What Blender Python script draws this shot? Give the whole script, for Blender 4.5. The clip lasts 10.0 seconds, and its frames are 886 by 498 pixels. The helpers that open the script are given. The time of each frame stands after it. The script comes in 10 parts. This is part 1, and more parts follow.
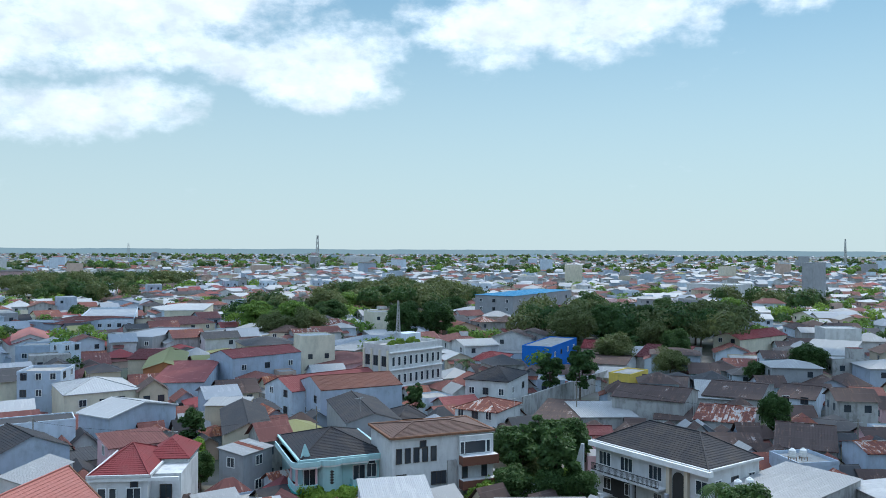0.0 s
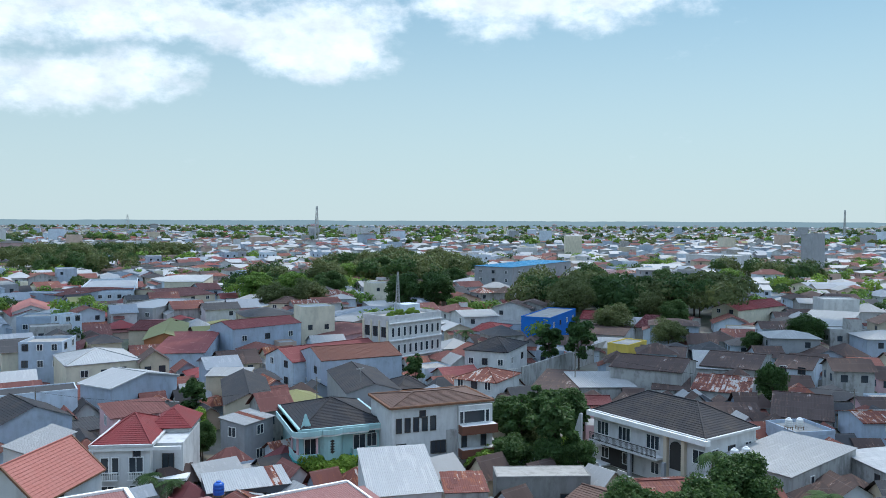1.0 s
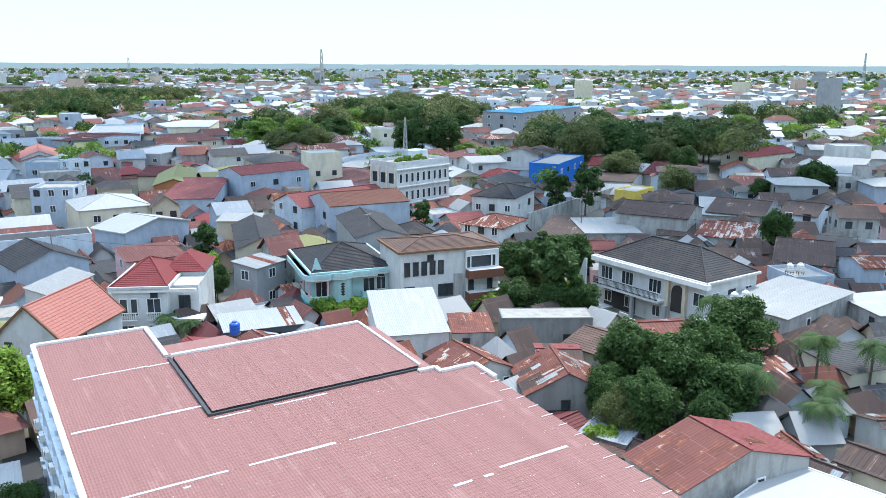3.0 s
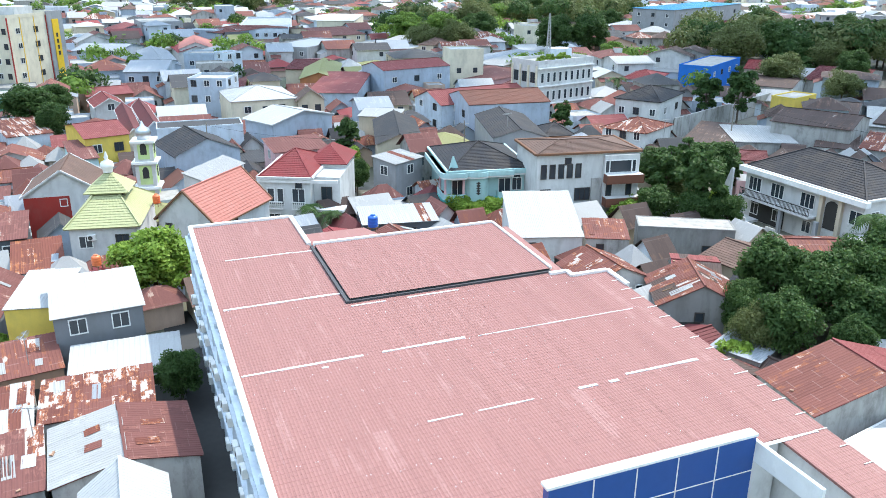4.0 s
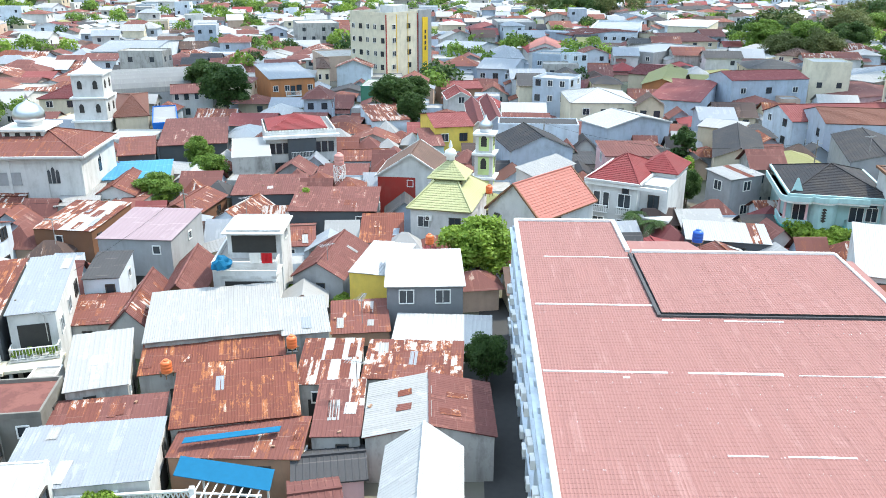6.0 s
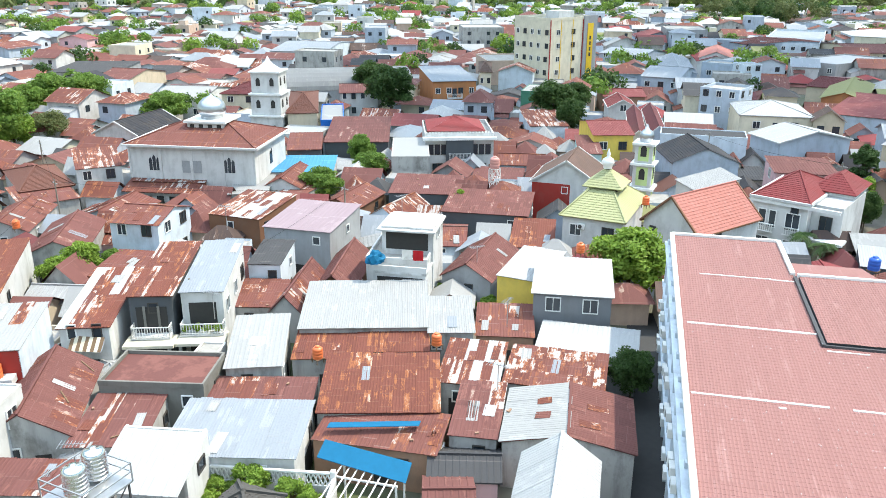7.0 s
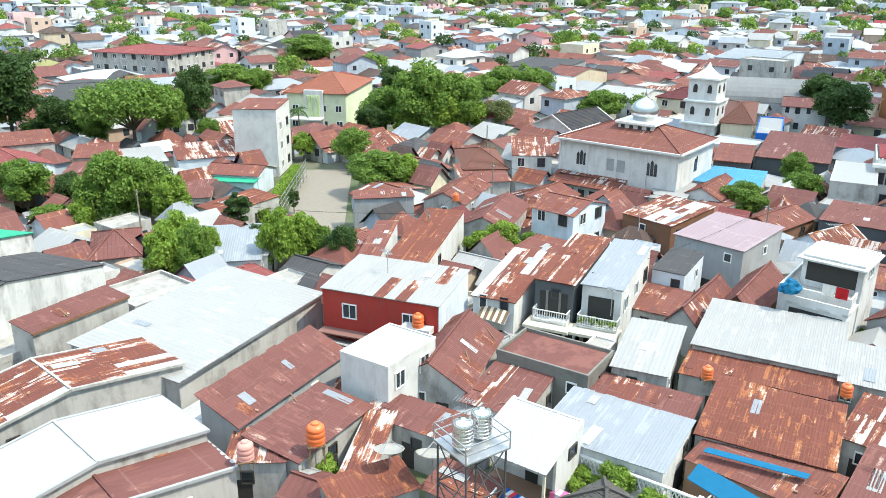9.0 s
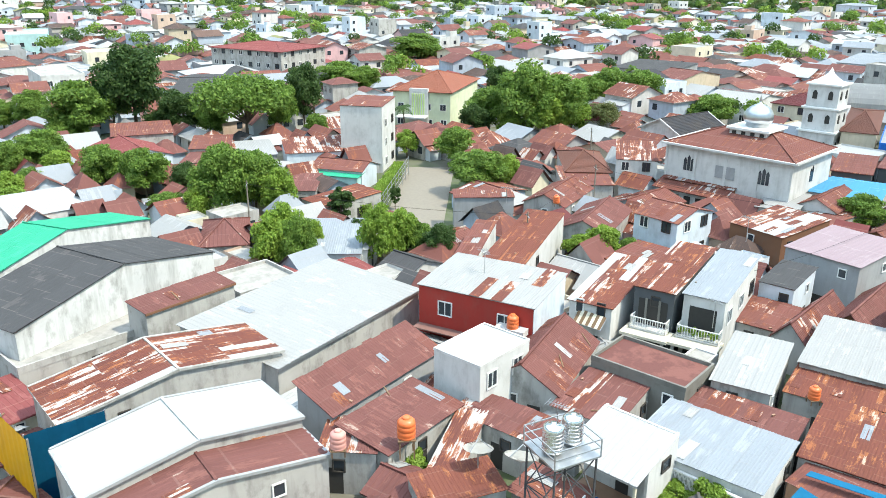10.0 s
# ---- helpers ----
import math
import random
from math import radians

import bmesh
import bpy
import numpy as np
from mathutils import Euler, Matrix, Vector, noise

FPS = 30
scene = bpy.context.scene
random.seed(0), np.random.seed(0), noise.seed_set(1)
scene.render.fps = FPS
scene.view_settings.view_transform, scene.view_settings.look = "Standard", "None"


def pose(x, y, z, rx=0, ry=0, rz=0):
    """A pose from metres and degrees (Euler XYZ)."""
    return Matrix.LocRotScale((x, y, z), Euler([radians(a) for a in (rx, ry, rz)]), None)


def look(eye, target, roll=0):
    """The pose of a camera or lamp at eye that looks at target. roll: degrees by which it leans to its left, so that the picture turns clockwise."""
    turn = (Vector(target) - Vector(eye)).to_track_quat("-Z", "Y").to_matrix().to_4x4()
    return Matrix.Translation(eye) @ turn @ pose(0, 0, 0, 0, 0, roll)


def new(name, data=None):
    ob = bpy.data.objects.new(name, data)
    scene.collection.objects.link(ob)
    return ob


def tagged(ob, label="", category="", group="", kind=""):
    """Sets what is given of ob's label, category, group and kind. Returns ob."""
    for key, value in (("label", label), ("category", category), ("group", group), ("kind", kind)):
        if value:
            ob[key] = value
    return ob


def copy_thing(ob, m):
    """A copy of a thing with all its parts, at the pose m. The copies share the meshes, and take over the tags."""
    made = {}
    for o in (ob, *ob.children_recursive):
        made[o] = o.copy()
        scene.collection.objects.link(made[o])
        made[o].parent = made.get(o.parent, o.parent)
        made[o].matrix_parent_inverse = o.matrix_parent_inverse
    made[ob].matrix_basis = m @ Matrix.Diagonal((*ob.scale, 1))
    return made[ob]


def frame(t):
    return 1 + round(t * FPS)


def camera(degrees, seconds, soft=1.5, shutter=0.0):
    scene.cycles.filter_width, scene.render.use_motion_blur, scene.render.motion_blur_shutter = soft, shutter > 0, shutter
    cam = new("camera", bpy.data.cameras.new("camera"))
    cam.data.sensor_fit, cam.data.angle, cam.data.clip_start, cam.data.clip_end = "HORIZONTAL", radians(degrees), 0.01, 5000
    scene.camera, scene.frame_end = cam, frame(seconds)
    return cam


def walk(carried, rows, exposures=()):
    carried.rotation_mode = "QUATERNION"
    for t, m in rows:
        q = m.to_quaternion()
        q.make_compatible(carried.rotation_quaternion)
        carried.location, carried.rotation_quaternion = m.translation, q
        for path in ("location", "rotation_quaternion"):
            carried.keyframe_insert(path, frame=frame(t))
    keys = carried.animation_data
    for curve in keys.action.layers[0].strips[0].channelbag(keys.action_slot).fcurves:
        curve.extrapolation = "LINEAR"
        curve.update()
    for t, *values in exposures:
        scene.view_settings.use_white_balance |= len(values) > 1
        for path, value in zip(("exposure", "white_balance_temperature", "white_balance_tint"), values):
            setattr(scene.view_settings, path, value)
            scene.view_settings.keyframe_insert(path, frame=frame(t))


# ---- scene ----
EYE = 33.0
cam = camera(57.67, 10.0, soft=0.9)


def view(yaw, pitch, roll):
    return pose(0, 0, EYE, 90 + pitch, 0, yaw) @ pose(0, 0, 0, 0, 0, roll)


walk(cam, [
    (0.0, view(0.0, 0.05, 0.25)),
    (0.5, view(-0.03, -0.37, 0.22)),
    (1.0, view(-0.05, -2.00, 0.22)),
    (1.5, view(-0.05, -3.71, 0.24)),
    (2.0, view(-0.07, -6.07, 0.24)),
    (3.3, view(1.09, -15.07, 0.24)),
    (3.5, view(3.36, -16.51, 0.24)),
    (4.0, view(10.38, -20.01, 0.30)),
    (4.5, view(16.59, -20.28, 0.30)),
    (5.0, view(22.48, -20.18, 0.32)),
    (5.5, view(28.34, -20.04, 0.25)),
    (7.0, view(45.42, -19.58, 0.25)),
    (7.5, view(51.18, -19.50, 0.26)),
    (8.0, view(58.29, -19.46, 0.23)),
    (8.5, view(66.92, -19.47, 0.25)),
    (9.0, view(75.50, -19.49, 0.34)),
    (9.2, view(78.60, -19.48, 0.36)),
    (9.5, view(82.62, -19.53, 0.41)),
    (9.7, view(82.86, -19.54, 0.41)),
    (10.0, view(82.88, -19.54, 0.41)),
], exposures=[(0.0, 0.04, 6150, 7), (1.0, 0.03, 6250, 8), (2.0, 0.25, 6450, 9), (3.5, 0.90, 6600, 7), (4.5, 0.97, 6900, 7), (5.5, 0.99, 6980, 7), (7.5, 0.93, 7300, 6), (10.0, 0.91, 7250, 4)])

# ---- sky and sun ----
SUN_AZ, SUN_EL = 28.0, 57.0      # degrees clockwise from +y, above the horizon
world = bpy.data.worlds.new("sky")
scene.world = world
world.use_nodes = True
wt = world.node_tree
wt.nodes.clear()


def wnode(kind, operation=""):
    n = wt.nodes.new(kind)
    if operation:
        n.operation = operation
    return n


sky = wnode("ShaderNodeTexSky")
sky.sky_type, sky.sun_disc = "NISHITA", False
sky.sun_elevation, sky.sun_rotation = radians(SUN_EL), radians(SUN_AZ)
sky.altitude, sky.air_density, sky.dust_density, sky.ozone_density = 30, 1.0, 0.12, 1.0
bg_sky = wnode("ShaderNodeBackground")
bg_sky.inputs[1].default_value = 0.097
bg_cloud = wnode("ShaderNodeBackground")
bg_cloud.inputs[1].default_value = 1.25
mixer = wnode("ShaderNodeMixShader")
out = wnode("ShaderNodeOutputWorld")
co = wnode("ShaderNodeTexCoord")
# fair-weather cumulus: soft banks, broken up by billows
link = wt.links.new
axes = wnode("ShaderNodeSeparateXYZ")
link(co.outputs["Generated"], axes.inputs[0])


def wmath(operation, a, b=0.0):
    n = wnode("ShaderNodeMath", operation)
    for sock, v in zip(n.inputs, (a, b)):
        if isinstance(v, (int, float)):
            sock.default_value = v
        else:
            link(v, sock)
    return n.outputs[0]


def wnoise(scale, detail, shift):
    mp = wnode("ShaderNodeMapping")
    mp.inputs["Scale"].default_value = (1.0, 1.0, 1.7)
    mp.inputs["Location"].default_value = shift
    n = wnode("ShaderNodeTexNoise")
    n.inputs["Scale"].default_value, n.inputs["Detail"].default_value, n.inputs["Roughness"].default_value = scale, detail, 0.6
    link(co.outputs["Generated"], mp.inputs["Vector"])
    link(mp.outputs["Vector"], n.inputs["Vector"])
    return n.outputs[0]


banks = None
ahead = wmath("GREATER_THAN", axes.outputs["Y"], 0.2)
for bx, bz, rx, rz in ((-0.15, 0.228, 0.12, 0.060), (-0.30, 0.262, 0.18, 0.075), (-0.44, 0.150, 0.10, 0.036), (-0.335, 0.170, 0.075, 0.036), (0.10, 0.275, 0.16, 0.065), (0.26, 0.30, 0.17, 0.055), (-0.46, 0.235, 0.13, 0.055)):
    p = wmath("POWER", wmath("ABSOLUTE", wmath("DIVIDE", wmath("SUBTRACT", axes.outputs["X"], bx), rx)), 2.0)
    q = wmath("POWER", wmath("ABSOLUTE", wmath("DIVIDE", wmath("SUBTRACT", axes.outputs["Z"], bz), rz)), 2.0)
    r = wmath("MULTIPLY", wmath("MAXIMUM", wmath("SUBTRACT", 1.0, wmath("MULTIPLY", wmath("ADD", p, q), 0.6)), 0.0), ahead)
    banks = r if banks is None else wmath("MAXIMUM", banks, r)
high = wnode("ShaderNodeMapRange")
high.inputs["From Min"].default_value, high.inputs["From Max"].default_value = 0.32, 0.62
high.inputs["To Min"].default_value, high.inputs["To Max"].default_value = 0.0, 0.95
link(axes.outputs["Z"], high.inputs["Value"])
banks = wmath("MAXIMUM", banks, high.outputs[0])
billow = wnoise(11.0, 8, (0.35, 0.2, 0.1))
edge = wnode("ShaderNodeMapRange")
edge.interpolation_type = "SMOOTHSTEP"
edge.inputs["From Min"].default_value, edge.inputs["From Max"].default_value = 1.04, 1.50
edge.inputs["To Max"].default_value = 0.93
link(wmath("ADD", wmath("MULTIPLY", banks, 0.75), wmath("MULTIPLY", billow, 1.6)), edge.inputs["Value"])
shade = wnode("ShaderNodeMapRange")
shade.inputs["From Min"].default_value, shade.inputs["From Max"].default_value = 0.35, 0.62
shade.inputs["To Min"].default_value, shade.inputs["To Max"].default_value = 0.93, 1.22
link(wnoise(17.0, 6, (0.3, 0.25, 0.16)), shade.inputs["Value"])
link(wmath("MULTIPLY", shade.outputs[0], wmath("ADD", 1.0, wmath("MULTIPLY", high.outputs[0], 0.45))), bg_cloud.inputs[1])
cool = wnode("ShaderNodeMix")
cool.data_type, cool.blend_type = "RGBA", "MULTIPLY"
cool.inputs[0].default_value = 1.0
cool.inputs[7].default_value = (0.72, 1.05, 1.02, 1)
tint = wnode("ShaderNodeMix")
tint.data_type = "RGBA"
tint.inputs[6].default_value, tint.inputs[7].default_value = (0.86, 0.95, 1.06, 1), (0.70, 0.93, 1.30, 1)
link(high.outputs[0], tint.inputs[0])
link(tint.outputs[2], bg_cloud.inputs[0])
link(sky.outputs[0], cool.inputs[6])
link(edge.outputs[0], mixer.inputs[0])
# pale haze low over the horizon
low = wnode("ShaderNodeMapRange")
low.interpolation_type = "SMOOTHSTEP"
low.inputs["From Min"].default_value, low.inputs["From Max"].default_value = -0.02, 0.46
low.inputs["To Min"].default_value, low.inputs["To Max"].default_value = 0.92, 0.0
link(axes.outputs["Z"], low.inputs["Value"])
haze = wnode("ShaderNodeMix")
haze.data_type = "RGBA"
haze.inputs[7].default_value = (6.05, 7.2, 7.7, 1)
link(low.outputs[0], haze.inputs[0])
link(cool.outputs[2], haze.inputs[6])
link(haze.outputs[2], bg_sky.inputs[0])
link(bg_sky.outputs[0], mixer.inputs[1])
link(bg_cloud.outputs[0], mixer.inputs[2])
link(mixer.outputs[0], out.inputs[0])

sun = new("sun", bpy.data.lights.new("sun", "SUN"))
sun.data.energy, sun.data.angle, sun.data.color = 3.1, radians(0.6), (1.0, 0.955, 0.89)
a, e = radians(SUN_AZ), radians(SUN_EL)
sun.matrix_world = look((math.sin(a) * math.cos(e) * 300, math.cos(a) * math.cos(e) * 300, math.sin(e) * 300), (0, 0, 0))

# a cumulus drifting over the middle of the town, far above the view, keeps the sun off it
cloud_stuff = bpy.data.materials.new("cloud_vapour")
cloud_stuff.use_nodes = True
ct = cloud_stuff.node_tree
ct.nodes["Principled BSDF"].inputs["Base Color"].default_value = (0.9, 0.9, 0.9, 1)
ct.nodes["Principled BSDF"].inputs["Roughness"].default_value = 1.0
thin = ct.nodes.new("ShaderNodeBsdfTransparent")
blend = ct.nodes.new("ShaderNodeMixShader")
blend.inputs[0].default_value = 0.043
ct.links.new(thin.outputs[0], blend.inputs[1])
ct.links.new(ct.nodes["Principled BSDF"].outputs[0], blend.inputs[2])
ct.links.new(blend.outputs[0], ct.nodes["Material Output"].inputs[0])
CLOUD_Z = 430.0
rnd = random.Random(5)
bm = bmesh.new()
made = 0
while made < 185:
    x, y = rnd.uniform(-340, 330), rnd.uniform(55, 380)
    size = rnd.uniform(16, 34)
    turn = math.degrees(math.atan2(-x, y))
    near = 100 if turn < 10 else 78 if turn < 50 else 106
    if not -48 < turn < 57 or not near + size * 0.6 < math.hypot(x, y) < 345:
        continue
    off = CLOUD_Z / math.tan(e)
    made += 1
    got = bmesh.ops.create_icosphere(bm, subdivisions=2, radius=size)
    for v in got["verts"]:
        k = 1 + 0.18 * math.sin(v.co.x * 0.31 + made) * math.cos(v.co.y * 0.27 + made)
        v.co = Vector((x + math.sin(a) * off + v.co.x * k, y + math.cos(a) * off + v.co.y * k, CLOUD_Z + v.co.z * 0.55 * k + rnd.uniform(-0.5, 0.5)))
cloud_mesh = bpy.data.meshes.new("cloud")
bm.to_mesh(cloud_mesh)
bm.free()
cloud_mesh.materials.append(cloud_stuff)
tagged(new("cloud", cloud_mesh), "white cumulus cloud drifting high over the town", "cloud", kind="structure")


# ---- materials ----
def shader(name, rough=0.8, metal=0.0):
    m = bpy.data.materials.new(name)
    m.use_nodes = True
    nt = m.node_tree
    b = nt.nodes["Principled BSDF"]
    b.inputs["Roughness"].default_value, b.inputs["Metallic"].default_value = rough, metal
    b.inputs["Specular IOR Level"].default_value = 0.5 if rough < 0.5 else 0.18
    return m, nt, b


def nd(nt, kind, operation="", data_type="", blend_type="", noise_dimensions=""):
    n = nt.nodes.new(kind)
    if operation:
        n.operation = operation
    if data_type:
        n.data_type = data_type
    if blend_type:
        n.blend_type = blend_type
    if noise_dimensions:
        n.noise_dimensions = noise_dimensions
    return n


def noise_of(nt, vec, scale, detail=4, rough=0.6):
    n = nd(nt, "ShaderNodeTexNoise")
    n.inputs["Scale"].default_value, n.inputs["Detail"].default_value, n.inputs["Roughness"].default_value = scale, detail, rough
    nt.links.new(vec, n.inputs["Vector"])
    return n.outputs[0]


def step_of(nt, value, lo, hi, a=0.0, b=1.0):
    n = nd(nt, "ShaderNodeMapRange")
    for key, v in (("From Min", lo), ("From Max", hi), ("To Min", a), ("To Max", b)):
        n.inputs[key].default_value = v
    nt.links.new(value, n.inputs["Value"])
    return n.outputs[0]


def mix_of(nt, fac, a, b, blend="MIX"):
    n = nd(nt, "ShaderNodeMix", data_type="RGBA", blend_type=blend)
    for sock, v in ((n.inputs[0], fac), (n.inputs[6], a), (n.inputs[7], b)):
        if isinstance(v, (int, float)):
            sock.default_value = v
        elif isinstance(v, tuple):
            sock.default_value = (*v, 1)
        else:
            nt.links.new(v, sock)
    return n.outputs[2]


def spot(nt, scale=(1, 1, 1), own=True):
    """World places, stretched, shifted by a chance of each object's own."""
    g = nd(nt, "ShaderNodeNewGeometry")
    m = nd(nt, "ShaderNodeVectorMath", operation="MULTIPLY")
    m.inputs[1].default_value = scale
    nt.links.new(g.outputs["Position"], m.inputs[0])
    if not own:
        return m.outputs[0]
    o = nd(nt, "ShaderNodeObjectInfo")
    k = nd(nt, "ShaderNodeMath", operation="MULTIPLY")
    k.inputs[1].default_value = 57.0
    nt.links.new(o.outputs["Random"], k.inputs[0])
    s = nd(nt, "ShaderNodeVectorMath", operation="ADD")
    nt.links.new(m.outputs[0], s.inputs[0])
    nt.links.new(k.outputs[0], s.inputs[1])
    return s.outputs[0]


def bumped(nt, b, value, strength=0.3, far=0.02):
    n = nd(nt, "ShaderNodeBump")
    n.inputs["Strength"].default_value, n.inputs["Distance"].default_value = strength, far
    nt.links.new(value, n.inputs["Height"])
    nt.links.new(n.outputs[0], b.inputs["Normal"])


def scaled(c, k):
    return tuple(min(1.0, v * k) for v in c)


def plaster(name, rgb, dirt=0.35, rough=0.85):
    """Painted render: faint mottling, rain streaks, mould."""
    m, nt, b = shader(name, rough)
    broad = noise_of(nt, spot(nt), 0.35, 5)
    streak = noise_of(nt, spot(nt, (1.0, 1.0, 0.16)), 0.9, 5, 0.6)
    fine = noise_of(nt, spot(nt), 5.0, 4)
    c = mix_of(nt, step_of(nt, broad, 0.35, 0.7, 0, 1), rgb, scaled(rgb, 0.84))
    c = mix_of(nt, step_of(nt, streak, 0.50, 0.86, 0, dirt * 0.8), c, (0.10, 0.095, 0.085))
    mould = noise_of(nt, spot(nt, (1, 1, 0.6)), 0.8, 6, 0.65)
    c = mix_of(nt, step_of(nt, mould, 0.50, 0.74, 0, dirt * 0.8), c, (0.13, 0.125, 0.11))
    c = mix_of(nt, step_of(nt, fine, 0.55, 0.8, 0, 0.15), c, scaled(rgb, 0.6))
    nt.links.new(c, b.inputs["Base Color"])
    bumped(nt, b, fine, 0.2)
    return m


def zinc(name, base, worn, patch, worn_from=0.45, patch_from=0.6, rough=0.8, vary=0.4, flat=False, lap=0.3):
    """Corrugated sheet: long strips and laps, each aged in its own way, streaked down the slope."""
    m, nt, b = shader(name, rough)
    tc = nd(nt, "ShaderNodeTexCoord")
    o = nd(nt, "ShaderNodeObjectInfo")

    def calc(operation, p, q=0.0, r=0.0):
        n = nd(nt, "ShaderNodeMath", operation=operation)
        for sock, v in zip(n.inputs, (p, q, r)):
            if isinstance(v, (int, float)):
                sock.default_value = v
            else:
                nt.links.new(v, sock)
        return n.outputs[0]

    def chance(x, y):
        xy = nd(nt, "ShaderNodeCombineXYZ")
        nt.links.new(x, xy.inputs[0])
        if isinstance(y, (int, float)):
            xy.inputs[1].default_value = y
        else:
            nt.links.new(y, xy.inputs[1])
        w = nd(nt, "ShaderNodeTexWhiteNoise", noise_dimensions="2D")
        nt.links.new(xy.outputs[0], w.inputs["Vector"])
        return w.outputs["Value"]
    own = calc("FLOOR", calc("MULTIPLY", o.outputs["Random"], 997.0))
    away = nd(nt, "ShaderNodeVectorMath", operation="ADD")
    nt.links.new(tc.outputs["Object" if flat else "UV"], away.inputs[0])
    nt.links.new(own, away.inputs[1])
    uv = away.outputs[0]
    ax = nd(nt, "ShaderNodeSeparateXYZ")
    nt.links.new(uv, ax.inputs[0])
    ragged = noise_of(nt, uv, 2.6, 5, 0.7)
    u = calc("MULTIPLY_ADD", ragged, 0.30, ax.outputs[0])
    v = calc("MULTIPLY_ADD", ragged, 1.5, ax.outputs[1])
    col = calc("FLOOR", calc("DIVIDE", u, 0.27))
    row = calc("FLOOR", calc("DIVIDE", calc("MULTIPLY_ADD", chance(col, 3.0), 6.0, v), 2.9))
    one = chance(col, row)
    sheet = chance(calc("FLOOR", ax.outputs[0]), calc("FLOOR", calc("DIVIDE", ax.outputs[1], 2.4)))
    mp = nd(nt, "ShaderNodeVectorMath", operation="MULTIPLY")
    mp.inputs[1].default_value = (6.0, 0.8, 1.0)
    nt.links.new(uv, mp.inputs[0])
    streak = noise_of(nt, mp.outputs[0], 1.5, 8, 0.72)
    blot = noise_of(nt, spot(nt), 0.33, 5, 0.6)
    fine = noise_of(nt, spot(nt), 7.0, 3)
    aged = calc("MULTIPLY_ADD", one, 0.27, calc("MULTIPLY_ADD", blot, 0.8, calc("MULTIPLY_ADD", streak, 0.62, calc("MULTIPLY_ADD", sheet, 0.14, -0.555))))
    c = mix_of(nt, step_of(nt, sheet, 0, 1, 0, vary), base, scaled(base, 0.55))
    c = mix_of(nt, step_of(nt, streak, 0.40, 0.75, 0, 0.5), c, mix_of(nt, 0.5, base, worn))
    c = mix_of(nt, step_of(nt, aged, worn_from, worn_from + 0.05), c, worn)
    c = mix_of(nt, step_of(nt, aged, patch_from, patch_from + 0.04), c, patch)
    c = mix_of(nt, step_of(nt, fine, 0.5, 0.8, 0, 0.3), c, scaled(base, 0.55))
    line = calc("LESS_THAN", calc("FRACT", calc("DIVIDE", calc("MULTIPLY_ADD", ragged, 0.08, ax.outputs[1]), 2.4)), 0.035)
    c = mix_of(nt, calc("MULTIPLY", line, lap), c, patch)
    nt.links.new(c, b.inputs["Base Color"])
    bumped(nt, b, fine, 0.12)
    return m


def tiling(name, rgb, old, rough=0.7, amount=0.6):
    """Fired or concrete roof tiles: courses are geometry, columns a fine relief."""
    m, nt, b = shader(name, rough)
    broad = noise_of(nt, spot(nt), 0.45, 5, 0.65)
    fine = noise_of(nt, spot(nt), 4.5, 4, 0.7)
    g = nd(nt, "ShaderNodeNewGeometry")
    c = mix_of(nt, step_of(nt, g.outputs["Random Per Island"], 0, 1, 0, 0.35), rgb, scaled(rgb, 0.62))
    c = mix_of(nt, step_of(nt, broad, 0.45, 0.7, 0, amount), c, old)
    c = mix_of(nt, step_of(nt, fine, 0.5, 0.75, 0, 0.5), c, scaled(rgb, 0.5))
    nt.links.new(c, b.inputs["Base Color"])
    bumped(nt, b, fine, 0.3, 0.03)
    return m


def plain(name, rgb, rough=0.5, metal=0.0, mottle=0.3):
    m, nt, b = shader(name, rough, metal)
    n = noise_of(nt, spot(nt), 2.3, 5)
    nt.links.new(mix_of(nt, step_of(nt, n, 0.35, 0.75, 0, mottle), rgb, scaled(rgb, 0.6)), b.inputs["Base Color"])
    return m


def leafy(name, rgb, sunny):
    m, nt, b = shader(name, 0.55)
    g = nd(nt, "ShaderNodeNewGeometry")
    o = nd(nt, "ShaderNodeObjectInfo")
    n = noise_of(nt, spot(nt), 0.6, 4)
    c = mix_of(nt, step_of(nt, g.outputs["Random Per Island"], 0, 1), rgb, sunny)
    c = mix_of(nt, step_of(nt, n, 0.35, 0.7, 0, 0.6), c, scaled(rgb, 0.55))
    c = mix_of(nt, step_of(nt, o.outputs["Random"], 0, 1, 0, 0.35), c, scaled(sunny, 0.8))
    nt.links.new(c, b.inputs["Base Color"])
    glow = nd(nt, "ShaderNodeBsdfTranslucent")
    nt.links.new(c, glow.inputs["Color"])
    both = nd(nt, "ShaderNodeMixShader")
    both.inputs[0].default_value = 0.42
    nt.links.new(b.outputs[0], both.inputs[1])
    nt.links.new(glow.outputs[0], both.inputs[2])
    nt.links.new(both.outputs[0], nt.nodes["Material Output"].inputs[0])
    return m


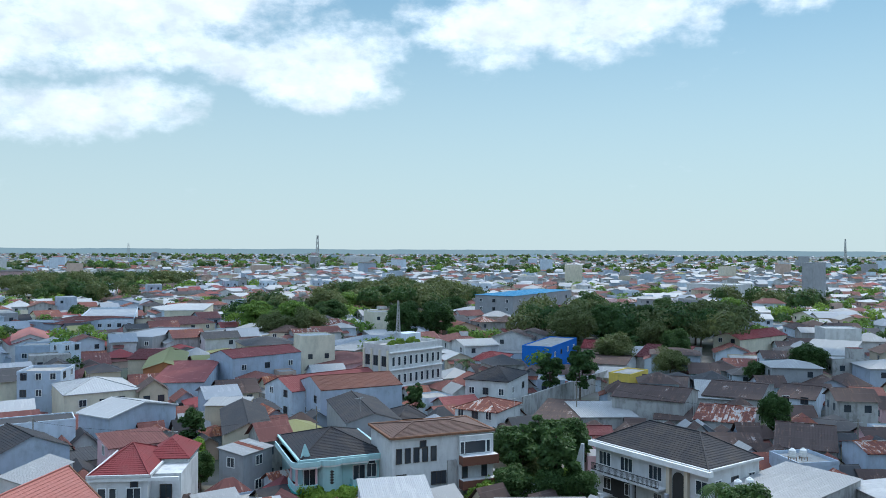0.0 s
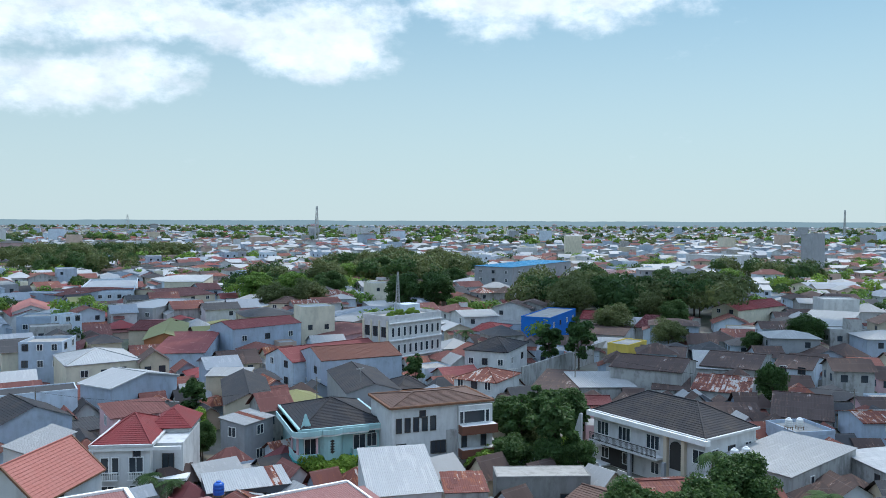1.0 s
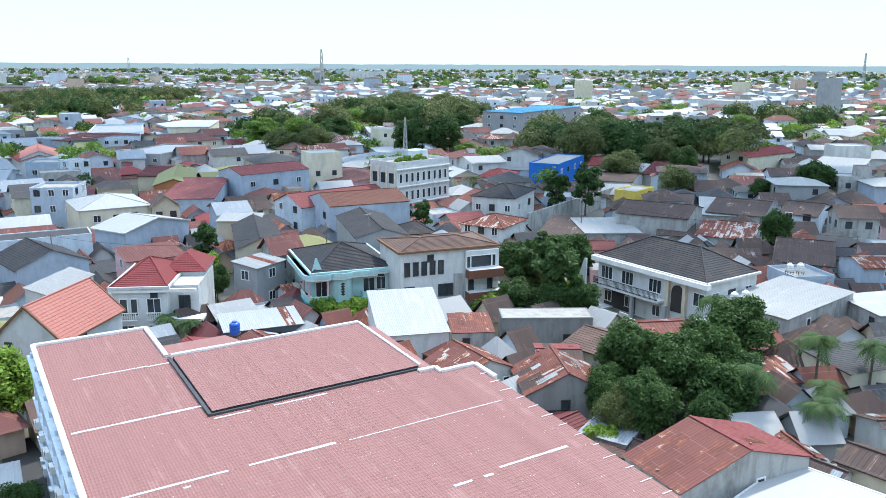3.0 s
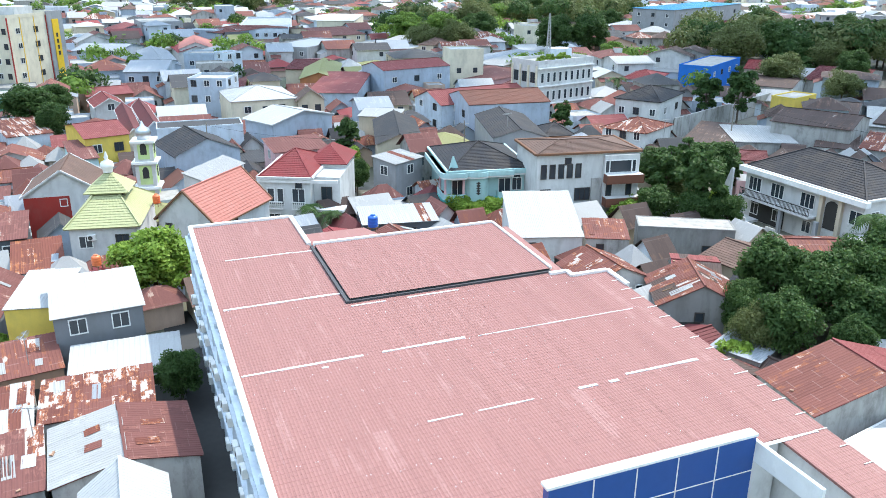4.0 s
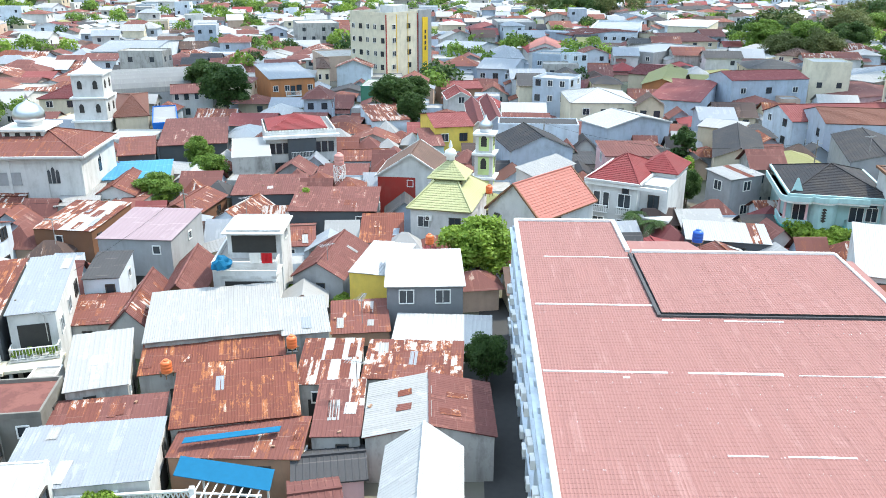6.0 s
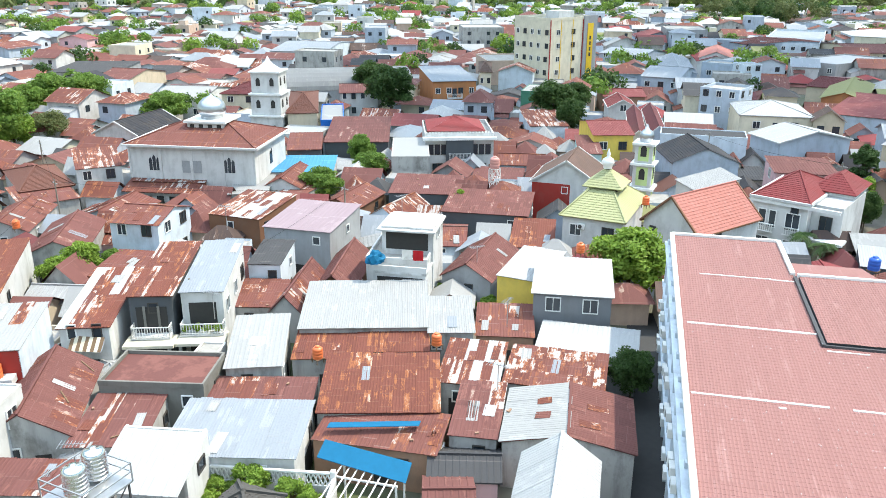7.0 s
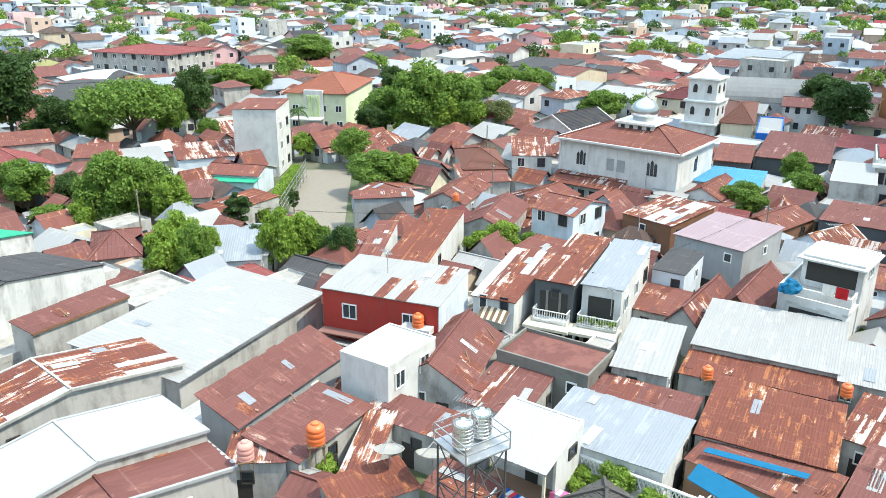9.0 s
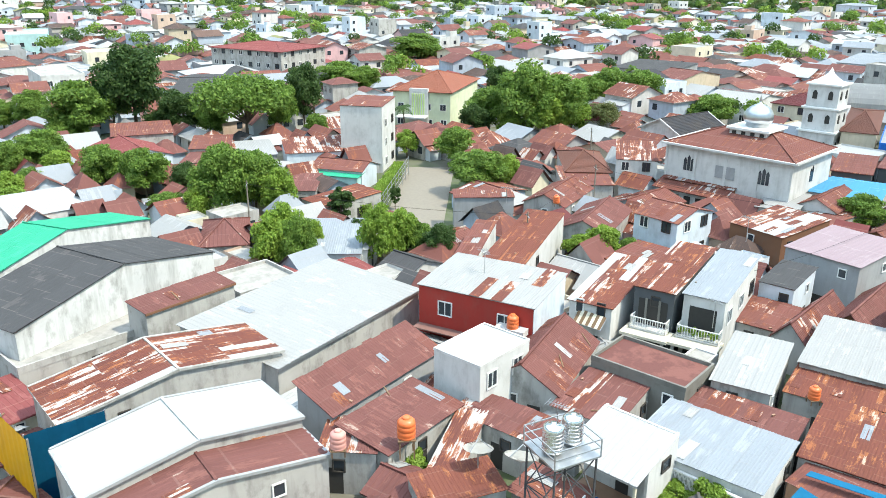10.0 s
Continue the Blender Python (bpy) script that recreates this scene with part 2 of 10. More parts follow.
WALL = dict(
    white=plaster("white_paint", (0.61, 0.61, 0.60), 0.42), cream=plaster("cream_paint", (0.70, 0.64, 0.50), 0.3),
    bluegrey=plaster("blue_grey_paint", (0.42, 0.485, 0.57), 0.4), paleblue=plaster("pale_blue_paint", (0.60, 0.67, 0.74), 0.38),
    grey=plaster("grey_render", (0.34, 0.35, 0.36), 0.4), concrete=plaster("bare_cement", (0.43, 0.42, 0.40), 1.0),
    weathered=plaster("weathered_whitewash", (0.60, 0.605, 0.60), 0.9), beige=plaster("beige_paint", (0.58, 0.50, 0.38), 0.3), peach=plaster("peach_paint", (0.56, 0.42, 0.34), 0.3),
    aqua=plaster("turquoise_paint", (0.42, 0.62, 0.62), 0.25), pink=plaster("pink_paint", (0.70, 0.45, 0.46), 0.3),
    yellow=plaster("yellow_paint", (0.75, 0.55, 0.12), 0.25), green=plaster("green_paint", (0.07, 0.24, 0.16), 0.3),
    lime=plaster("lime_paint", (0.55, 0.68, 0.30), 0.25), red=plaster("oxide_red_paint", (0.36, 0.045, 0.035), 0.25),
    blue=plaster("bright_blue_paint", (0.02, 0.16, 0.55), 0.2), brick=plaster("raw_brickwork", (0.36, 0.22, 0.15), 0.5),
    orange=plaster("orange_paint", (0.50, 0.21, 0.09), 0.3), dark=plaster("dark_slate_paint", (0.09, 0.10, 0.11), 0.3),
    rawcement=plaster("raw_stained_cement", (0.25, 0.245, 0.235), 1.0),
    teal=plaster("deep_turquoise_paint", (0.12, 0.50, 0.47), 0.25),
    slategrey=plaster("slate_grey_paint", (0.21, 0.22, 0.235), 0.35),
    palelime=plaster("pale_lime_paint", (0.62, 0.66, 0.47), 0.25),
    mossy=plaster("mossy_cement", (0.20, 0.195, 0.175), 0.9),
    brown=plaster("brown_paint", (0.20, 0.10, 0.06), 0.3),
)
ROOF = dict(
    rust=zinc("rusted_zinc", (0.165, 0.064, 0.054), (0.220, 0.080, 0.046), (0.40, 0.33, 0.29), 0.46, 0.58, lap=0.18),
    orange_rust=zinc("flaking_rust_zinc", (0.15, 0.050, 0.038), (0.28, 0.105, 0.048), (0.42, 0.33, 0.26), 0.47, 0.60, lap=0.10),
    patchy=zinc("patchy_zinc", (0.135, 0.048, 0.039), (0.26, 0.092, 0.046), (0.40, 0.37, 0.345), 0.36, 0.44, lap=0.10),
    umber=zinc("old_umber_zinc", (0.080, 0.056, 0.050), (0.115, 0.072, 0.056), (0.30, 0.26, 0.24), 0.46, 0.60, vary=0.5, lap=0.12),
    brown=zinc("brown_painted_zinc", (0.150, 0.061, 0.054), (0.185, 0.079, 0.066), (0.33, 0.24, 0.20), 0.46, 0.60, vary=0.4, lap=0.14),
    silver=zinc("pale_zinc", (0.29, 0.29, 0.285), (0.33, 0.328, 0.32), (0.30, 0.23, 0.18), 0.48, 0.76, 0.55, 0.16, lap=0.08),
    bluezinc=zinc("bluish_zinc", (0.235, 0.258, 0.285), (0.275, 0.295, 0.315), (0.27, 0.22, 0.18), 0.48, 0.76, 0.55, 0.18, lap=0.1),
    white=zinc("white_painted_zinc", (0.365, 0.37, 0.37), (0.405, 0.405, 0.40), (0.36, 0.29, 0.22), 0.46, 0.72, 0.55, 0.14, lap=0.1),
    darkgrey=zinc("dark_grey_sheet", (0.060, 0.060, 0.063), (0.085, 0.08, 0.08), (0.20, 0.18, 0.165), 0.52, 0.72, vary=0.25),
    pinkish=zinc("faded_pink_sheet", (0.275, 0.205, 0.225), (0.30, 0.235, 0.25), (0.40, 0.34, 0.34), 0.5, 0.7, 0.6, 0.15),
    hall=zinc("faded_red_tile_sheet", (0.265, 0.128, 0.115), (0.298, 0.158, 0.144), (0.47, 0.36, 0.34), 0.52, 0.74, 0.55, 0.12, flat=True, lap=0.0),
    blue=zinc("blue_sheet", (0.045, 0.22, 0.38), (0.08, 0.27, 0.43), (0.25, 0.43, 0.55), 0.5, 0.72, 0.5, 0.15),
    green=zinc("bright_green_sheet", (0.02, 0.29, 0.17), (0.035, 0.32, 0.20), (0.10, 0.38, 0.27), 0.5, 0.75, 0.5, 0.1),
    redsheet=zinc("red_painted_sheet", (0.20, 0.058, 0.056), (0.23, 0.08, 0.074), (0.40, 0.22, 0.18), 0.5, 0.72, vary=0.25),
    redtile=tiling("red_roof_tile", (0.235, 0.045, 0.046), (0.18, 0.06, 0.058)),
    orangetile=tiling("orange_red_roof_tile", (0.42, 0.16, 0.13), (0.37, 0.16, 0.135)),
    orangeclay=tiling("orange_clay_roof_tile", (0.27, 0.095, 0.06), (0.22, 0.09, 0.062)),
    clay=tiling("clay_roof_tile", (0.155, 0.066, 0.048), (0.12, 0.06, 0.048)),
    blacktile=tiling("black_roof_tile", (0.035, 0.035, 0.04), (0.075, 0.06, 0.05)),
    browntile=tiling("brown_roof_tile", (0.12, 0.075, 0.06), (0.17, 0.10, 0.08)),
    maroon=tiling("maroon_roof_tile", (0.135, 0.036, 0.038), (0.09, 0.036, 0.036)),
    palegreen=tiling("pale_green_roof_tile", (0.37, 0.375, 0.20), (0.32, 0.33, 0.19), amount=0.4),
    olive=tiling("olive_roof_tile", (0.24, 0.235, 0.10), (0.19, 0.18, 0.09)),
    slab=plaster("cement_slab", (0.36, 0.345, 0.32), 0.7),
)
M = dict(
    glass=plain("window_glass", (0.035, 0.045, 0.055), 0.12, 0.0, 0.2), frame=plain("white_window_frame", (0.74, 0.74, 0.72), 0.5),
    darkframe=plain("dark_window_frame", (0.06, 0.055, 0.05), 0.5), trim=plaster("white_trim", (0.80, 0.80, 0.78), 0.2),
    steel=plain("galvanised_steel", (0.45, 0.46, 0.47), 0.4, 0.8), stainless=plain("stainless_steel", (0.72, 0.72, 0.72), 0.22, 1.0, 0.15),
    tank=plain("orange_plastic", (0.72, 0.16, 0.05), 0.4), bluetank=plain("blue_plastic", (0.02, 0.12, 0.50), 0.35),
    bark=plain("bark", (0.13, 0.10, 0.075), 0.9), tarp=plain("blue_tarpaulin", (0.003, 0.115, 0.225), 0.7), soil=plain("garden_soil", (0.16, 0.11, 0.06), 0.95), thatch=plain("grey_palm_thatch", (0.085, 0.08, 0.075), 0.95), clay_tile=plain("brown_floor_tile", (0.24, 0.15, 0.10), 0.5), pinkcloth=plain("pink_cotton", (0.75, 0.13, 0.32), 0.9),
    pale_tank=plain("faded_pink_plastic", (0.62, 0.30, 0.26), 0.5), cloth=plain("red_cloth", (0.55, 0.04, 0.05), 0.9), asphalt=plain("alley_asphalt", (0.06, 0.06, 0.06), 0.9),
    paving=plain("concrete_paving", (0.225, 0.20, 0.165), 0.9), carpaint=plain("silver_car_paint", (0.5, 0.5, 0.52), 0.3, 0.5),
    rubber=plain("rubber", (0.02, 0.02, 0.02), 0.8), bluepanel=plain("blue_cladding", (0.012, 0.07, 0.27), 0.18, 0.0, 0.15),
    yellowpanel=plain("yellow_panel", (0.80, 0.50, 0.03), 0.4), wood=plain("weathered_wood", (0.20, 0.13, 0.08), 0.85),
    darkwood=plain("brown_cladding", (0.17, 0.075, 0.05), 0.6), dish=plain("dish_mesh", (0.55, 0.54, 0.50), 0.6),
    # near-black for shade painted inside openings, and for one dark cloth
    painted_dark=plain("painted_shade_dark_cloth", (0.05, 0.048, 0.045), 0.9), gutter=plain("weathered_gutter", (0.07, 0.07, 0.075), 0.6),
    chrome=plain("polished_dome_metal", (0.52, 0.54, 0.56), 0.32, 1.0, 0.3), gold=plain("gold_finial", (0.75, 0.6, 0.25), 0.3, 1.0),
)
LEAF = [leafy("leaves", (0.10, 0.19, 0.038), (0.24, 0.37, 0.075)), leafy("dark_leaves", (0.042, 0.09, 0.030), (0.10, 0.17, 0.048)),
        leafy("bright_leaves", (0.155, 0.27, 0.042), (0.33, 0.465, 0.085)), leafy("olive_leaves", (0.105, 0.135, 0.05), (0.205, 0.235, 0.09))]


# ---- building kit ----
PLAN = np.zeros((1400, 1400), bool)      # half-metre cells already built on, 350 m either way


def cells(x, y, w, d, rot):
    """The cells under a turned rectangle."""
    u, v = np.meshgrid(np.arange(-w / 2, w / 2 + 0.01, 0.35), np.arange(-d / 2, d / 2 + 0.01, 0.35))
    c, s = math.cos(radians(rot)), math.sin(radians(rot))
    i, j = ((x + c * u - s * v + 350) * 2).astype(int).ravel(), ((y + s * u + c * v + 350) * 2).astype(int).ravel()
    k = (i >= 0) & (j >= 0) & (i < 1400) & (j < 1400)
    return i[k], j[k]


def claim(x, y, w, d, rot=0.0):
    PLAN[cells(x, y, w, d, rot)] = True


def taken(x, y, w, d, rot=0.0):
    """The share of a plot that is built on."""
    c = PLAN[cells(x, y, w, d, rot)]
    return float(c.mean()) if c.size else 0.0


def mesh_of(name, bm, mats):
    me = bpy.data.meshes.new(name)
    bm.to_mesh(me)
    bm.free()
    for m in mats if isinstance(mats, (list, tuple)) else [mats]:
        me.materials.append(m)
    return me


def part(name, bm, material, parent, label=""):
    me = mesh_of(name, bm, material)
    ob = new(name, me)
    ob.parent = parent
    return tagged(ob, label) if label else ob


def put(name, me, parent, m):
    ob = new(name, me)
    ob.parent = parent
    ob.matrix_basis = m
    return ob


def thing(name, m, label, category, group="", kind=""):
    ob = new(name)
    ob.matrix_basis = m
    return tagged(ob, label, category, group, kind)


def box(bm, x0, x1, y0, y1, z0, z1, mi=0):
    v = [bm.verts.new(p) for p in ((x0, y0, z0), (x1, y0, z0), (x1, y1, z0), (x0, y1, z0), (x0, y0, z1), (x1, y0, z1), (x1, y1, z1), (x0, y1, z1))]
    for f in ((3, 2, 1, 0), (4, 5, 6, 7), (0, 1, 5, 4), (1, 2, 6, 5), (2, 3, 7, 6), (3, 0, 4, 7)):
        bm.faces.new([v[i] for i in f]).material_index = mi


def hexa(bm, low, high, mi=0):
    """A solid between two quads, both counter-clockwise from above."""
    v = [bm.verts.new(p) for p in (*low, *high)]
    for f in ((3, 2, 1, 0), (4, 5, 6, 7), (0, 1, 5, 4), (1, 2, 6, 5), (2, 3, 7, 6), (3, 0, 4, 7)):
        bm.faces.new([v[i] for i in f]).material_index = mi


def tube(bm, x, y, z0, z1, r0, r1=None, n=10, mi=0):
    r1 = r0 if r1 is None else r1
    ring = [[bm.verts.new((x + r * math.cos(i * math.tau / n), y + r * math.sin(i * math.tau / n), z)) for i in range(n)] for r, z in ((r0, z0), (r1, z1))]
    for i in range(n):
        j = (i + 1) % n
        bm.faces.new((ring[0][i], ring[0][j], ring[1][j], ring[1][i])).material_index = mi
    bm.faces.new(ring[1]).material_index = mi
    bm.faces.new(ring[0][::-1]).material_index = mi


def bar(bm, a, b, r=0.03, mi=0):
    """A square bar between two places."""
    a, b = Vector(a), Vector(b)
    d = (b - a).normalized()
    s = d.cross(Vector((0, 0, 1)) if abs(d.z) < 0.9 else Vector((1, 0, 0))).normalized() * r
    u = s.cross(d).normalized() * r
    q = [[bm.verts.new(p + s * i + u * j) for i, j in ((-1, -1), (1, -1), (1, 1), (-1, 1))] for p in (a, b)]
    for i in range(4):
        j = (i + 1) % 4
        bm.faces.new((q[0][i], q[0][j], q[1][j], q[1][i])).material_index = mi
    bm.faces.new(q[0][::-1]).material_index = mi
    bm.faces.new(q[1]).material_index = mi


def lathe(bm, rows, n=16, x=0, y=0, mi=0):
    rings = [[bm.verts.new((x + r * math.cos(i * math.tau / n), y + r * math.sin(i * math.tau / n), z)) for i in range(n)] for r, z in rows]
    for p, q in zip(rings, rings[1:]):
        for i in range(n):
            f = bm.faces.new((p[i], p[(i + 1) % n], q[(i + 1) % n], q[i]))
            f.material_index, f.smooth = mi, True


STORE = {}


def stored(key, make):
    if key not in STORE:
        STORE[key] = make()
    return STORE[key]


def window_mesh(w, h, bars, mat):
    def make():
        t, d, k = 0.09, 0.10, 0.03
        xs = [-w / 2 - t, -w / 2]
        for i in range(1, bars):
            xs += [-w / 2 + w * i / bars - k, -w / 2 + w * i / bars + k]
        xs += [w / 2, w / 2 + t]
        zs = [-t, 0, h, h + t]
        bm = bmesh.new()
        grid = [[bm.verts.new((x, 0.0, z)) for z in zs] for x in xs]
        for i in range(len(xs) - 1):
            for j in range(3):
                if j != 1 or i % 2 == 0:
                    bm.faces.new((grid[i][j], grid[i + 1][j], grid[i + 1][j + 1], grid[i][j + 1]))
        out = bmesh.ops.extrude_face_region(bm, geom=bm.faces[:])
        bmesh.ops.translate(bm, vec=(0, -d, 0), verts=[v for v in out["geom"] if isinstance(v, bmesh.types.BMVert)])
        return mesh_of("window_frame", bm, M[mat])
    return stored(("win", w, h, bars, mat), make)


def pane_mesh(w, h):
    def make():
        bm = bmesh.new()
        box(bm, -w / 2, w / 2, -0.03, 0.01, 0, h)
        return mesh_of("pane", bm, M["glass"])
    return stored(("pane", w, h), make)


def add_window(parent, face, w, h, size, z, u, bars=2, mat="frame"):
    """A window on one face of a box w x d, at u along it and z up."""
    ww, wh = size
    x, y, r = face_spot(face, w, h, u)
    ob = put("window", window_mesh(ww, wh, bars, mat), parent, pose(x, y, z, 0, 0, r))
    put("pane", pane_mesh(ww, wh), ob, Matrix())
    return ob


def face_spot(face, w, d, u, off=0.0):
    if face == "F":
        return u, -d / 2 - off, 0
    if face == "B":
        return -u, d / 2 + off, 180
    if face == "R":
        return w / 2 + off, u, 90
    return -w / 2 - off, -u, -90


def windows(parent, w, d, spec, storey=3.2, base=1.0):
    """spec: face:storeys x count, e.g. 'F:2x3 R:2x1'; size from the face."""
    for item in spec.split():
        face, rest = item.split(":")
        skip = 0
        if "+" in rest:
            rest, skip = rest.split("+")
        n, k = (int(v) for v in rest.split("x"))
        span = w if face in "FB" else d
        ww = min(1.2, max(0.6, span / k * 0.36))
        ww = round(ww * 5) / 5
        for i in range(int(skip), n):
            for j in range(k):
                add_window(parent, face, w, d, (ww, 1.2), i * storey + base, (j + 0.5) / k * span - span / 2 + random.uniform(-0.2, 0.2), 1 if ww < 1 else 2,
                           "frame" if (j + len(spec)) % 3 else "darkframe")


def sheet_mesh(mat, ribs=4):
    """One ribbed sheet, one metre by one, to be stretched to its length."""
    def make():
        xs, zs = [], []
        for i in range(ribs):
            a = i / ribs
            xs += [a, a + 0.5 / ribs, a + 0.62 / ribs, a + 0.88 / ribs]
            zs += [0.0, 0.0, 0.02, 0.02]
        xs.append(1.0), zs.append(0.0)
        bm = bmesh.new()
        lo = [bm.verts.new((x, 0, z)) for x, z in zip(xs, zs)]
        hi = [bm.verts.new((x, 1, z)) for x, z in zip(xs, zs)]
        uv = bm.loops.layers.uv.verify()
        for i in range(len(xs) - 1):
            f = bm.faces.new((lo[i], lo[i + 1], hi[i + 1], hi[i]))
            for loop, p in zip(f.loops, ((xs[i], 0), (xs[i + 1], 0), (xs[i + 1], 4), (xs[i], 4))):
                loop[uv].uv = (p[0] * 0.999, p[1])
        return mesh_of("sheet", bm, mat)
    return stored(("sheet", mat.name, ribs), make)


def slope_frame(o, along, up):
    """A basis with x along the eave, y up the slope, z out of it."""
    x, y = Vector(along).normalized(), Vector(up).normalized()
    z = x.cross(y)
    return Matrix(((x.x, y.x, z.x, o[0]), (x.y, y.y, z.y, o[1]), (x.z, y.z, z.z, o[2]), (0, 0, 0, 1)))


def lay_sheets(parent, m, width, length, mats, wide=1.05, rows=1, rnd=None, mix=()):
    """Covers a slope with overlapping sheets, each an object on a shared mesh."""
    rnd = rnd or random
    n = max(1, round(width / wide))
    wide = width / n
    for r in range(rows):
        seg = length / rows
        for i in range(n):
            mat = mats
            for other, share in mix:
                if rnd.random() < share:
                    mat = other
            ob = put("sheet", sheet_mesh(ROOF[mat]), parent, m @ Matrix.Translation((i * wide - 0.02, r * seg - 0.06, 0.012 * (i % 2) - 0.022 * r + 0.022 * rows + rnd.uniform(0, 0.006)))
                     @ Matrix.Rotation(rnd.uniform(-0.006, 0.006), 4, "Z") @ Matrix.Diagonal((wide + 0.06, seg + 0.12 + rnd.uniform(-0.04, 0.1), 1, 1)))


def strip(bm, m, rows, mi=0):
    """One unbroken skin over rows of points, in the frame m."""
    prev, last = None, None
    uv = bm.loops.layers.uv.verify()
    for row in rows:
        cur = [bm.verts.new(m @ Vector(p)) for p in row]
        if prev:
            for i in range(len(cur) - 1):
                f = bm.faces.new((prev[i], prev[i + 1], cur[i + 1], cur[i]))
                f.material_index = mi
                for loop, p in zip(f.loops, (last[i], last[i + 1], row[i + 1], row[i])):
                    loop[uv].uv = (p[0], p[1])
        prev, last = cur, row


def courses(bm, m, b0, b1, t0, t1, length, pitch=0.38, thick=0.038, mi=0):
    """Stepped tile courses on a trapezoid slope: eave b0..b1, top t0..t1."""
    n = max(2, round(length / pitch))
    cols = max(2, min(60, round((b1 - b0) / 0.32)))
    rows = []
    for i in range(n):
        for q, lift in ((i / n, thick), ((i + 1) / n - 0.02 / n, 0.0)):
            a, c = b0 + (t0 - b0) * q, b1 + (t1 - b1) * q
            rows.append([(a + (c - a) * k / cols, q * length, lift + (0.016 if k % 2 else 0.0)) for k in range(cols + 1)])
    first = [(x, y, -0.12) for x, y, _ in rows[0]]
    strip(bm, m, [first] + rows, mi)


def ribs(bm, m, b0, b1, t0, t1, length, pitch=0.42, mi=0):
    """A ribbed skin on a trapezoid slope, ribs running up it."""
    n = max(2, int((b1 - b0) / pitch))
    lo, hi = [], []
    for i in range(n):
        for f, z in ((0.0, 0.0), (0.7, 0.0), (0.8, 0.03), (0.95, 0.03)):
            lo.append((b0 + (i + f) * (b1 - b0) / n, z))
    lo.append((b1, 0.0))
    top = []
    for x, z in lo:
        y = length
        if x < t0 and t0 > b0:
            y = length * (x - b0) / (t0 - b0)
        if x > t1 and b1 > t1:
            y = length * (b1 - x) / (b1 - t1)
        top.append((x, y, z))
    strip(bm, m, [[(x, -0.02, -0.12) for x, z in lo], [(x, 0, z) for x, z in lo], top], mi)


def slopes_of(kind, w, d, h, rise, axis, over):
    """The slopes of a roof as (frame, b0, b1, t0, t1, length)."""
    W, D = w / 2 + over, d / 2 + over
    turn = 0
    if axis == "y":
        W, D, turn = D, W, 90
    R = pose(0, 0, 0, 0, 0, turn)
    out = []
    if kind == "gable":
        eave = h - over * rise / (D - over)
        for s in (1, -1):
            f = slope_frame((-W * s, -D * s, eave), (s, 0, 0), (0, D * s, h + rise - eave))
            out.append((R @ f, 0, 2 * W, 0, 2 * W, math.hypot(D, h + rise - eave)))
    elif kind == "hip":
        eave = h - 0.05
        k = min(D, W) if W >= D else W
        ln = math.hypot(D, rise)
        for s in (1, -1):
            f = slope_frame((-W * s, -D * s, eave), (s, 0, 0), (0, D * s, rise))
            out.append((R @ f, 0, 2 * W, min(k, W - 0.05), 2 * W - min(k, W - 0.05), ln))
            f = slope_frame((W * s, -D * s, eave), (0, s, 0), (-min(k, W - 0.05) * s, 0, rise))
            out.append((R @ f, 0, 2 * D, D - 0.02, D + 0.02, math.hypot(min(k, W - 0.05), rise)))
    elif kind == "shed":
        f = slope_frame((-W, -D, h), (1, 0, 0), (0, 2 * D, rise))
        out.append((R @ f, 0, 2 * W, 0, 2 * W, math.hypot(2 * D, rise)))
    return out


TILES = {"redtile", "orangetile", "orangeclay", "clay", "blacktile", "browntile", "maroon", "palegreen", "olive"}


def body_mesh(w, d, h, kind, rise, axis, mats):
    """Walls up to the roof, gables and raking tops included."""
    bm = bmesh.new()
    W, D = w / 2, d / 2
    top = {"gable": h, "hip": h, "flat": h, "shed": h}[kind] - 0.06
    pts = [(-W, -D), (W, -D), (W, D), (-W, D)]
    tops = [top] * 4
    if kind == "shed":
        tops = [top, top, top + rise, top + rise] if axis == "x" else [top + rise, top, top, top + rise] 
    v0 = [bm.verts.new((x, y, -0.3)) for x, y in pts]
    v1 = [bm.verts.new((x, y, t)) for (x, y), t in zip(pts, tops)]
    for i in range(4):
        j = (i + 1) % 4
        bm.faces.new((v0[i], v0[j], v1[j], v1[i]))
    bm.faces.new(v0[::-1])
    bm.faces.new(v1)
    if kind == "gable":
        if axis == "x":
            tri = [((-W, -D), (-W, D), (-W, 0)), ((W, D), (W, -D), (W, 0))]
        else:
            tri = [((-W, -D), (W, -D), (0, -D)), ((W, D), (-W, D), (0, D))]
        for a, b, c in tri:
            q = [bm.verts.new((*a, top)), bm.verts.new((*b, top)), bm.verts.new((*c, top + rise))]
            n = (0.2 if a[0] == b[0] else 0) * (-1 if a[0] > 0 else 1), (0.2 if a[1] == b[1] else 0) * (-1 if a[1] > 0 else 1)
            k = [bm.verts.new((p.co.x + n[0], p.co.y + n[1], p.co.z)) for p in q]
            bm.faces.new(q), bm.faces.new(k[::-1])
            for i in range(3):
                j = (i + 1) % 3
                bm.faces.new((q[j], q[i], k[i], k[j]))
    return mesh_of("wall", bm, mats)


ROOFED = []                       # roofs near enough for loose patches


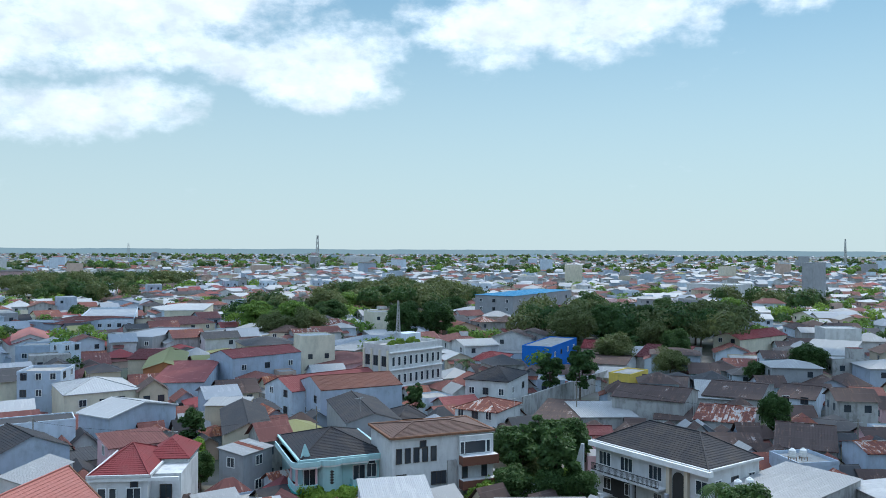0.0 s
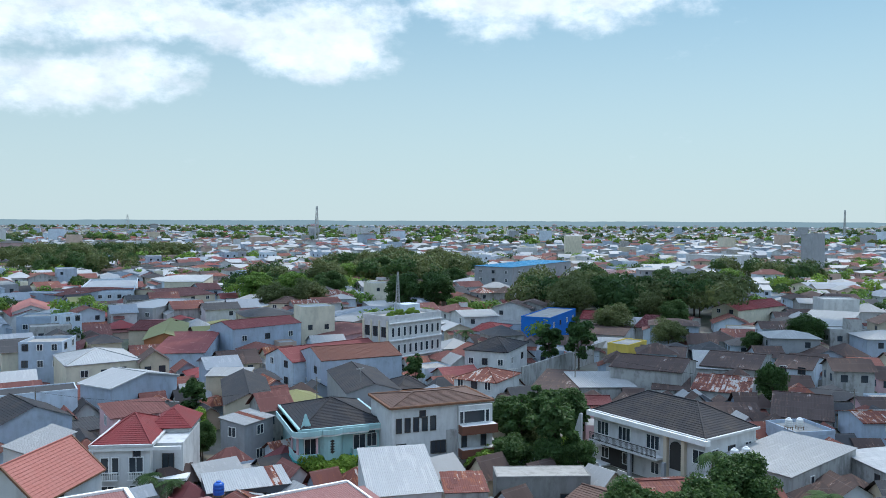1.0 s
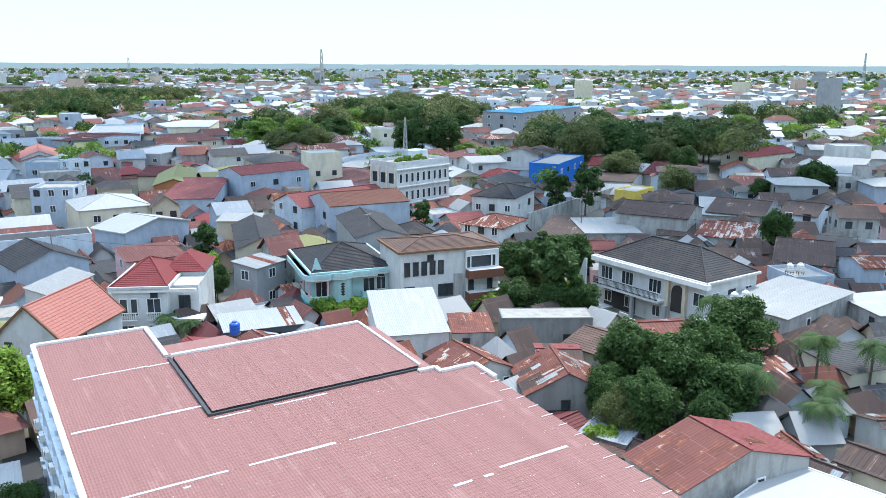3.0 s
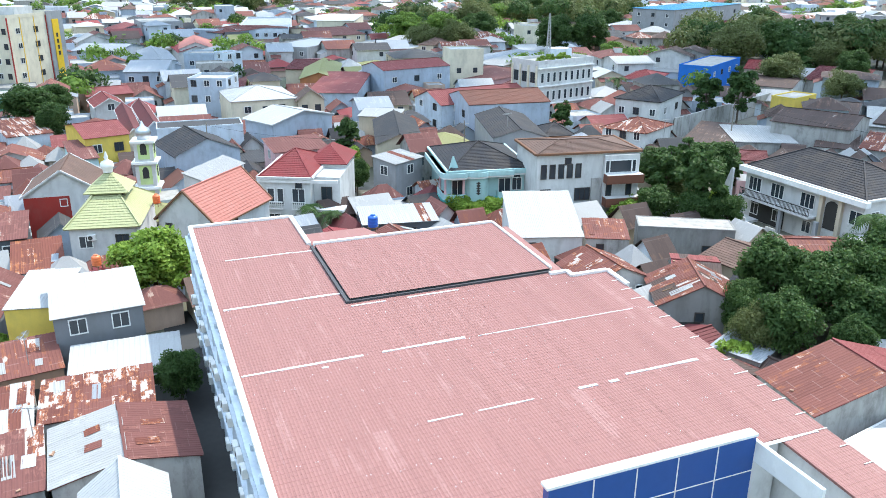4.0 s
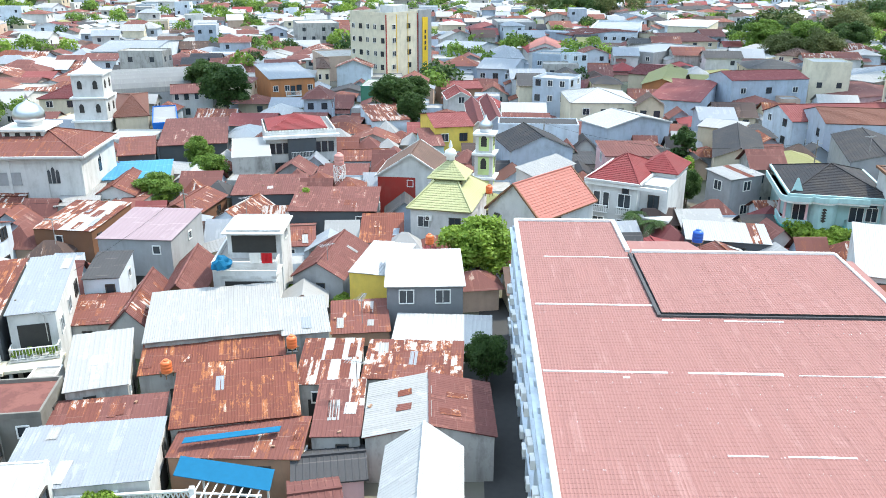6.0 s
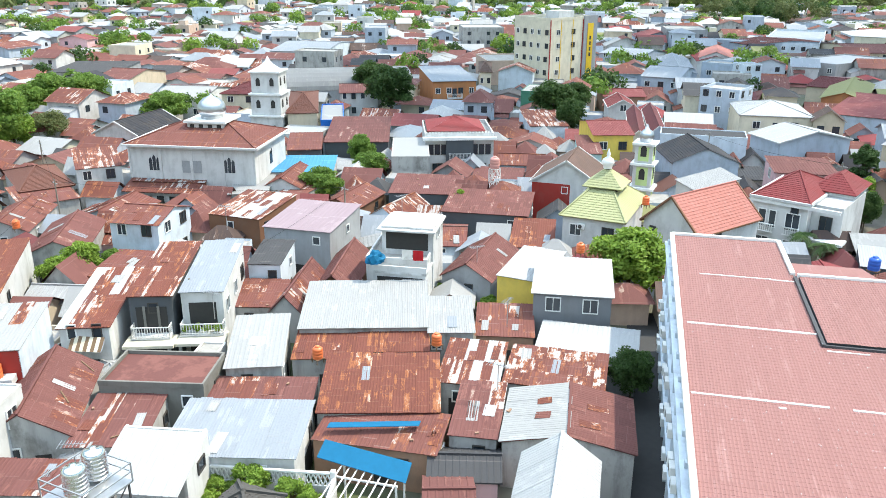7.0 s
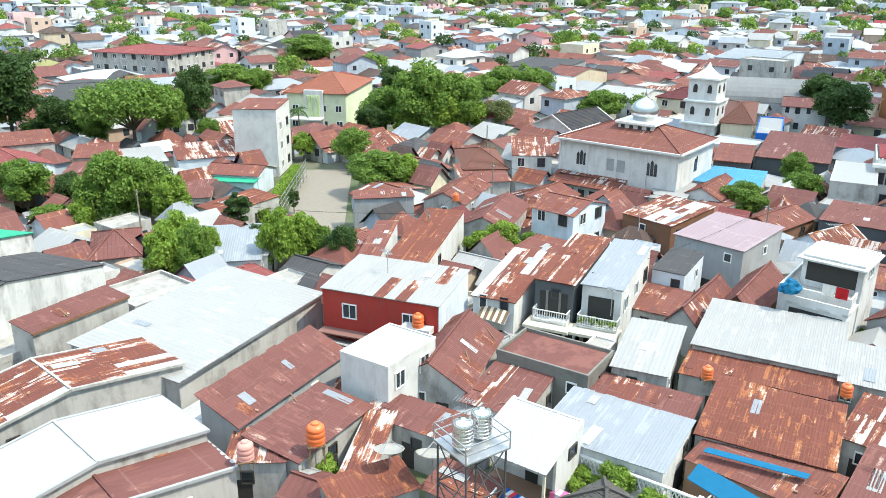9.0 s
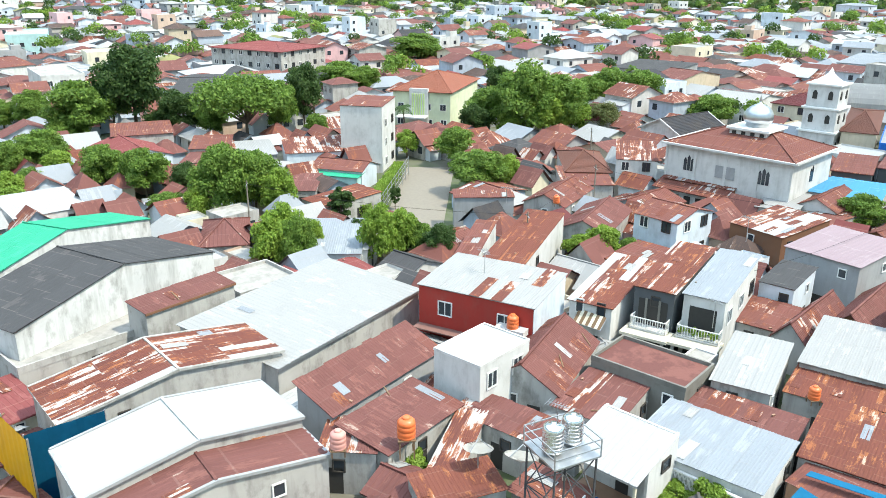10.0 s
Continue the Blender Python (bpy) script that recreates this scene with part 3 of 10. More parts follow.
def house(x, y, rot, w, d, h, roof="gable", cover="rust", wall="white", rise=1.4, axis="x", over=0.45, win="", label="", mix=(), rows=1,
          near=True, name="house", category="house", group="", trim="", parapet=0.5, storey=3.2, z=0.0, balcony="", keep=True, wide=1.05, cover2=""):
    """A house: walls, roof, windows; x, y, rot: its middle and turn."""
    ob = thing(name, pose(x, y, z, 0, 0, rot), label or f"{wall} walled house with {cover} roof", category, group)
    if keep:
        claim(x, y, w + 0.4, d + 0.4, rot)
    put("wall", body_mesh(w, d, h, roof, rise, axis, WALL[wall]), ob, Matrix())
    if roof == "flat":
        bm = bmesh.new()
        box(bm, -w / 2 + 0.12, w / 2 - 0.12, -d / 2 + 0.12, d / 2 - 0.12, h - 0.06, h + 0.06)
        part("roof", bm, ROOF[cover], ob)
        bm = bmesh.new()
        t, k = 0.14, parapet
        box(bm, -w / 2 - 0.03, w / 2 + 0.03, -d / 2 - 0.03, -d / 2 + t, h - 0.06, h + k)
        box(bm, -w / 2 - 0.03, w / 2 + 0.03, d / 2 - t, d / 2 + 0.03, h - 0.06, h + k)
        box(bm, -w / 2 - 0.03, -w / 2 + t, -d / 2 + t, d / 2 - t, h - 0.06, h + k)
        box(bm, w / 2 - t, w / 2 + 0.03, -d / 2 + t, d / 2 - t, h - 0.06, h + k)
        part("parapet", bm, WALL[trim or wall], ob)
    else:
        sl = slopes_of(roof, w, d, h, rise, axis, over)
        bm = bmesh.new()
        for m, b0, b1, t0, t1, ln in sl:
            if cover in TILES:
                courses(bm, m, b0, b1, t0, t1, ln)
            elif roof == "hip" or not near:
                ribs(bm, m, b0, b1, t0, t1, ln)
            else:
                low = [m @ Vector(p) for p in ((b0, 0, -0.05), (b1, 0, -0.05), (t1, ln, -0.05), (t0, ln, -0.05))]
                high = [m @ Vector(p) for p in ((b0, 0, -0.01), (b1, 0, -0.01), (t1, ln, -0.01), (t0, ln, -0.01))]
                hexa(bm, low, high)
        r = part("roof", bm, ROOF[cover], ob)
        if cover not in TILES and roof != "hip" and math.hypot(x, y) < 120:
            ROOFED.append((r, cover, sl))
        if near and cover not in TILES and roof != "hip":
            for k, (m, b0, b1, t0, t1, ln) in enumerate(sl):
                lay_sheets(r, m, b1 - b0, ln, cover2 if k and cover2 else cover, wide, rows, mix=mix)
        # ridge caps along the meeting edges
        bm = bmesh.new()
        W, D = w / 2 + over, d / 2 + over
        sw = axis == "y"
        if sw:
            W, D = D, W
        k = min(W - 0.05, D if W >= D else W)

        def q(a, b, c):
            return (-b, a, c) if sw else (a, b, c)
        top = h + rise + 0.03 - (0.05 if roof == "hip" else 0)
        if roof == "gable":
            bar(bm, q(-W, 0, top), q(W, 0, top), 0.09)
        elif roof == "hip":
            bar(bm, q(-W + k, 0, top), q(W - k, 0, top), 0.09)
            for sx in (-1, 1):
                for sy in (-1, 1):
                    bar(bm, q(sx * W, sy * D, h), q(sx * (W - k), 0, top), 0.08)
        if roof in ("gable", "hip"):
            part("ridge_cap", bm, ROOF[cover], r)
        else:
            bm.free()
        if trim:
            rails = []
            e = h - (over * rise / (d / 2 if not sw else w / 2) if roof == "gable" else 0.05)
            a, b = w / 2 + over, d / 2 + over
            if roof == "hip":
                for p, s in (((-a, -b), (a, -b)), ((a, -b), (a, b)), ((a, b), (-a, b)), ((-a, b), (-a, -b))):
                    rails.append(((*p, e), (*s, e), 0.14))
            elif roof == "gable":
                for s in (-1, 1):
                    rails.append((q(s * W, -D, e), q(s * W, 0, h + rise), 0.1))
                    rails.append((q(s * W, D, e), q(s * W, 0, h + rise), 0.1))
                    rails.append((q(-W, s * D, e - 0.05), q(W, s * D, e - 0.05), 0.09))
            else:
                rails.append((q(-W, -D, h - 0.08), q(W, -D, h - 0.08), 0.1))
            for p0, p1, r0 in rails:
                bm = bmesh.new()
                bar(bm, p0, p1, r0)
                part("fascia", bm, WALL[trim] if trim in WALL else M[trim], ob)
    if win:
        windows(ob, w, d, win, storey)
    elif near and math.hypot(x, y) < 115 and name == "house":
        for face in "FR":
            span = w if face == "F" else d
            px, py, r = face_spot(face, w, d, random.uniform(-0.25, 0.25) * span)
            # dark slab on the wall: painted shade in place of a doorway
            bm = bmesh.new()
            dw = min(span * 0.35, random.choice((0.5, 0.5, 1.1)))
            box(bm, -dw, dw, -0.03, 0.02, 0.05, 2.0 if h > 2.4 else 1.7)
            put("doorway", mesh_of("doorway", bm, M["painted_dark"]), ob, pose(px, py, 0, 0, 0, r))
            if h > 3.0:
                add_window(ob, face, w, d, (0.7, 0.8), h - 1.5, random.uniform(-0.35, 0.35) * span, 1, random.choice(("frame", "darkframe")))
    for item in balcony.split():
        face, level, u, bw = item.split(":")
        add_balcony(ob, face, w, d, int(level) * storey, float(u), float(bw))
    return ob


def add_balcony(parent, face, w, d, z, u, bw, mat="white", deep=1.1):
    x, y, r = face_spot(face, w, d, u)
    bm = bmesh.new()
    box(bm, -bw / 2, bw / 2, -deep, 0, -0.15, 0.0)
    ob = put("balcony", mesh_of("balcony", bm, WALL[mat]), parent, pose(x, y, z, 0, 0, r))
    bm = bmesh.new()
    for a, b in (((-bw / 2 + 0.05, -deep + 0.05), (bw / 2 - 0.05, -deep + 0.05)), ((-bw / 2 + 0.05, -deep + 0.05), (-bw / 2 + 0.05, 0)), ((bw / 2 - 0.05, -deep + 0.05), (bw / 2 - 0.05, 0))):
        bar(bm, (*a, 0.95), (*b, 0.95), 0.04)
        bar(bm, (*a, 0.12), (*b, 0.12), 0.03)
        n = max(2, int(math.dist(a, b) / 0.22))
        for i in range(n + 1):
            p = (a[0] + (b[0] - a[0]) * i / n, a[1] + (b[1] - a[1]) * i / n)
            bar(bm, (*p, 0), (*p, 0.95), 0.022)
    put("railing", mesh_of("railing", bm, M["frame"]), ob, Matrix())
    bm = bmesh.new()
    box(bm, -0.5, 0.5, -0.05, 0.01, 0.02, 2.1)
    put("door", mesh_of("door", bm, M["glass"]), ob, Matrix())
    return ob


# ---- plants ----
def leaf_cloud(rnd, blobs, count, size, mats):
    """A crown of many small leaves: each blob is a shell of leaf quads."""
    verts, faces = [], []
    total = sum(r * r for *_, r in blobs)
    for bx, by, bz, r in blobs:
        n = int(count * r * r / total)
        d = rnd.normal(size=(n, 3))
        d /= np.linalg.norm(d, axis=1, keepdims=True)
        d[:, 2] = np.where(d[:, 2] < -0.45, -d[:, 2], d[:, 2])
        rad = r * (0.15 + 1.1 * rnd.random((n, 1)) ** 0.55)
        p = np.array([bx, by, bz]) + d * rad * np.array([1, 1, 0.8])
        nrm = d * 0.7 + rnd.normal(size=(n, 3)) * 0.6 + np.array([0, 0, 0.35])
        nrm /= np.linalg.norm(nrm, axis=1, keepdims=True)
        s = np.cross(nrm, rnd.normal(size=(n, 3)))
        s /= np.linalg.norm(s, axis=1, keepdims=True)
        u = np.cross(nrm, s)
        k = size * (0.6 + 0.8 * rnd.random((n, 1)))
        quad = np.stack([p - s * k, p + u * k * 0.55, p + s * k, p - u * k * 0.55], 1)
        o = len(verts) * 0 + sum(len(v) for v in verts)
        verts.append(quad.reshape(-1, 3))
        faces.append(np.arange(n * 4).reshape(n, 4) + o)
    me = bpy.data.meshes.new("crown")
    me.from_pydata(np.concatenate(verts).tolist(), [], np.concatenate(faces).tolist())
    me.materials.append(mats)
    return me


def tree_proto(seed, height, spread, leaf, blobs=26, count=17000, size=0.165, squat=1.0, trunk=0.22):
    """A trunk with limbs and a crown of leaves; returns the thing at the origin."""
    rnd = np.random.default_rng(seed)
    ob = thing("tree", Matrix(), "leafy green street tree among the houses", "tree")
    bm = bmesh.new()
    base = height * 0.42
    tube(bm, 0, 0, -0.3, base, trunk, trunk * 0.6, 8)
    cloud = []
    mid, half = height * (0.60 if squat > 0.6 else 0.74), height * (0.30 if squat > 0.6 else 0.15)
    blobs *= 2
    for i in range(blobs):
        a = i * 2.4 + rnd.random() * 1.5
        up = 1 - 1.75 * (i + 0.5) / blobs
        q = math.sqrt(max(0.0, 1 - up * up)) * rnd.uniform(0.45, 1.08)
        x, y = math.cos(a) * q * spread * 0.74, math.sin(a) * q * spread * 0.74
        z = mid + up * half + rnd.uniform(-0.07, 0.07) * height
        cloud.append((x, y, z, spread * rnd.uniform(0.13, 0.32)))
        if i % 4 == 0:
            bar(bm, (0, 0, base * 0.85), (x * 0.8, y * 0.8, z - 0.1), trunk * 0.28)
    cloud.append((0, 0, mid + 0.2 * half, spread * 0.5))
    part("trunk", bm, M["bark"], ob)
    put("crown", leaf_cloud(rnd, cloud, count, size, leaf), ob, Matrix())
    return ob


def palm_proto(seed, height):
    rnd = np.random.default_rng(seed)
    ob = thing("palm", Matrix(), "tall palm with drooping feather fronds", "palm")
    bm = bmesh.new()
    for i in range(5):
        tube(bm, 0.05 * i, 0, -0.2 + height * i / 5, height * (i + 1) / 5 + 0.05, 0.17 - 0.012 * i, 0.15 - 0.012 * i, 8)
    part("trunk", bm, M["bark"], ob)
    verts, faces = [], []
    for i in range(17):
        a, el, ln = i * 2.399, rnd.uniform(0.1, 1.15), rnd.uniform(2.0, 2.9)
        prev = None
        for k in range(13):
            s = k / 12
            r, z = ln * s * math.cos(el * (1 - 0.5 * s)), height + ln * s * math.sin(el) - 2.1 * s * s
            c = Vector((math.cos(a) * r + 0.2, math.sin(a) * r, z))
            if k:
                side = Vector((-math.sin(a), math.cos(a), 0))
                half = 0.62 * math.sin(math.pi * min(1, s * 0.92 + 0.1)) + 0.06
                for sg in (1, -1):
                    o = len(verts)
                    tip = c + side * half * sg + Vector((0, 0, -0.32 * half)) + (c - prev) * 0.9
                    verts += [tuple(prev), tuple(c), tuple(tip + (c - prev) * 0.12), tuple(tip - (c - prev) * 0.12)]
                    faces.append((o, o + 1, o + 2, o + 3))
            prev = c
    me = bpy.data.meshes.new("fronds")
    me.from_pydata(verts, [], faces)
    me.materials.append(LEAF[1])
    put("fronds", me, ob, Matrix())
    return ob


TREES = {
    "broad": tree_proto(1, 7.0, 3.6, LEAF[0], 28), "dark": tree_proto(2, 8.0, 3.8, LEAF[1], 30), "bright": tree_proto(3, 6.0, 3.0, LEAF[2], 24, 12000),
    "umbrella": tree_proto(4, 7.0, 5.2, LEAF[0], 38, 16000, 0.18, 0.45), "olive": tree_proto(5, 8.5, 4.6, LEAF[3], 30, 14000),
    "bush": tree_proto(6, 2.4, 1.5, LEAF[2], 9, 2600, 0.12, 1.0, 0.08), "slim": tree_proto(7, 7.0, 1.9, LEAF[1], 12, 5000, 0.19, 1.5, 0.14),
    "palm": palm_proto(8, 6.0),
}
USED = set()


def tree(kind, x, y, size=1.0, turn=None, z=0.0, label="", tall=1.0):
    m = pose(x, y, z, 0, 0, (x * 37 + y * 91) % 360 if turn is None else turn) @ Matrix.Diagonal((size, size, size * tall, 1))
    src = TREES[kind]
    if kind in USED:
        ob = copy_thing(src, m)
    else:
        src.matrix_basis = m
        USED.add(kind)
        ob = src
    ob.matrix_basis = m
    if label:
        ob["label"] = label
    claim(x, y, *((3.2 * size,) * 2 if kind not in ("bush", "palm") else (1.2, 1.2)))
    return ob


# ---- ground ----
def ground_material():
    m, nt, b = shader("dusty_ground", 0.95)
    p = spot(nt, own=False)
    c = mix_of(nt, step_of(nt, noise_of(nt, p, 0.02, 6), 0.42, 0.6), (0.20, 0.185, 0.16), (0.075, 0.10, 0.04))
    c = mix_of(nt, step_of(nt, noise_of(nt, p, 0.5, 5), 0.4, 0.7, 0, 0.6), c, (0.13, 0.12, 0.11))
    nt.links.new(c, b.inputs["Base Color"])
    return m


bm = bmesh.new()
bmesh.ops.create_grid(bm, x_segments=24, y_segments=24, size=9000)
ground = new("ground", mesh_of("ground", bm, ground_material()))
tagged(ground, "dusty grey-brown town ground with grass patches", "ground", kind="structure")

# ---- the long hall with the red tiled sheet roof ----
HO, HA = (-33.0, 60.2), 32.5           # far corner by the lane, turn
FALL = 0.054                           # the roof falls towards the street


def hall_pose(u, s, z=0.0):
    """u across the hall from the lane, s along it towards the street."""
    return pose(HO[0], HO[1], 0, 0, 0, HA) @ Matrix.Translation((u, -s, z))


hall = thing("hall", hall_pose(0, 0), "long white hall with a faded red tile-sheet roof", "hall")
p = hall_pose(13.5, 30).translation
claim(p.x, p.y, 34, 64, HA)


def roof_z(s):
    return 11.0 - FALL * s


bm = bmesh.new()
for u0, u1, s0, s1 in ((0, 8.7, 0, 52), (8.7, 26.2, 8.0, 41.1), (26.2, 29.3, 19.2, 47)):
    low = [(u0 + 0.15, -s1, -0.3), (u1 - 0.15, -s1, -0.3), (u1 - 0.15, -s0 - 0.15, -0.3), (u0 + 0.15, -s0 - 0.15, -0.3)]
    hexa(bm, low, [(x, y, roof_z(-y) - 0.15) for x, y, _ in low])
part("wall", bm, WALL["white"], hall)
deck = bmesh.new()
for u0, u1, s0, s1 in ((0, 8.7, 0, 52), (8.7, 26.2, 8.0, 41), (26.2, 29.3, 19.2, 47)):
    c = [(u0, -s1), (u1, -s1), (u1, -s0), (u0, -s0)]
    hexa(deck, [(x, y, roof_z(-y) - 0.12) for x, y in c], [(x, y, roof_z(-y) - 0.02) for x, y in c])
hall_roof = part("roof", deck, ROOF["hall"], hall)


def tile_sheet(length):
    """A pressed tile sheet, one metre by one before stretching: rolls up the slope, a step at each course."""
    n, steps = 5, max(2, round(length / 0.36))
    prof = []
    for i in range(n):
        for q, z in ((0.0, 0.0), (0.3, 0.010), (0.55, 0.028), (0.8, 0.010)):
            prof.append(((i + q) / n, z))
    prof.append((1.0, 0.0))
    rows = []
    for k in range(steps):
        rows.append([(x, k / steps, z + 0.012) for x, z in prof])
        rows.append([(x, (k + 0.97) / steps, z) for x, z in prof])
    bm = bmesh.new()
    strip(bm, Matrix(), rows)
    return mesh_of("sheet", bm, ROOF["hall"])


rnd = random.Random(4)
tilt = math.atan(FALL)
lengths = ((0, 8.0), (8.0, 16.4), (16.4, 25.3), (25.3, 33.1), (33.1, 41.0), (41.0, 47.0))
for u0, u1, s0, s1 in ((0, 8.7, 0, 47), (8.7, 24.7, 18.1, 41), (24.7, 26.2, 18.1, 41), (26.2, 29.3, 19.2, 47)):
    n = round((u1 - u0) / 1.0)
    wide = (u1 - u0) / n
    for a, b in lengths:
        a, b = max(a, s0), min(b, s1)
        if b - a < 0.5:
            continue
        for i in range(n):
            put("sheet", stored(("tiles", round(b - a, 1)), lambda: tile_sheet(b - a)), hall_roof, Matrix.Translation((u0 + i * wide, -b, roof_z(b) + 0.012 * (i % 2) + 0.02)) @ Matrix.Rotation(tilt, 4, "X")
                @ Matrix.Diagonal((wide + 0.01, (b - a) + 0.1, 1, 1)))
# sealing strips of white mastic over the laps
bm = bmesh.new()
for u0, u1, s in ((1.8, 7.0, 8.0), (7.0, 8.6, 8.1), (0.5, 8.8, 16.4), (0.3, 14.6, 25.3), (5.0, 5.4, 25.9), (9.0, 15.5, 33.2), (18.5, 21.5, 33.1), (22.0, 28.8, 32.7), (8.9, 17.0, 18.6), (24.2, 28.6, 41.2), (15.5, 27.5, 25.4)):
    k = (0.10 if u0 < 1 or u0 > 18 else 0.06) if not (u0 == 15.5) else 0.03
    x = u0
    while x < u1:
        e = min(u1, x + rnd.uniform(0.5, 1.8))
        if rnd.random() < 0.86:
            w0 = k * rnd.uniform(0.6, 1.2)
            box(bm, x, e, -s - w0, -s + w0, roof_z(s) + 0.03, roof_z(s) + 0.085)
        x = e
tagged(part("mastic", bm, M["trim"], hall_roof, "white mastic over roof laps"), kind="stuff")
# screw caps and lime spots
bm = bmesh.new()
for k in range(420):
    u, s = rnd.uniform(0.5, 29), 16.5 + rnd.choice([0, 1.2, 2.4, 3.6, 8.9, 10, 11, 12.5, 14, 16.7, 18, 20, 22]) + rnd.uniform(-0.15, 0.15)
    if u > 8.5 and s < 18.6 or u > 26 and s < 20 or s > 40.5:
        continue
    r = rnd.uniform(0.008, 0.020)
    box(bm, u - r, u + r, -s - r, -s + r, roof_z(s) + 0.03, roof_z(s) + 0.075)
tagged(part("lime_spatter", bm, M["trim"], hall_roof), kind="stuff")
# white verge along the lane and the far edges
bm = bmesh.new()
for a, b in (((0, 0), (0, 52)), ((0, 0), (8.5, 0)), ((8.6, 0), (8.7, 6.8)), ((26.2, 18.4), (26.2, 19.3)), ((26.2, 19.2), (29.3, 19.2)), ((29.35, 19.2), (29.35, 22)), ((24.7, 18.4), (26.2, 18.4))):
    bar(bm, (a[0], -a[1], roof_z(a[1]) + 0.06), (b[0], -b[1], roof_z(b[1]) + 0.06), 0.17)
part("verge", bm, M["trim"], hall_roof, "white metal verge")
# ragged lap ends at the right eave
bm = bmesh.new()
for k in range(16):
    s = 21 + k * 1.55
    x = rnd.uniform(0.3, 1.1)
    box(bm, 29.3 - x, 29.35, -s - 0.03, -s + 0.03, roof_z(s) + 0.06, roof_z(s) + 0.085)
part("lap_strip", bm, M["trim"], hall_roof)
# raised middle roof with a dark gutter round it
up = 0.3
bm = bmesh.new()
c = [(9.0, -17.85), (25.0, -17.85), (24.9, -7.5), (9.0, -7.5)]
hexa(bm, [(x, y, roof_z(-y) - 0.1) for x, y in c], [(x, y, roof_z(-y) + up - 0.05) for x, y in c])
rise_box = part("raised_roof", bm, M["gutter"], hall, "raised red roof panel with dark upstand")
for i in range(16):
    wide = 16.0 / 16
    put("sheet", stored(("tiles", 10.5), lambda: tile_sheet(10.5)), rise_box, Matrix.Translation((9.0 + i * wide, -17.95, roof_z(17.9) + up + 0.012 * (i % 2))) @ Matrix.Rotation(tilt, 4, "X") @ Matrix.Diagonal((wide + 0.01, 10.5, 1, 1)))
bm = bmesh.new()
bar(bm, (8.9, -7.5, roof_z(7.5) + up + 0.05), (24.9, -7.5, roof_z(7.5) + up + 0.05), 0.14)
bar(bm, (24.95, -7.5, roof_z(7.5) + up + 0.05), (25.05, -17.9, roof_z(17.9) + up + 0.05), 0.1)
part("verge", bm, M["trim"], rise_box)
bm = bmesh.new()
bar(bm, (8.75, -7.4, roof_z(7.4) + 0.1), (8.8, -18.1, roof_z(18.1) + 0.1), 0.12)
bar(bm, (8.8, -18.05, roof_z(18.05) + 0.1), (25.0, -18.05, roof_z(18.05) + 0.1), 0.09)
part("gutter", bm, M["gutter"], rise_box, "dark weathered gutter")
# lower lean-to behind the raised part
bm = bmesh.new()
c = [(8.8, -8.0), (17.0, -8.0), (14.5, -3.0), (8.8, -3.0)]
hexa(bm, [(x, y, 8.0) for x, y in c], [(x, y, 9.8 + 0.1 * (y + 8)) for x, y in c])
part("lean_to", bm, ROOF["hall"], hall)
# street front: blue glazed cladding standing over the roof edge
bm = bmesh.new()
box(bm, 11.75, 23.9, -41.6, -41.1, 0, 9.85)
front = part("front_wall", bm, M["bluepanel"], hall, "dark blue glossy cladding panel")
bm = bmesh.new()
box(bm, 11.65, 24.0, -41.62, -41.0, 9.85, 10.0)
box(bm, 23.9, 24.1, -46, -41.0, 8.4, 9.6)
part("coping", bm, M["trim"], front, "white metal coping")
bm = bmesh.new()
for k in range(1, 5):
    box(bm, 11.75 + k * 2.43 - 0.03, 11.75 + k * 2.43 + 0.03, -41.63, -41.605, 1, 9.8)
for k in range(1, 4):
    box(bm, 11.75, 23.9, -41.63, -41.605, k * 2.4 + 0.6, k * 2.4 + 0.65)
part("joint", bm, M["frame"], front)
# lane side: pilasters, ledges and air conditioners
for k in range(18):
    s = 0.6 + k * 2.8
    bm = bmesh.new()
    box(bm, -0.28, 0.14, -s - 0.22, -s + 0.22, 0, roof_z(s) - 0.25)
    part("pilaster", bm, WALL["paleblue"], hall)
bm = bmesh.new()
for z in (3.4, 6.8, 9.4):
    box(bm, -0.42, 0.14, -52, 0, z - 0.12, z + 0.06) if z < 9 else hexa(bm, [(-0.5, -52, roof_z(52) - 0.75), (0.1, -52, roof_z(52) - 0.75), (0.1, 0, roof_z(0) - 0.75), (-0.5, 0, roof_z(0) - 0.75)],
                                                                       [(-0.5, -52, roof_z(52) - 0.6), (0.1, -52, roof_z(52) - 0.6), (0.1, 0, roof_z(0) - 0.6), (-0.5, 0, roof_z(0) - 0.6)])
part("ledge", bm, WALL["paleblue"], hall)


def ac_unit():
    def make():
        bm = bmesh.new()
        box(bm, -0.42, 0.42, -0.34, 0, 0, 0.62)
        bmesh.ops.bevel(bm, geom=bm.edges[:], offset=0.03, segments=1, affect="EDGES")
        return mesh_of("casing", bm, M["frame"])

    def fan():
        bm = bmesh.new()
        for i in range(10):
            a, b = i * math.tau / 10, (i + 1) * math.tau / 10
            v = [bm.verts.new((-0.1 + r * math.cos(t), y, 0.31 + r * math.sin(t))) for r, t, y in ((0.02, a, -0.35), (0.24, a, -0.36), (0.24, b, -0.36), (0.02, b, -0.35))]
            bm.faces.new(v)
        return mesh_of("fan_grille", bm, M["darkframe"])
    return stored("ac", make), stored("acfan", fan)


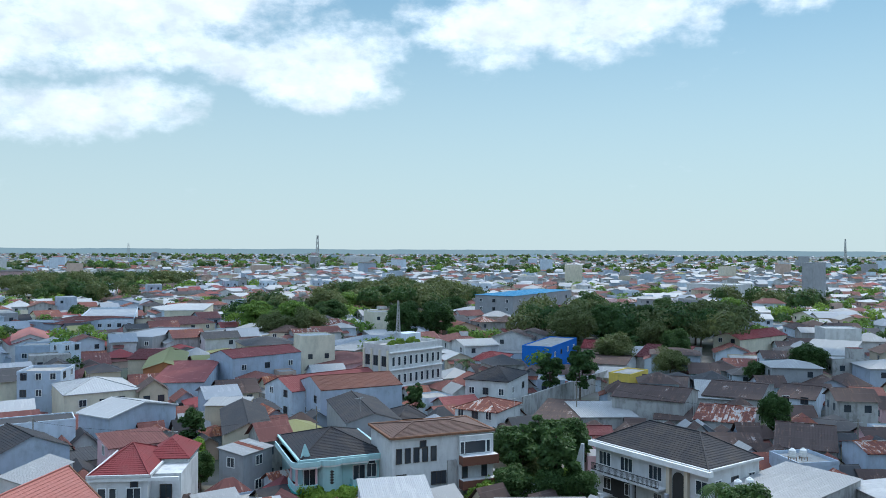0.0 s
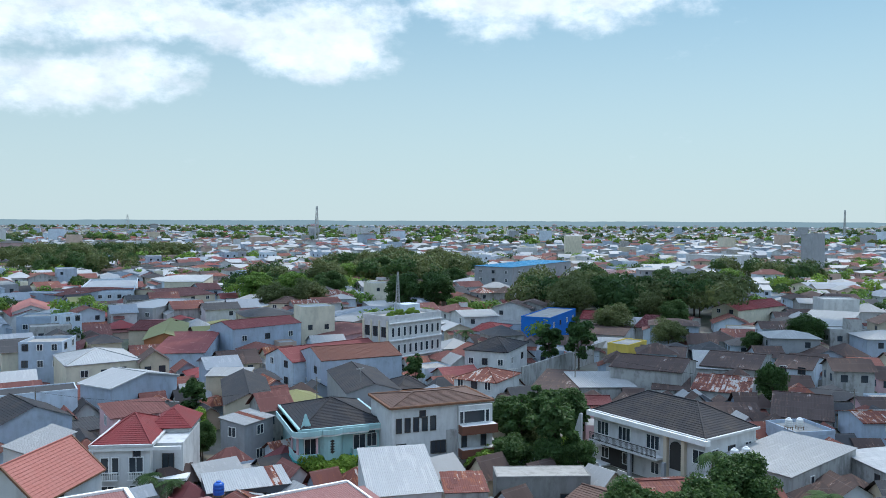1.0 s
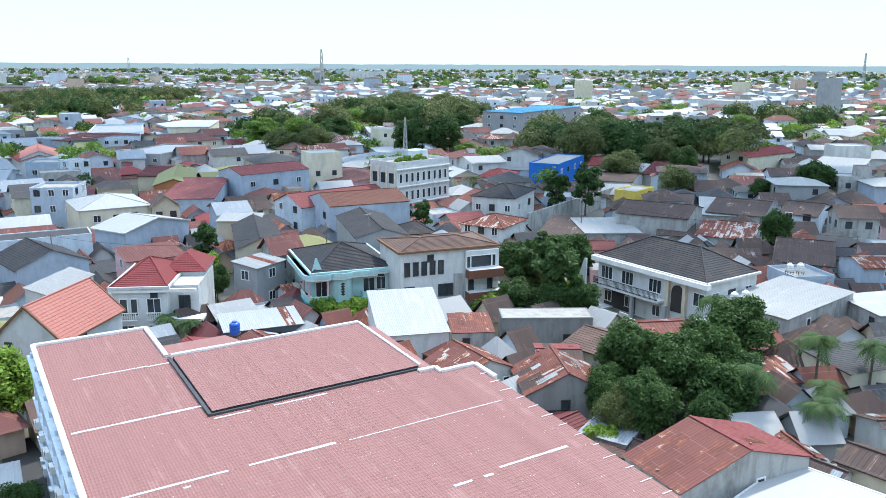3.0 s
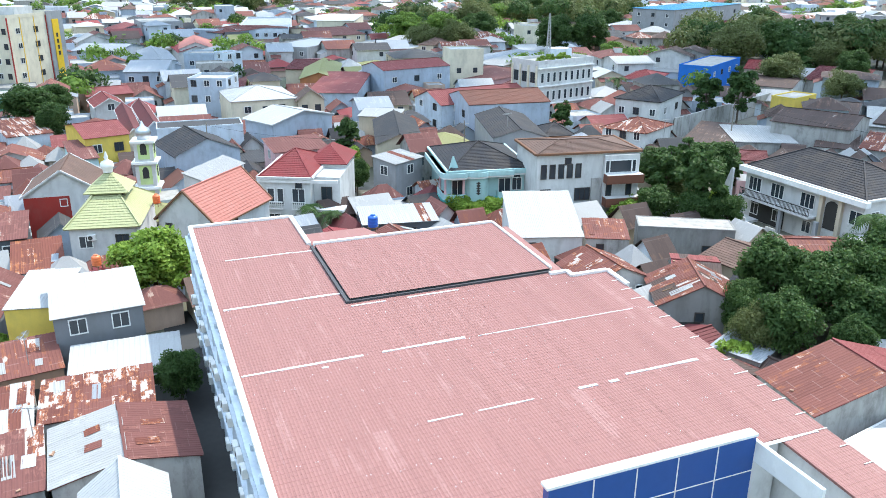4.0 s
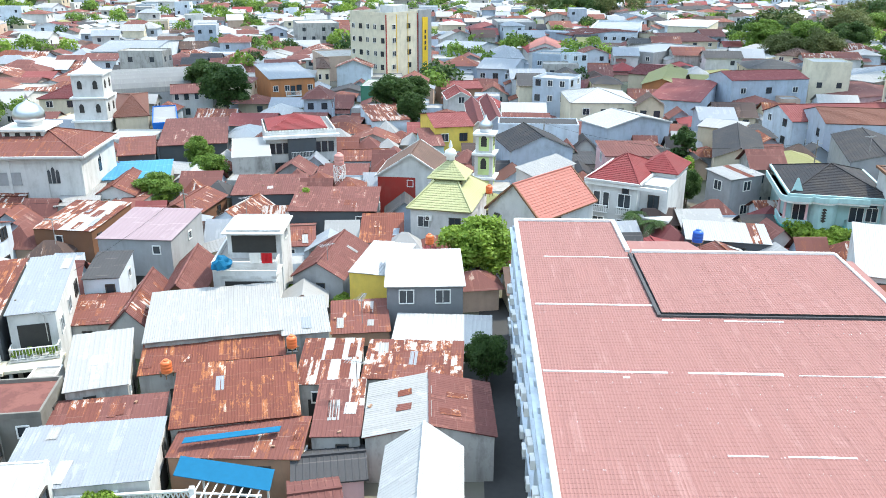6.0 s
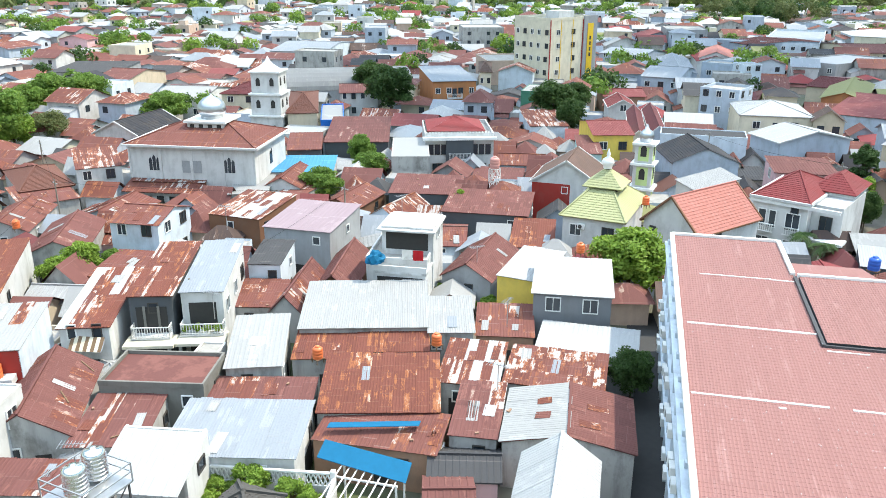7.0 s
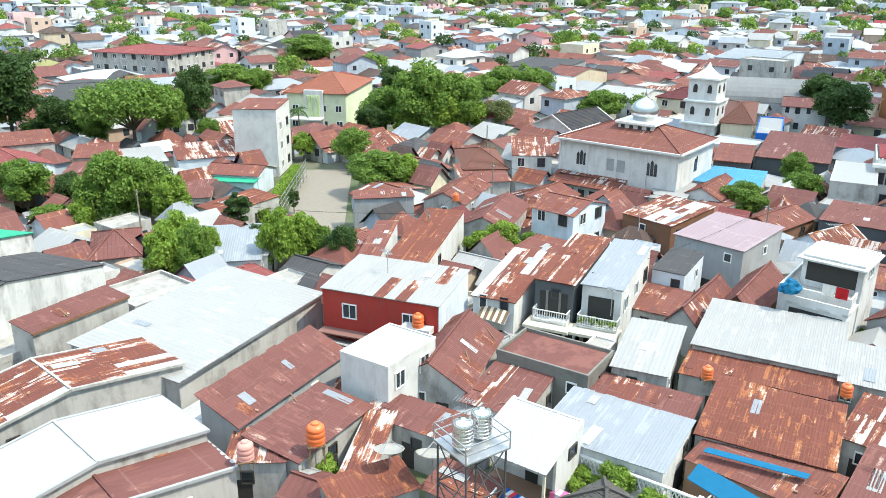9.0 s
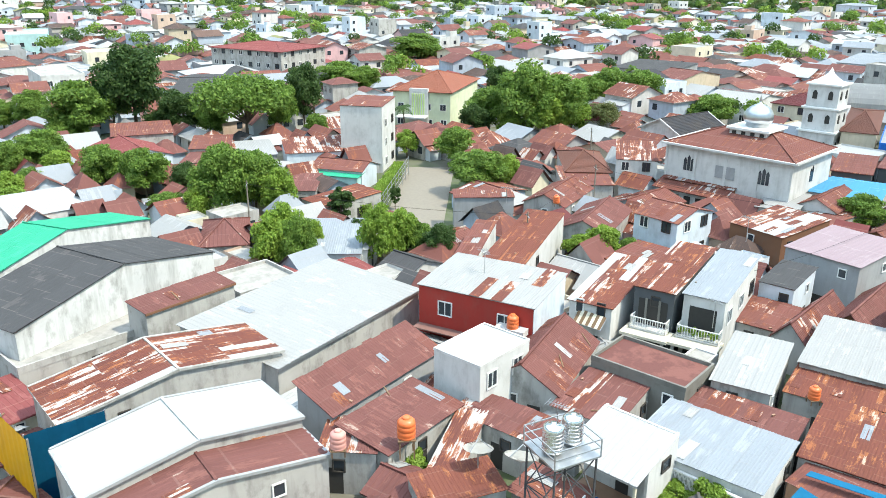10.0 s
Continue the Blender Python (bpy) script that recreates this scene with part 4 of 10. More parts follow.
def air_conditioner(m):
    body, grille = ac_unit()
    ob = thing("air_conditioner", m, "white outdoor air conditioner on a wall bracket", "air conditioner", "air conditioners")
    put("casing", body, ob, Matrix())
    put("fan_grille", grille, ob, Matrix())
    bm = bmesh.new()
    bar(bm, (-0.3, -0.3, -0.03), (-0.3, 0.05, -0.03), 0.025)
    bar(bm, (0.3, -0.3, -0.03), (0.3, 0.05, -0.03), 0.025)
    put("bracket", stored("acbr", lambda: mesh_of("bracket", bm, M["steel"])), ob, Matrix())
    return ob


for k in range(22):
    s = 2.0 + k * 1.95 + rnd.uniform(-0.3, 0.3)
    for z in ((2.6, 5.6) if k % 3 else (4.9,)):
        air_conditioner(hall_pose(-0.29, s, z + rnd.uniform(-0.2, 0.2)) @ pose(0, 0, 0, 0, 0, -90))
for k in range(17):
    for z in (1.4, 4.6, 7.9):
        if z < 4 and k % 2:
            continue
        ob = put("window", window_mesh(1.2, 1.3, 2, "frame"), hall, pose(0.14, -(2.0 + k * 2.8), z, 0, 0, -90))
        put("pane", pane_mesh(1.2, 1.3), ob, Matrix())

# the lane along the hall
bm = bmesh.new()
box(bm, -3.0, 0.1, -60, 8, -0.1, 0.05)
ob = new("road", mesh_of("road", bm, M["asphalt"]))
ob.matrix_basis = hall_pose(0, 0)
tagged(ob, "narrow dark asphalt lane beside the hall", "road", kind="structure")
# open yards and lane ends left free of houses
claim(-31.8, 102.8, 5, 5)
claim(-32.6, 107.8, 5, 5)
claim(-32.9, 111.8, 5, 5)
claim(-33.1, 115.3, 5, 5)
claim(-34.2, 120.9, 5, 5)
claim(-15.9, 99.5, 5, 5)
claim(-12.9, 98.4, 5, 5)
claim(-10.0, 98.5, 5, 5)
claim(19.5, 160.9, 6, 6)
claim(24.7, 167.8, 6, 6)
claim(30.8, 175.4, 6, 6)
claim(37.3, 183.4, 6, 6)
claim(-171.0, 16.5, 16, 14)
claim(19.9, 102.8, 9, 9)
claim(24.2, 98.5, 9, 9)
claim(28.5, 98.8, 8, 8)
claim(10.9, 109.9, 8, 8)
claim(16.0, 113.1, 9, 9)
claim(20.4, 126.2, 7, 7)
claim(7.6, 108.3, 6, 6)
claim(-16.8, 106.5, 4, 4)
claim(-13.7, 106.7, 4, 4)
claim(-14.6, 113.8, 4, 4)
claim(-14.5, 120.2, 4, 4)


# ---- houses and trees, block by block ----
house(-70.99, -23.00, 143.8, 21.17, 8.61, 6.0, roof="gable", axis="y", rise=2.2, cover="darkgrey", wall="weathered", over=0.15, label="white rendered warehouse with dark grey sheet gable roof", category="warehouse", name="warehouse", rows=3, wide=2.0)
house(-78.87, -29.33, 151.5, 22.63, 5.40, 6.4, roof="gable", axis="y", rise=2.2, cover="green", wall="weathered", over=0.15, label="white warehouse with bright green sheet gable roof", category="warehouse", name="warehouse", rows=2, wide=1.5)
house(-65.38, -3.76, 140.1, 18.46, 10.75, 4.4, roof="shed", axis="x", rise=0.8, cover="silver", wall="concrete", over=0.2, label="long shed with wide white sheet roof", name="shed", category="shed", rows=2, trim="steel", wide=2.2)
house(-43.96, -10.45, 121.8, 13.30, 5.81, 6.0, roof="gable", axis="y", rise=1.0, cover="white", wall="concrete", over=0.1, label="shop building with smooth white roof and grey fascia", category="shop", name="shop_building", wide=5, trim="grey")
house(-40.43, -8.67, 118.9, 13.70, 4.29, 5.2, roof="gable", axis="y", rise=1.0, cover="brown", wall="concrete", over=0.1, label="bare cement building with brown sheet roof", rows=1, trim="grey", wide=2.0)
house(-54.59, -13.80, 123.6, 16.19, 6.17, 5.0, roof="gable", axis="y", rise=1.2, cover="patchy", wall="concrete", over=0.15, label="stained cement house with rust-streaked sheet roof", rows=2, trim="concrete", mix=(("orange_rust", 0.35), ("white", 0.08)), wide=0.8)
house(-66.42, -14.37, 133.9, 8.72, 2.80, 6.0, roof="shed", rise=0.3, cover="brown", wall="concrete", over=0.1, label="tall narrow cement stair house with brown roof", trim="brown", win="R:2x1+1")
house(-53.88, 1.51, 137.2, 12.30, 3.32, 4.0, roof="shed", rise=1.5, cover="brown", wall="grey", over=0.2, label="low house with dark brown sheet roof", rows=2, mix=(("rust", 0.12), ))
house(-48.54, 3.26, 135.1, 7.79, 4.43, 3.4, roof="shed", rise=0.5, cover="brown", wall="concrete", over=0.2, label="low lean-to with plain brown sheet roof", rows=2, mix=(("rust", 0.1), ))
house(-46.65, -0.19, 78.0, 3.80, 3.48, 3.3, roof="shed", rise=0.3, cover="brown", wall="concrete", over=0.1, label="low lean-to with brown sheet roof", mix=(("patchy", 0.3), ))
house(-45.16, 6.63, 66.2, 2.00, 8.48, 3.0, roof="shed", rise=0.3, cover="patchy", wall="concrete", over=0.1, label="low hut with patched rusty roof", mix=(("silver", 0.2), ))
house(-48.06, 10.41, 44.3, 6.83, 2.99, 3.2, roof="shed", rise=0.3, cover="brown", wall="concrete", over=0.1, label="low hut with brown patched roof", mix=(("patchy", 0.25), ))
house(-40.79, 6.06, 105.2, 5.24, 2.88, 3.2, roof="shed", rise=0.4, cover="orange_rust", wall="concrete", over=0.1, label="low hut with ochre rusty corrugated roof")
house(-53.56, 8.77, 40.4, 3.18, 2.00, 3.6, roof="shed", rise=0.3, cover="patchy", wall="concrete", over=0.1, label="low hut with patched roof beside a mossy wall")
house(-53.41, 9.68, 41.6, 4.39, 5.91, 6.2, roof="flat", cover="white", wall="white", parapet=0.15, win="R:2x2+1 F:1x1", label="small white two-storey house with flat white roof")
red_house = house(-64.74, 12.53, 54.3, 10.82, 7.19, 6.6, roof="shed", rise=0.6, cover="silver", wall="red", over=0.12, rows=2, mix=(("patchy", 0.12), ), win="F:2x2+1", label="oxide red two-storey house with pale zinc roof")
house(-79.40, 18.45, 60.8, 4.34, 18.40, 5.0, roof="shed", rise=0.9, cover="orange_rust", wall="white", over=0.1, rows=2, wide=0.8, label="white walled house with streaked rusty roof")
house(-80.14, 13.30, 68.5, 2.23, 13.85, 4.6, roof="shed", rise=0.7, cover="rust", wall="white", over=0.1, rows=2, label="low house with dark rusty roof")
house(-100.22, 17.77, 85.4, 7.71, 3.13, 4.6, roof="shed", rise=0.2, cover="rust", wall="grey", over=0.1, win="F:1x2", label="grey cement block house with thin rusty roof")
house(-66.57, 24.19, 51.0, 3.88, 10.93, 5.2, roof="shed", rise=0.9, cover="patchy", wall="white", over=0.2, rows=2, wide=0.8, mix=(("orange_rust", 0.3), ("white", 0.1)), win="F:2x2", label="white house with patched rusty roof and striped awning")
slate_house = house(-65.99, 29.93, 49.6, 3.56, 11.72, 6.6, roof="shed", rise=0.7, cover="orange_rust", wall="dark", over=0.15, rows=2, wide=0.8, mix=(("patchy", 0.3), ), balcony="F:1:0:3.2", label="dark slate two-storey house with rusty roof and white balcony")
zinc_house = house(-63.46, 33.21, 49.8, 3.48, 11.19, 6.7, roof="shed", rise=0.7, cover="bluezinc", wall="white", over=0.15, balcony="F:1:0:3.6", win="R:2x3+1", label="white two-storey house with bluish zinc roof and plant balcony")
house(-53.03, 22.89, 42.2, 7.75, 4.95, 4.1, roof="flat", cover="brown", wall="mossy", parapet=0.35, label="low house with mossy cement parapet round brown roof")
house(-52.32, 30.70, 51.9, 4.18, 8.35, 4.0, roof="shed", rise=0.5, cover="silver", wall="concrete", over=0.15, wide=1.6, label="low cement house with pale zinc roof")
house(-42.24, 22.85, 43.6, 8.48, 6.21, 3.9, roof="shed", rise=0.3, cover="bluezinc", wall="white", over=0.15, wide=0.8, label="low house with broad bluish zinc roof")
house(-62.6, 37.2, 44.0, 4.6, 5.4, 3.1, roof="shed", rise=0.5, cover="rust", wall="concrete", over=0.15, rows=2, mix=(("patchy", 0.3), ), label="low cement hut with rusty patched roof")
claim(-41.3, 16.35, 5.4, 5.2, 40)
claim(-36.8, 19.3, 9.0, 8.0, 40)
claim(-33.2, 25.4, 4.6, 5.0, 31)
house(-56.20, 15.13, 56.5, 6.08, 10.13, 3.3, roof="gable", axis="y", rise=1.9, cover="brown", wall="concrete", over=0.1, rows=2, mix=(("patchy", 0.15), ), label="low house with steep brown gable roof")
house(-50.05, 18.01, 47.5, 4.90, 6.10, 3.1, roof="shed", rise=0.4, cover="brown", wall="concrete", over=0.1, mix=(("patchy", 0.2), ), label="low hut with brown sheet roof")
house(-46.62, 27.33, 45.4, 7.57, 3.53, 3.0, roof="shed", rise=0.3, cover="brown", wall="concrete", over=0.1, mix=(("patchy", 0.35), ), label="low hut with brown and bare sheet roof")
house(-40.58, 33.65, 46.4, 8.46, 7.50, 3.6, roof="shed", rise=0.7, cover="orange_rust", wall="concrete", over=0.1, rows=3, wide=0.9, label="low house with flaking orange rusty roof")
house(-36.62, 30.39, 32.8, 8.38, 4.24, 3.1, roof="shed", rise=0.4, cover="rust", wall="brick" , over=0.1, rows=1, label="low house with rusty roof and blue sheet patch")
house(-33.45, 36.55, 36.1, 3.17, 6.52, 3.3, roof="shed", rise=0.5, cover="brown", wall="concrete", over=0.1, rows=2, mix=(("patchy", 0.2), ), label="low house with dark brown patched roof")
house(-28.09, 39.87, 35.3, 8.48, 6.83, 3.6, roof="gable", axis="y", rise=0.9, cover="brown", cover2="silver", wall="concrete", over=0.15, rows=2, label="cement house with one brown and one pale roof slope")
house(-33.18, 45.02, 31.5, 7.39, 5.32, 3.4, roof="shed", rise=0.5, cover="patchy", wall="concrete", over=0.1, rows=3, wide=0.9, mix=(("rust", 0.3), ), label="low house with striped patchwork zinc roof")
house(-38.61, 41.44, 35.3, 4.57, 6.58, 3.3, roof="shed", rise=0.4, cover="patchy", wall="concrete", over=0.1, rows=2, wide=0.8, mix=(("white", 0.2), ), label="low hut with bleached patchwork roof")
house(-34.73, 51.27, 30.7, 8.10, 5.09, 3.2, roof="shed", rise=0.3, cover="white", wall="grey", over=0.1, wide=1.6, label="low house with white sheet roof along the lane")
house(-40.40, 56.52, 36.3, 6.76, 7.57, 5.8, roof="shed", rise=0.6, cover="white", wall="slategrey", over=0.2, wide=1.6, win="F:2x2+1", label="grey two-storey house with white sheet roof")
yellow_front = house(-46.54, 58.16, 20.2, 4.27, 7.66, 5.0, roof="shed", rise=0.5, cover="white", wall="weathered", over=0.1, win="F:1x2", label="yellow walled house with white sheet roof")
house(-53.01, 57.81, 25.3, 5.04, 9.87, 3.8, roof="gable", axis="y", rise=1.5, cover="brown", wall="grey", over=0.2, label="low grey house with brown gable roof and rusty porch")
house(-42.13, 49.18, 41.2, 4.85, 5.88, 3.3, roof="shed", rise=0.4, cover="rust", wall="brick", over=0.1, label="low brick hut with rusty red roof")
house(-56.98, 50.79, 37.3, 5.94, 8.70, 6.0, roof="flat", cover="slab", wall="white", parapet=0.5, win="F:1x3", label="white cement house with open roof terrace")
roof_room = house(-56.54, 51.51, 34.6, 5.09, 4.92, 8.8, roof="flat", cover="white", wall="weathered", parapet=0.1, z=0, win="R:3x1+2", label="white cement rooftop room with washing line")
house(-51.54, 41.26, 47.6, 10.71, 8.85, 4.2, roof="shed", rise=0.6, cover="silver", wall="concrete", over=0.15, rows=2, wide=0.8, label="long low house with pale ribbed zinc roof")
house(-44.96, 45.24, 46.5, 3.66, 6.21, 4.1, roof="shed", rise=0.5, cover="silver", wall="concrete", over=0.15, wide=0.8, label="low house with pale ribbed zinc roof and open porch")
house(-49.23, 35.05, 47.2, 4.84, 4.96, 3.4, roof="shed", rise=0.4, cover="orange_rust", wall="concrete", over=0.1, wide=0.8, label="low hut with streaked rusty roof")
house(-45.85, 39.46, 46.9, 5.79, 4.06, 3.5, roof="shed", rise=0.4, cover="orange_rust", wall="dark", over=0.1, wide=0.8, label="low hut with orange streaked zinc roof")
house(-71.72, 50.23, 30.2, 7.66, 8.97, 6.0, roof="shed", rise=0.5, cover="pinkish", wall="grey", over=0.15, wide=2, label="grey cement house with faded pink sheet roof")
house(-60.78, 40.51, 39.8, 2.81, 9.75, 3.2, roof="gable", axis="y", rise=1.5, cover="brown", wall="concrete", over=0.2, mix=(("patchy", 0.3), ), label="low hut with brown gable roof")
house(-61.68, 46.64, 39.8, 3.71, 10.81, 3.3, roof="gable", axis="y", rise=1.7, cover="brown", wall="brown", over=0.2, label="old wooden house with steep brown roof")
house(-67.25, 41.78, 42.9, 3.17, 6.39, 5.0, roof="shed", rise=0.3, cover="darkgrey", wall="paleblue", over=0.1, label="pale blue house with black sheet roof")
house(-65.91, 73.10, 34.1, 10.58, 7.59, 4.0, roof="shed", rise=0.9, cover="brown", wall="dark", over=0.15, rows=2, label="long dark wooden house with brown sheet roof")
house(-78.60, 74.32, 39.4, 9.44, 8.09, 3.8, roof="shed", rise=0.6, cover="brown", wall="dark", over=0.1, rows=2, label="long low house with brown sheet roof")
house(-55.67, 69.49, 36.9, 4.81, 9.50, 3.4, roof="shed", rise=0.4, cover="orange_rust", wall="concrete", over=0.1, label="low hut with rusty striped roof")
house(-95.81, 63.62, 38.7, 5.19, 9.49, 3.6, roof="gable", axis="y", rise=1.3, cover="rust", wall="white", over=0.2, label="low house with rusty gable roof")
house(-93.03, 84.33, 47.7, 5.72, 13.86, 5.5, roof="flat", cover="silver", wall="concrete", parapet=0.1, label="cement block house with pale flat roof")
balcony_house = house(-93.60, 95.32, 49.2, 11.04, 11.80, 6.6, roof="flat", cover="slab", wall="white", parapet=0.7, win="", balcony="F:1:0:3.5", label="white two-storey house with dark balcony bay and red hip roof")
gable_house = house(-63.51, 86.96, 27.3, 8.92, 8.61, 6.0, roof="gable", axis="y", rise=2.9, cover="browntile", wall="red", over=0.3, trim="white", win="", label="dark red house with white gable end and brown roof")
house(-77.86, 115.60, 46.9, 6.55, 12.62, 6.6, roof="gable", axis="x", rise=1.2, cover="redsheet", wall="yellow", over=0.2, win="F:2x2", label="bright yellow two-storey house with red sheet roof")
house(-142.94, 141.74, 55.1, 10.20, 22.90, 7.0, roof="shed", rise=0.8, cover="bluezinc", wall="orange", over=0.3, win="F:2x4+1", balcony="F:1:0:3.5", label="orange two-storey house with pale blue sheet roof")
house(-147.61, 160.94, 43.1, 2.94, 21.05, 7.0, roof="hip", rise=1.4, cover="browntile", wall="cream", over=0.3, win="F:2x2", label="cream house with rounded bay and dark roof")
house(-161.13, 182.67, 53.3, 12.01, 18.55, 6.5, roof="flat", cover="slab", wall="peach", parapet=0.4, win="R:2x2", label="pale pink two-storey block")
hotel = house(-142.73, 184.08, -6.1, 13.72, 17.94, 18.6, roof="flat", cover="silver", wall="cream", parapet=0.8, storey=3.5, win="F:5x5 R:5x3", label="cream five-storey hotel with grey and yellow corner bay", name="hotel", category="hotel")
house(-75.46, 107.41, 40.5, 3.37, 11.26, 5.0, roof="shed", rise=0.6, cover="brown", wall="aqua", over=0.2, win="F:1x2", label="turquoise house with brown roof")
house(-64.01, 123.54, 29.7, 13.60, 5.69, 6.5, roof="flat", cover="darkgrey", wall="paleblue", parapet=0.2, label="pale blue house with black flat roof")
house(-57.44, 109.40, 44.4, 9.38, 10.51, 6.3, roof="gable", axis="y", rise=2.0, cover="blacktile", wall="bluegrey", over=0.3, label="blue-grey house with black tile gable roof")
house(-47.40, 94.42, 84.5, 9.76, 2.89, 6.6, roof="shed", rise=0.9, cover="silver", wall="white", over=0.15, rows=2, wide=0.9, win="R:2x1", label="long white house with tilted pale zinc roof")
house(-66.67, 154.26, 33.6, 12.89, 14.95, 6.6, roof="hip", rise=1.8, cover="white", wall="cream", over=0.2, win="F:2x2", balcony="F:1:0:3", label="cream house with white sheet hip roof and brown balcony")
house(-79.02, 160.65, 7.8, 8.07, 8.65, 8.5, roof="flat", cover="slab", wall="bluegrey", parapet=0.6, win="F:3x3+1 R:3x2+1", label="blue-grey three-storey house with roof terrace")
house(-53.03, 136.01, 59.4, 13.30, 7.85, 6.0, roof="gable", axis="y", rise=1.5, cover="white", wall="bluegrey", over=0.3, trim="white", label="blue-grey house with white sheet gable roof")
house(-150.97, 236.89, 5.9, 15.19, 17.60, 5.2, roof="gable", axis="x", rise=1.4, cover="bluezinc", wall="bluegrey", over=0.2, win="F:2x3", label="blue-grey warehouse with pale roof")
house(-119.81, 210.33, 33.5, 8.85, 38.25, 6.0, roof="gable", axis="y", rise=1.4, cover="bluezinc", wall="bluegrey", over=0.2, label="blue-grey house with gable zinc roof")
house(-41.49, 81.96, -8.5, 7.38, 10.83, 6.0, roof="gable", axis="y", rise=3.3, cover="orangetile", wall="white", over=0.3, trim="brown", label="white house with orange-red tile gable roof")
red_villa = house(-37.27, 97.10, 5.9, 6.28, 11.40, 7.2, roof="hip", rise=2.4, cover="redtile", wall="white", over=0.3, trim="white", win="", label="white villa with red tile hip roof and balcony")
aqua_villa = house(-15.01, 108.43, 21.5, 10.52, 13.92, 6.8, roof="hip", rise=2.3, cover="blacktile", wall="aqua", over=0.5, trim="aqua", win="", label="turquoise villa with black tile hip roof")
white_three = house(-1.52, 105.51, 22.3, 13.58, 8.62, 9.8, roof="hip", rise=0.8, cover="browntile", wall="white", over=0.25, trim="brown", win="", balcony="", label="white three-storey house with brown balconies")
house(-4.76, 87.81, 13.9, 7.65, 8.80, 4.3, roof="shed", rise=2.6, cover="white", wall="white", over=0.15, wide=0.8, label="white house with steep ribbed white sheet roof")
house(11.45, 91.65, 2.5, 10.66, 3.87, 4.2, roof="flat", cover="slab", wall="rawcement", parapet=0.1, win="F:1x2", label="unfinished bare cement house with flat slab")
house(10.60, 72.69, 6.6, 7.81, 7.07, 3.6, roof="gable", axis="y", rise=2.0, cover="rust", wall="rawcement", over=0.15, rows=2, mix=(("patchy", 0.3), ("umber", 0.35)), label="cement house with rust-streaked gable roof")
house(2.25, 76.79, 31.4, 6.66, 6.51, 3.5, roof="gable", axis="y", rise=1.5, cover="rust", wall="concrete", over=0.15, rows=2, mix=(("patchy", 0.2), ), label="low house with rusty gable roof")
house(2.48, 88.30, 6.0, 4.69, 5.24, 3.8, roof="shed", rise=0.6, cover="rust", wall="concrete", over=0.1, label="low house with dark rusty roof")
house(20.56, 56.50, 26.1, 12.66, 6.14, 4.0, roof="gable", axis="y", rise=1.9, cover="redsheet", cover2="rust", wall="concrete", over=0.15, rows=2, mix=(("white", 0.06), ), label="cement house with rusty red sheet gable roof")
house(23.95, 50.37, -46.6, 7.24, 13.78, 3.0, roof="flat", cover="white", wall="white", parapet=0.1, label="low house with plain white slab roof")
black_villa = house(30.50, 105.82, -54.9, 18.25, 10.17, 7.0, roof="hip", rise=3.0, cover="blacktile", wall="white", over=0.3, trim="white", win="R:2x3", label="large white villa with black tile hip roof and dark balcony railing")
house(41.85, 96.67, -54.4, 9.64, 14.06, 4.6, roof="shed", rise=1.0, cover="silver", wall="concrete", over=0.15, rows=2, wide=0.9, label="cement house with streaked pale zinc roof")
office = house(-8.80, 178.69, 46.3, 16.03, 8.47, 12.0, roof="flat", cover="slab", wall="white", parapet=0.7, storey=3.7, win="", label="white three-storey office block with roof plants")
house(11.46, 167.27, -22.6, 8.93, 14.10, 7.0, roof="hip", rise=2.0, cover="blacktile", wall="white", over=0.3, win="F:2x3 R:2x2", label="cream-white villa with black tile hip roof")
house(8.09, 142.12, -29.3, 7.96, 9.92, 5.6, roof="hip", rise=1.5, cover="patchy", wall="white", over=0.3, win="F:2x3", label="white house with rusty hip roof")
house(-18.04, 157.83, 26.1, 16.23, 13.43, 7.0, roof="gable", axis="x", rise=1.6, cover="clay", wall="bluegrey", over=0.1, win="L:2x2", label="blue-grey two-storey house with old clay tile roof")
house(-13.41, 134.55, 16.7, 8.67, 20.19, 6.3, roof="gable", axis="y", rise=1.3, cover="blacktile", wall="grey", over=0.15, label="grey house with weathered black tile roof")
house(-30.96, 126.58, 16.5, 6.89, 20.04, 6.2, roof="gable", axis="y", rise=1.5, cover="blacktile", wall="beige", over=0.3, label="beige house with black tile gable roof")
house(-26.48, 108.74, 61.9, 5.77, 4.20, 6.0, roof="shed", rise=0.5, cover="silver", wall="grey", over=0.2, mix=(("orange_rust", 0.15), ), win="L:2x1 F:2x1", label="narrow grey house with tilted zinc roof")
house(-37.17, 140.42, 2.4, 7.03, 5.71, 6.2, roof="shed", rise=0.4, cover="silver", wall="beige", over=0.2, label="beige house with thin pale roof")
house(-46.30, 199.82, 43.6, 19.04, 11.14, 7.2, roof="gable", axis="x", rise=1.4, cover="redsheet", wall="bluegrey", over=0.1, win="F:2x3", label="blue-grey two-storey house with red sheet roof")
house(-69.46, 203.02, 15.8, 8.94, 30.32, 5.0, roof="gable", axis="y", rise=1.4, cover="olive", wall="orange", over=0.4, label="orange house with olive green tile roof")
house(30.69, 228.97, -24.6, 8.30, 25.40, 6.8, roof="flat", cover="slab", wall="blue", parapet=0.3, win="R:2x4", label="bright blue two-storey block")
house(36.79, 358.05, -35.6, 18.61, 53.14, 14.0, roof="shed", rise=0.6, cover="blue", wall="grey", over=0.3, storey=3.4, win="F:4x3 R:4x5", wide=2, near=False, label="grey four-storey block with light blue roof", name="office_block", category="office")
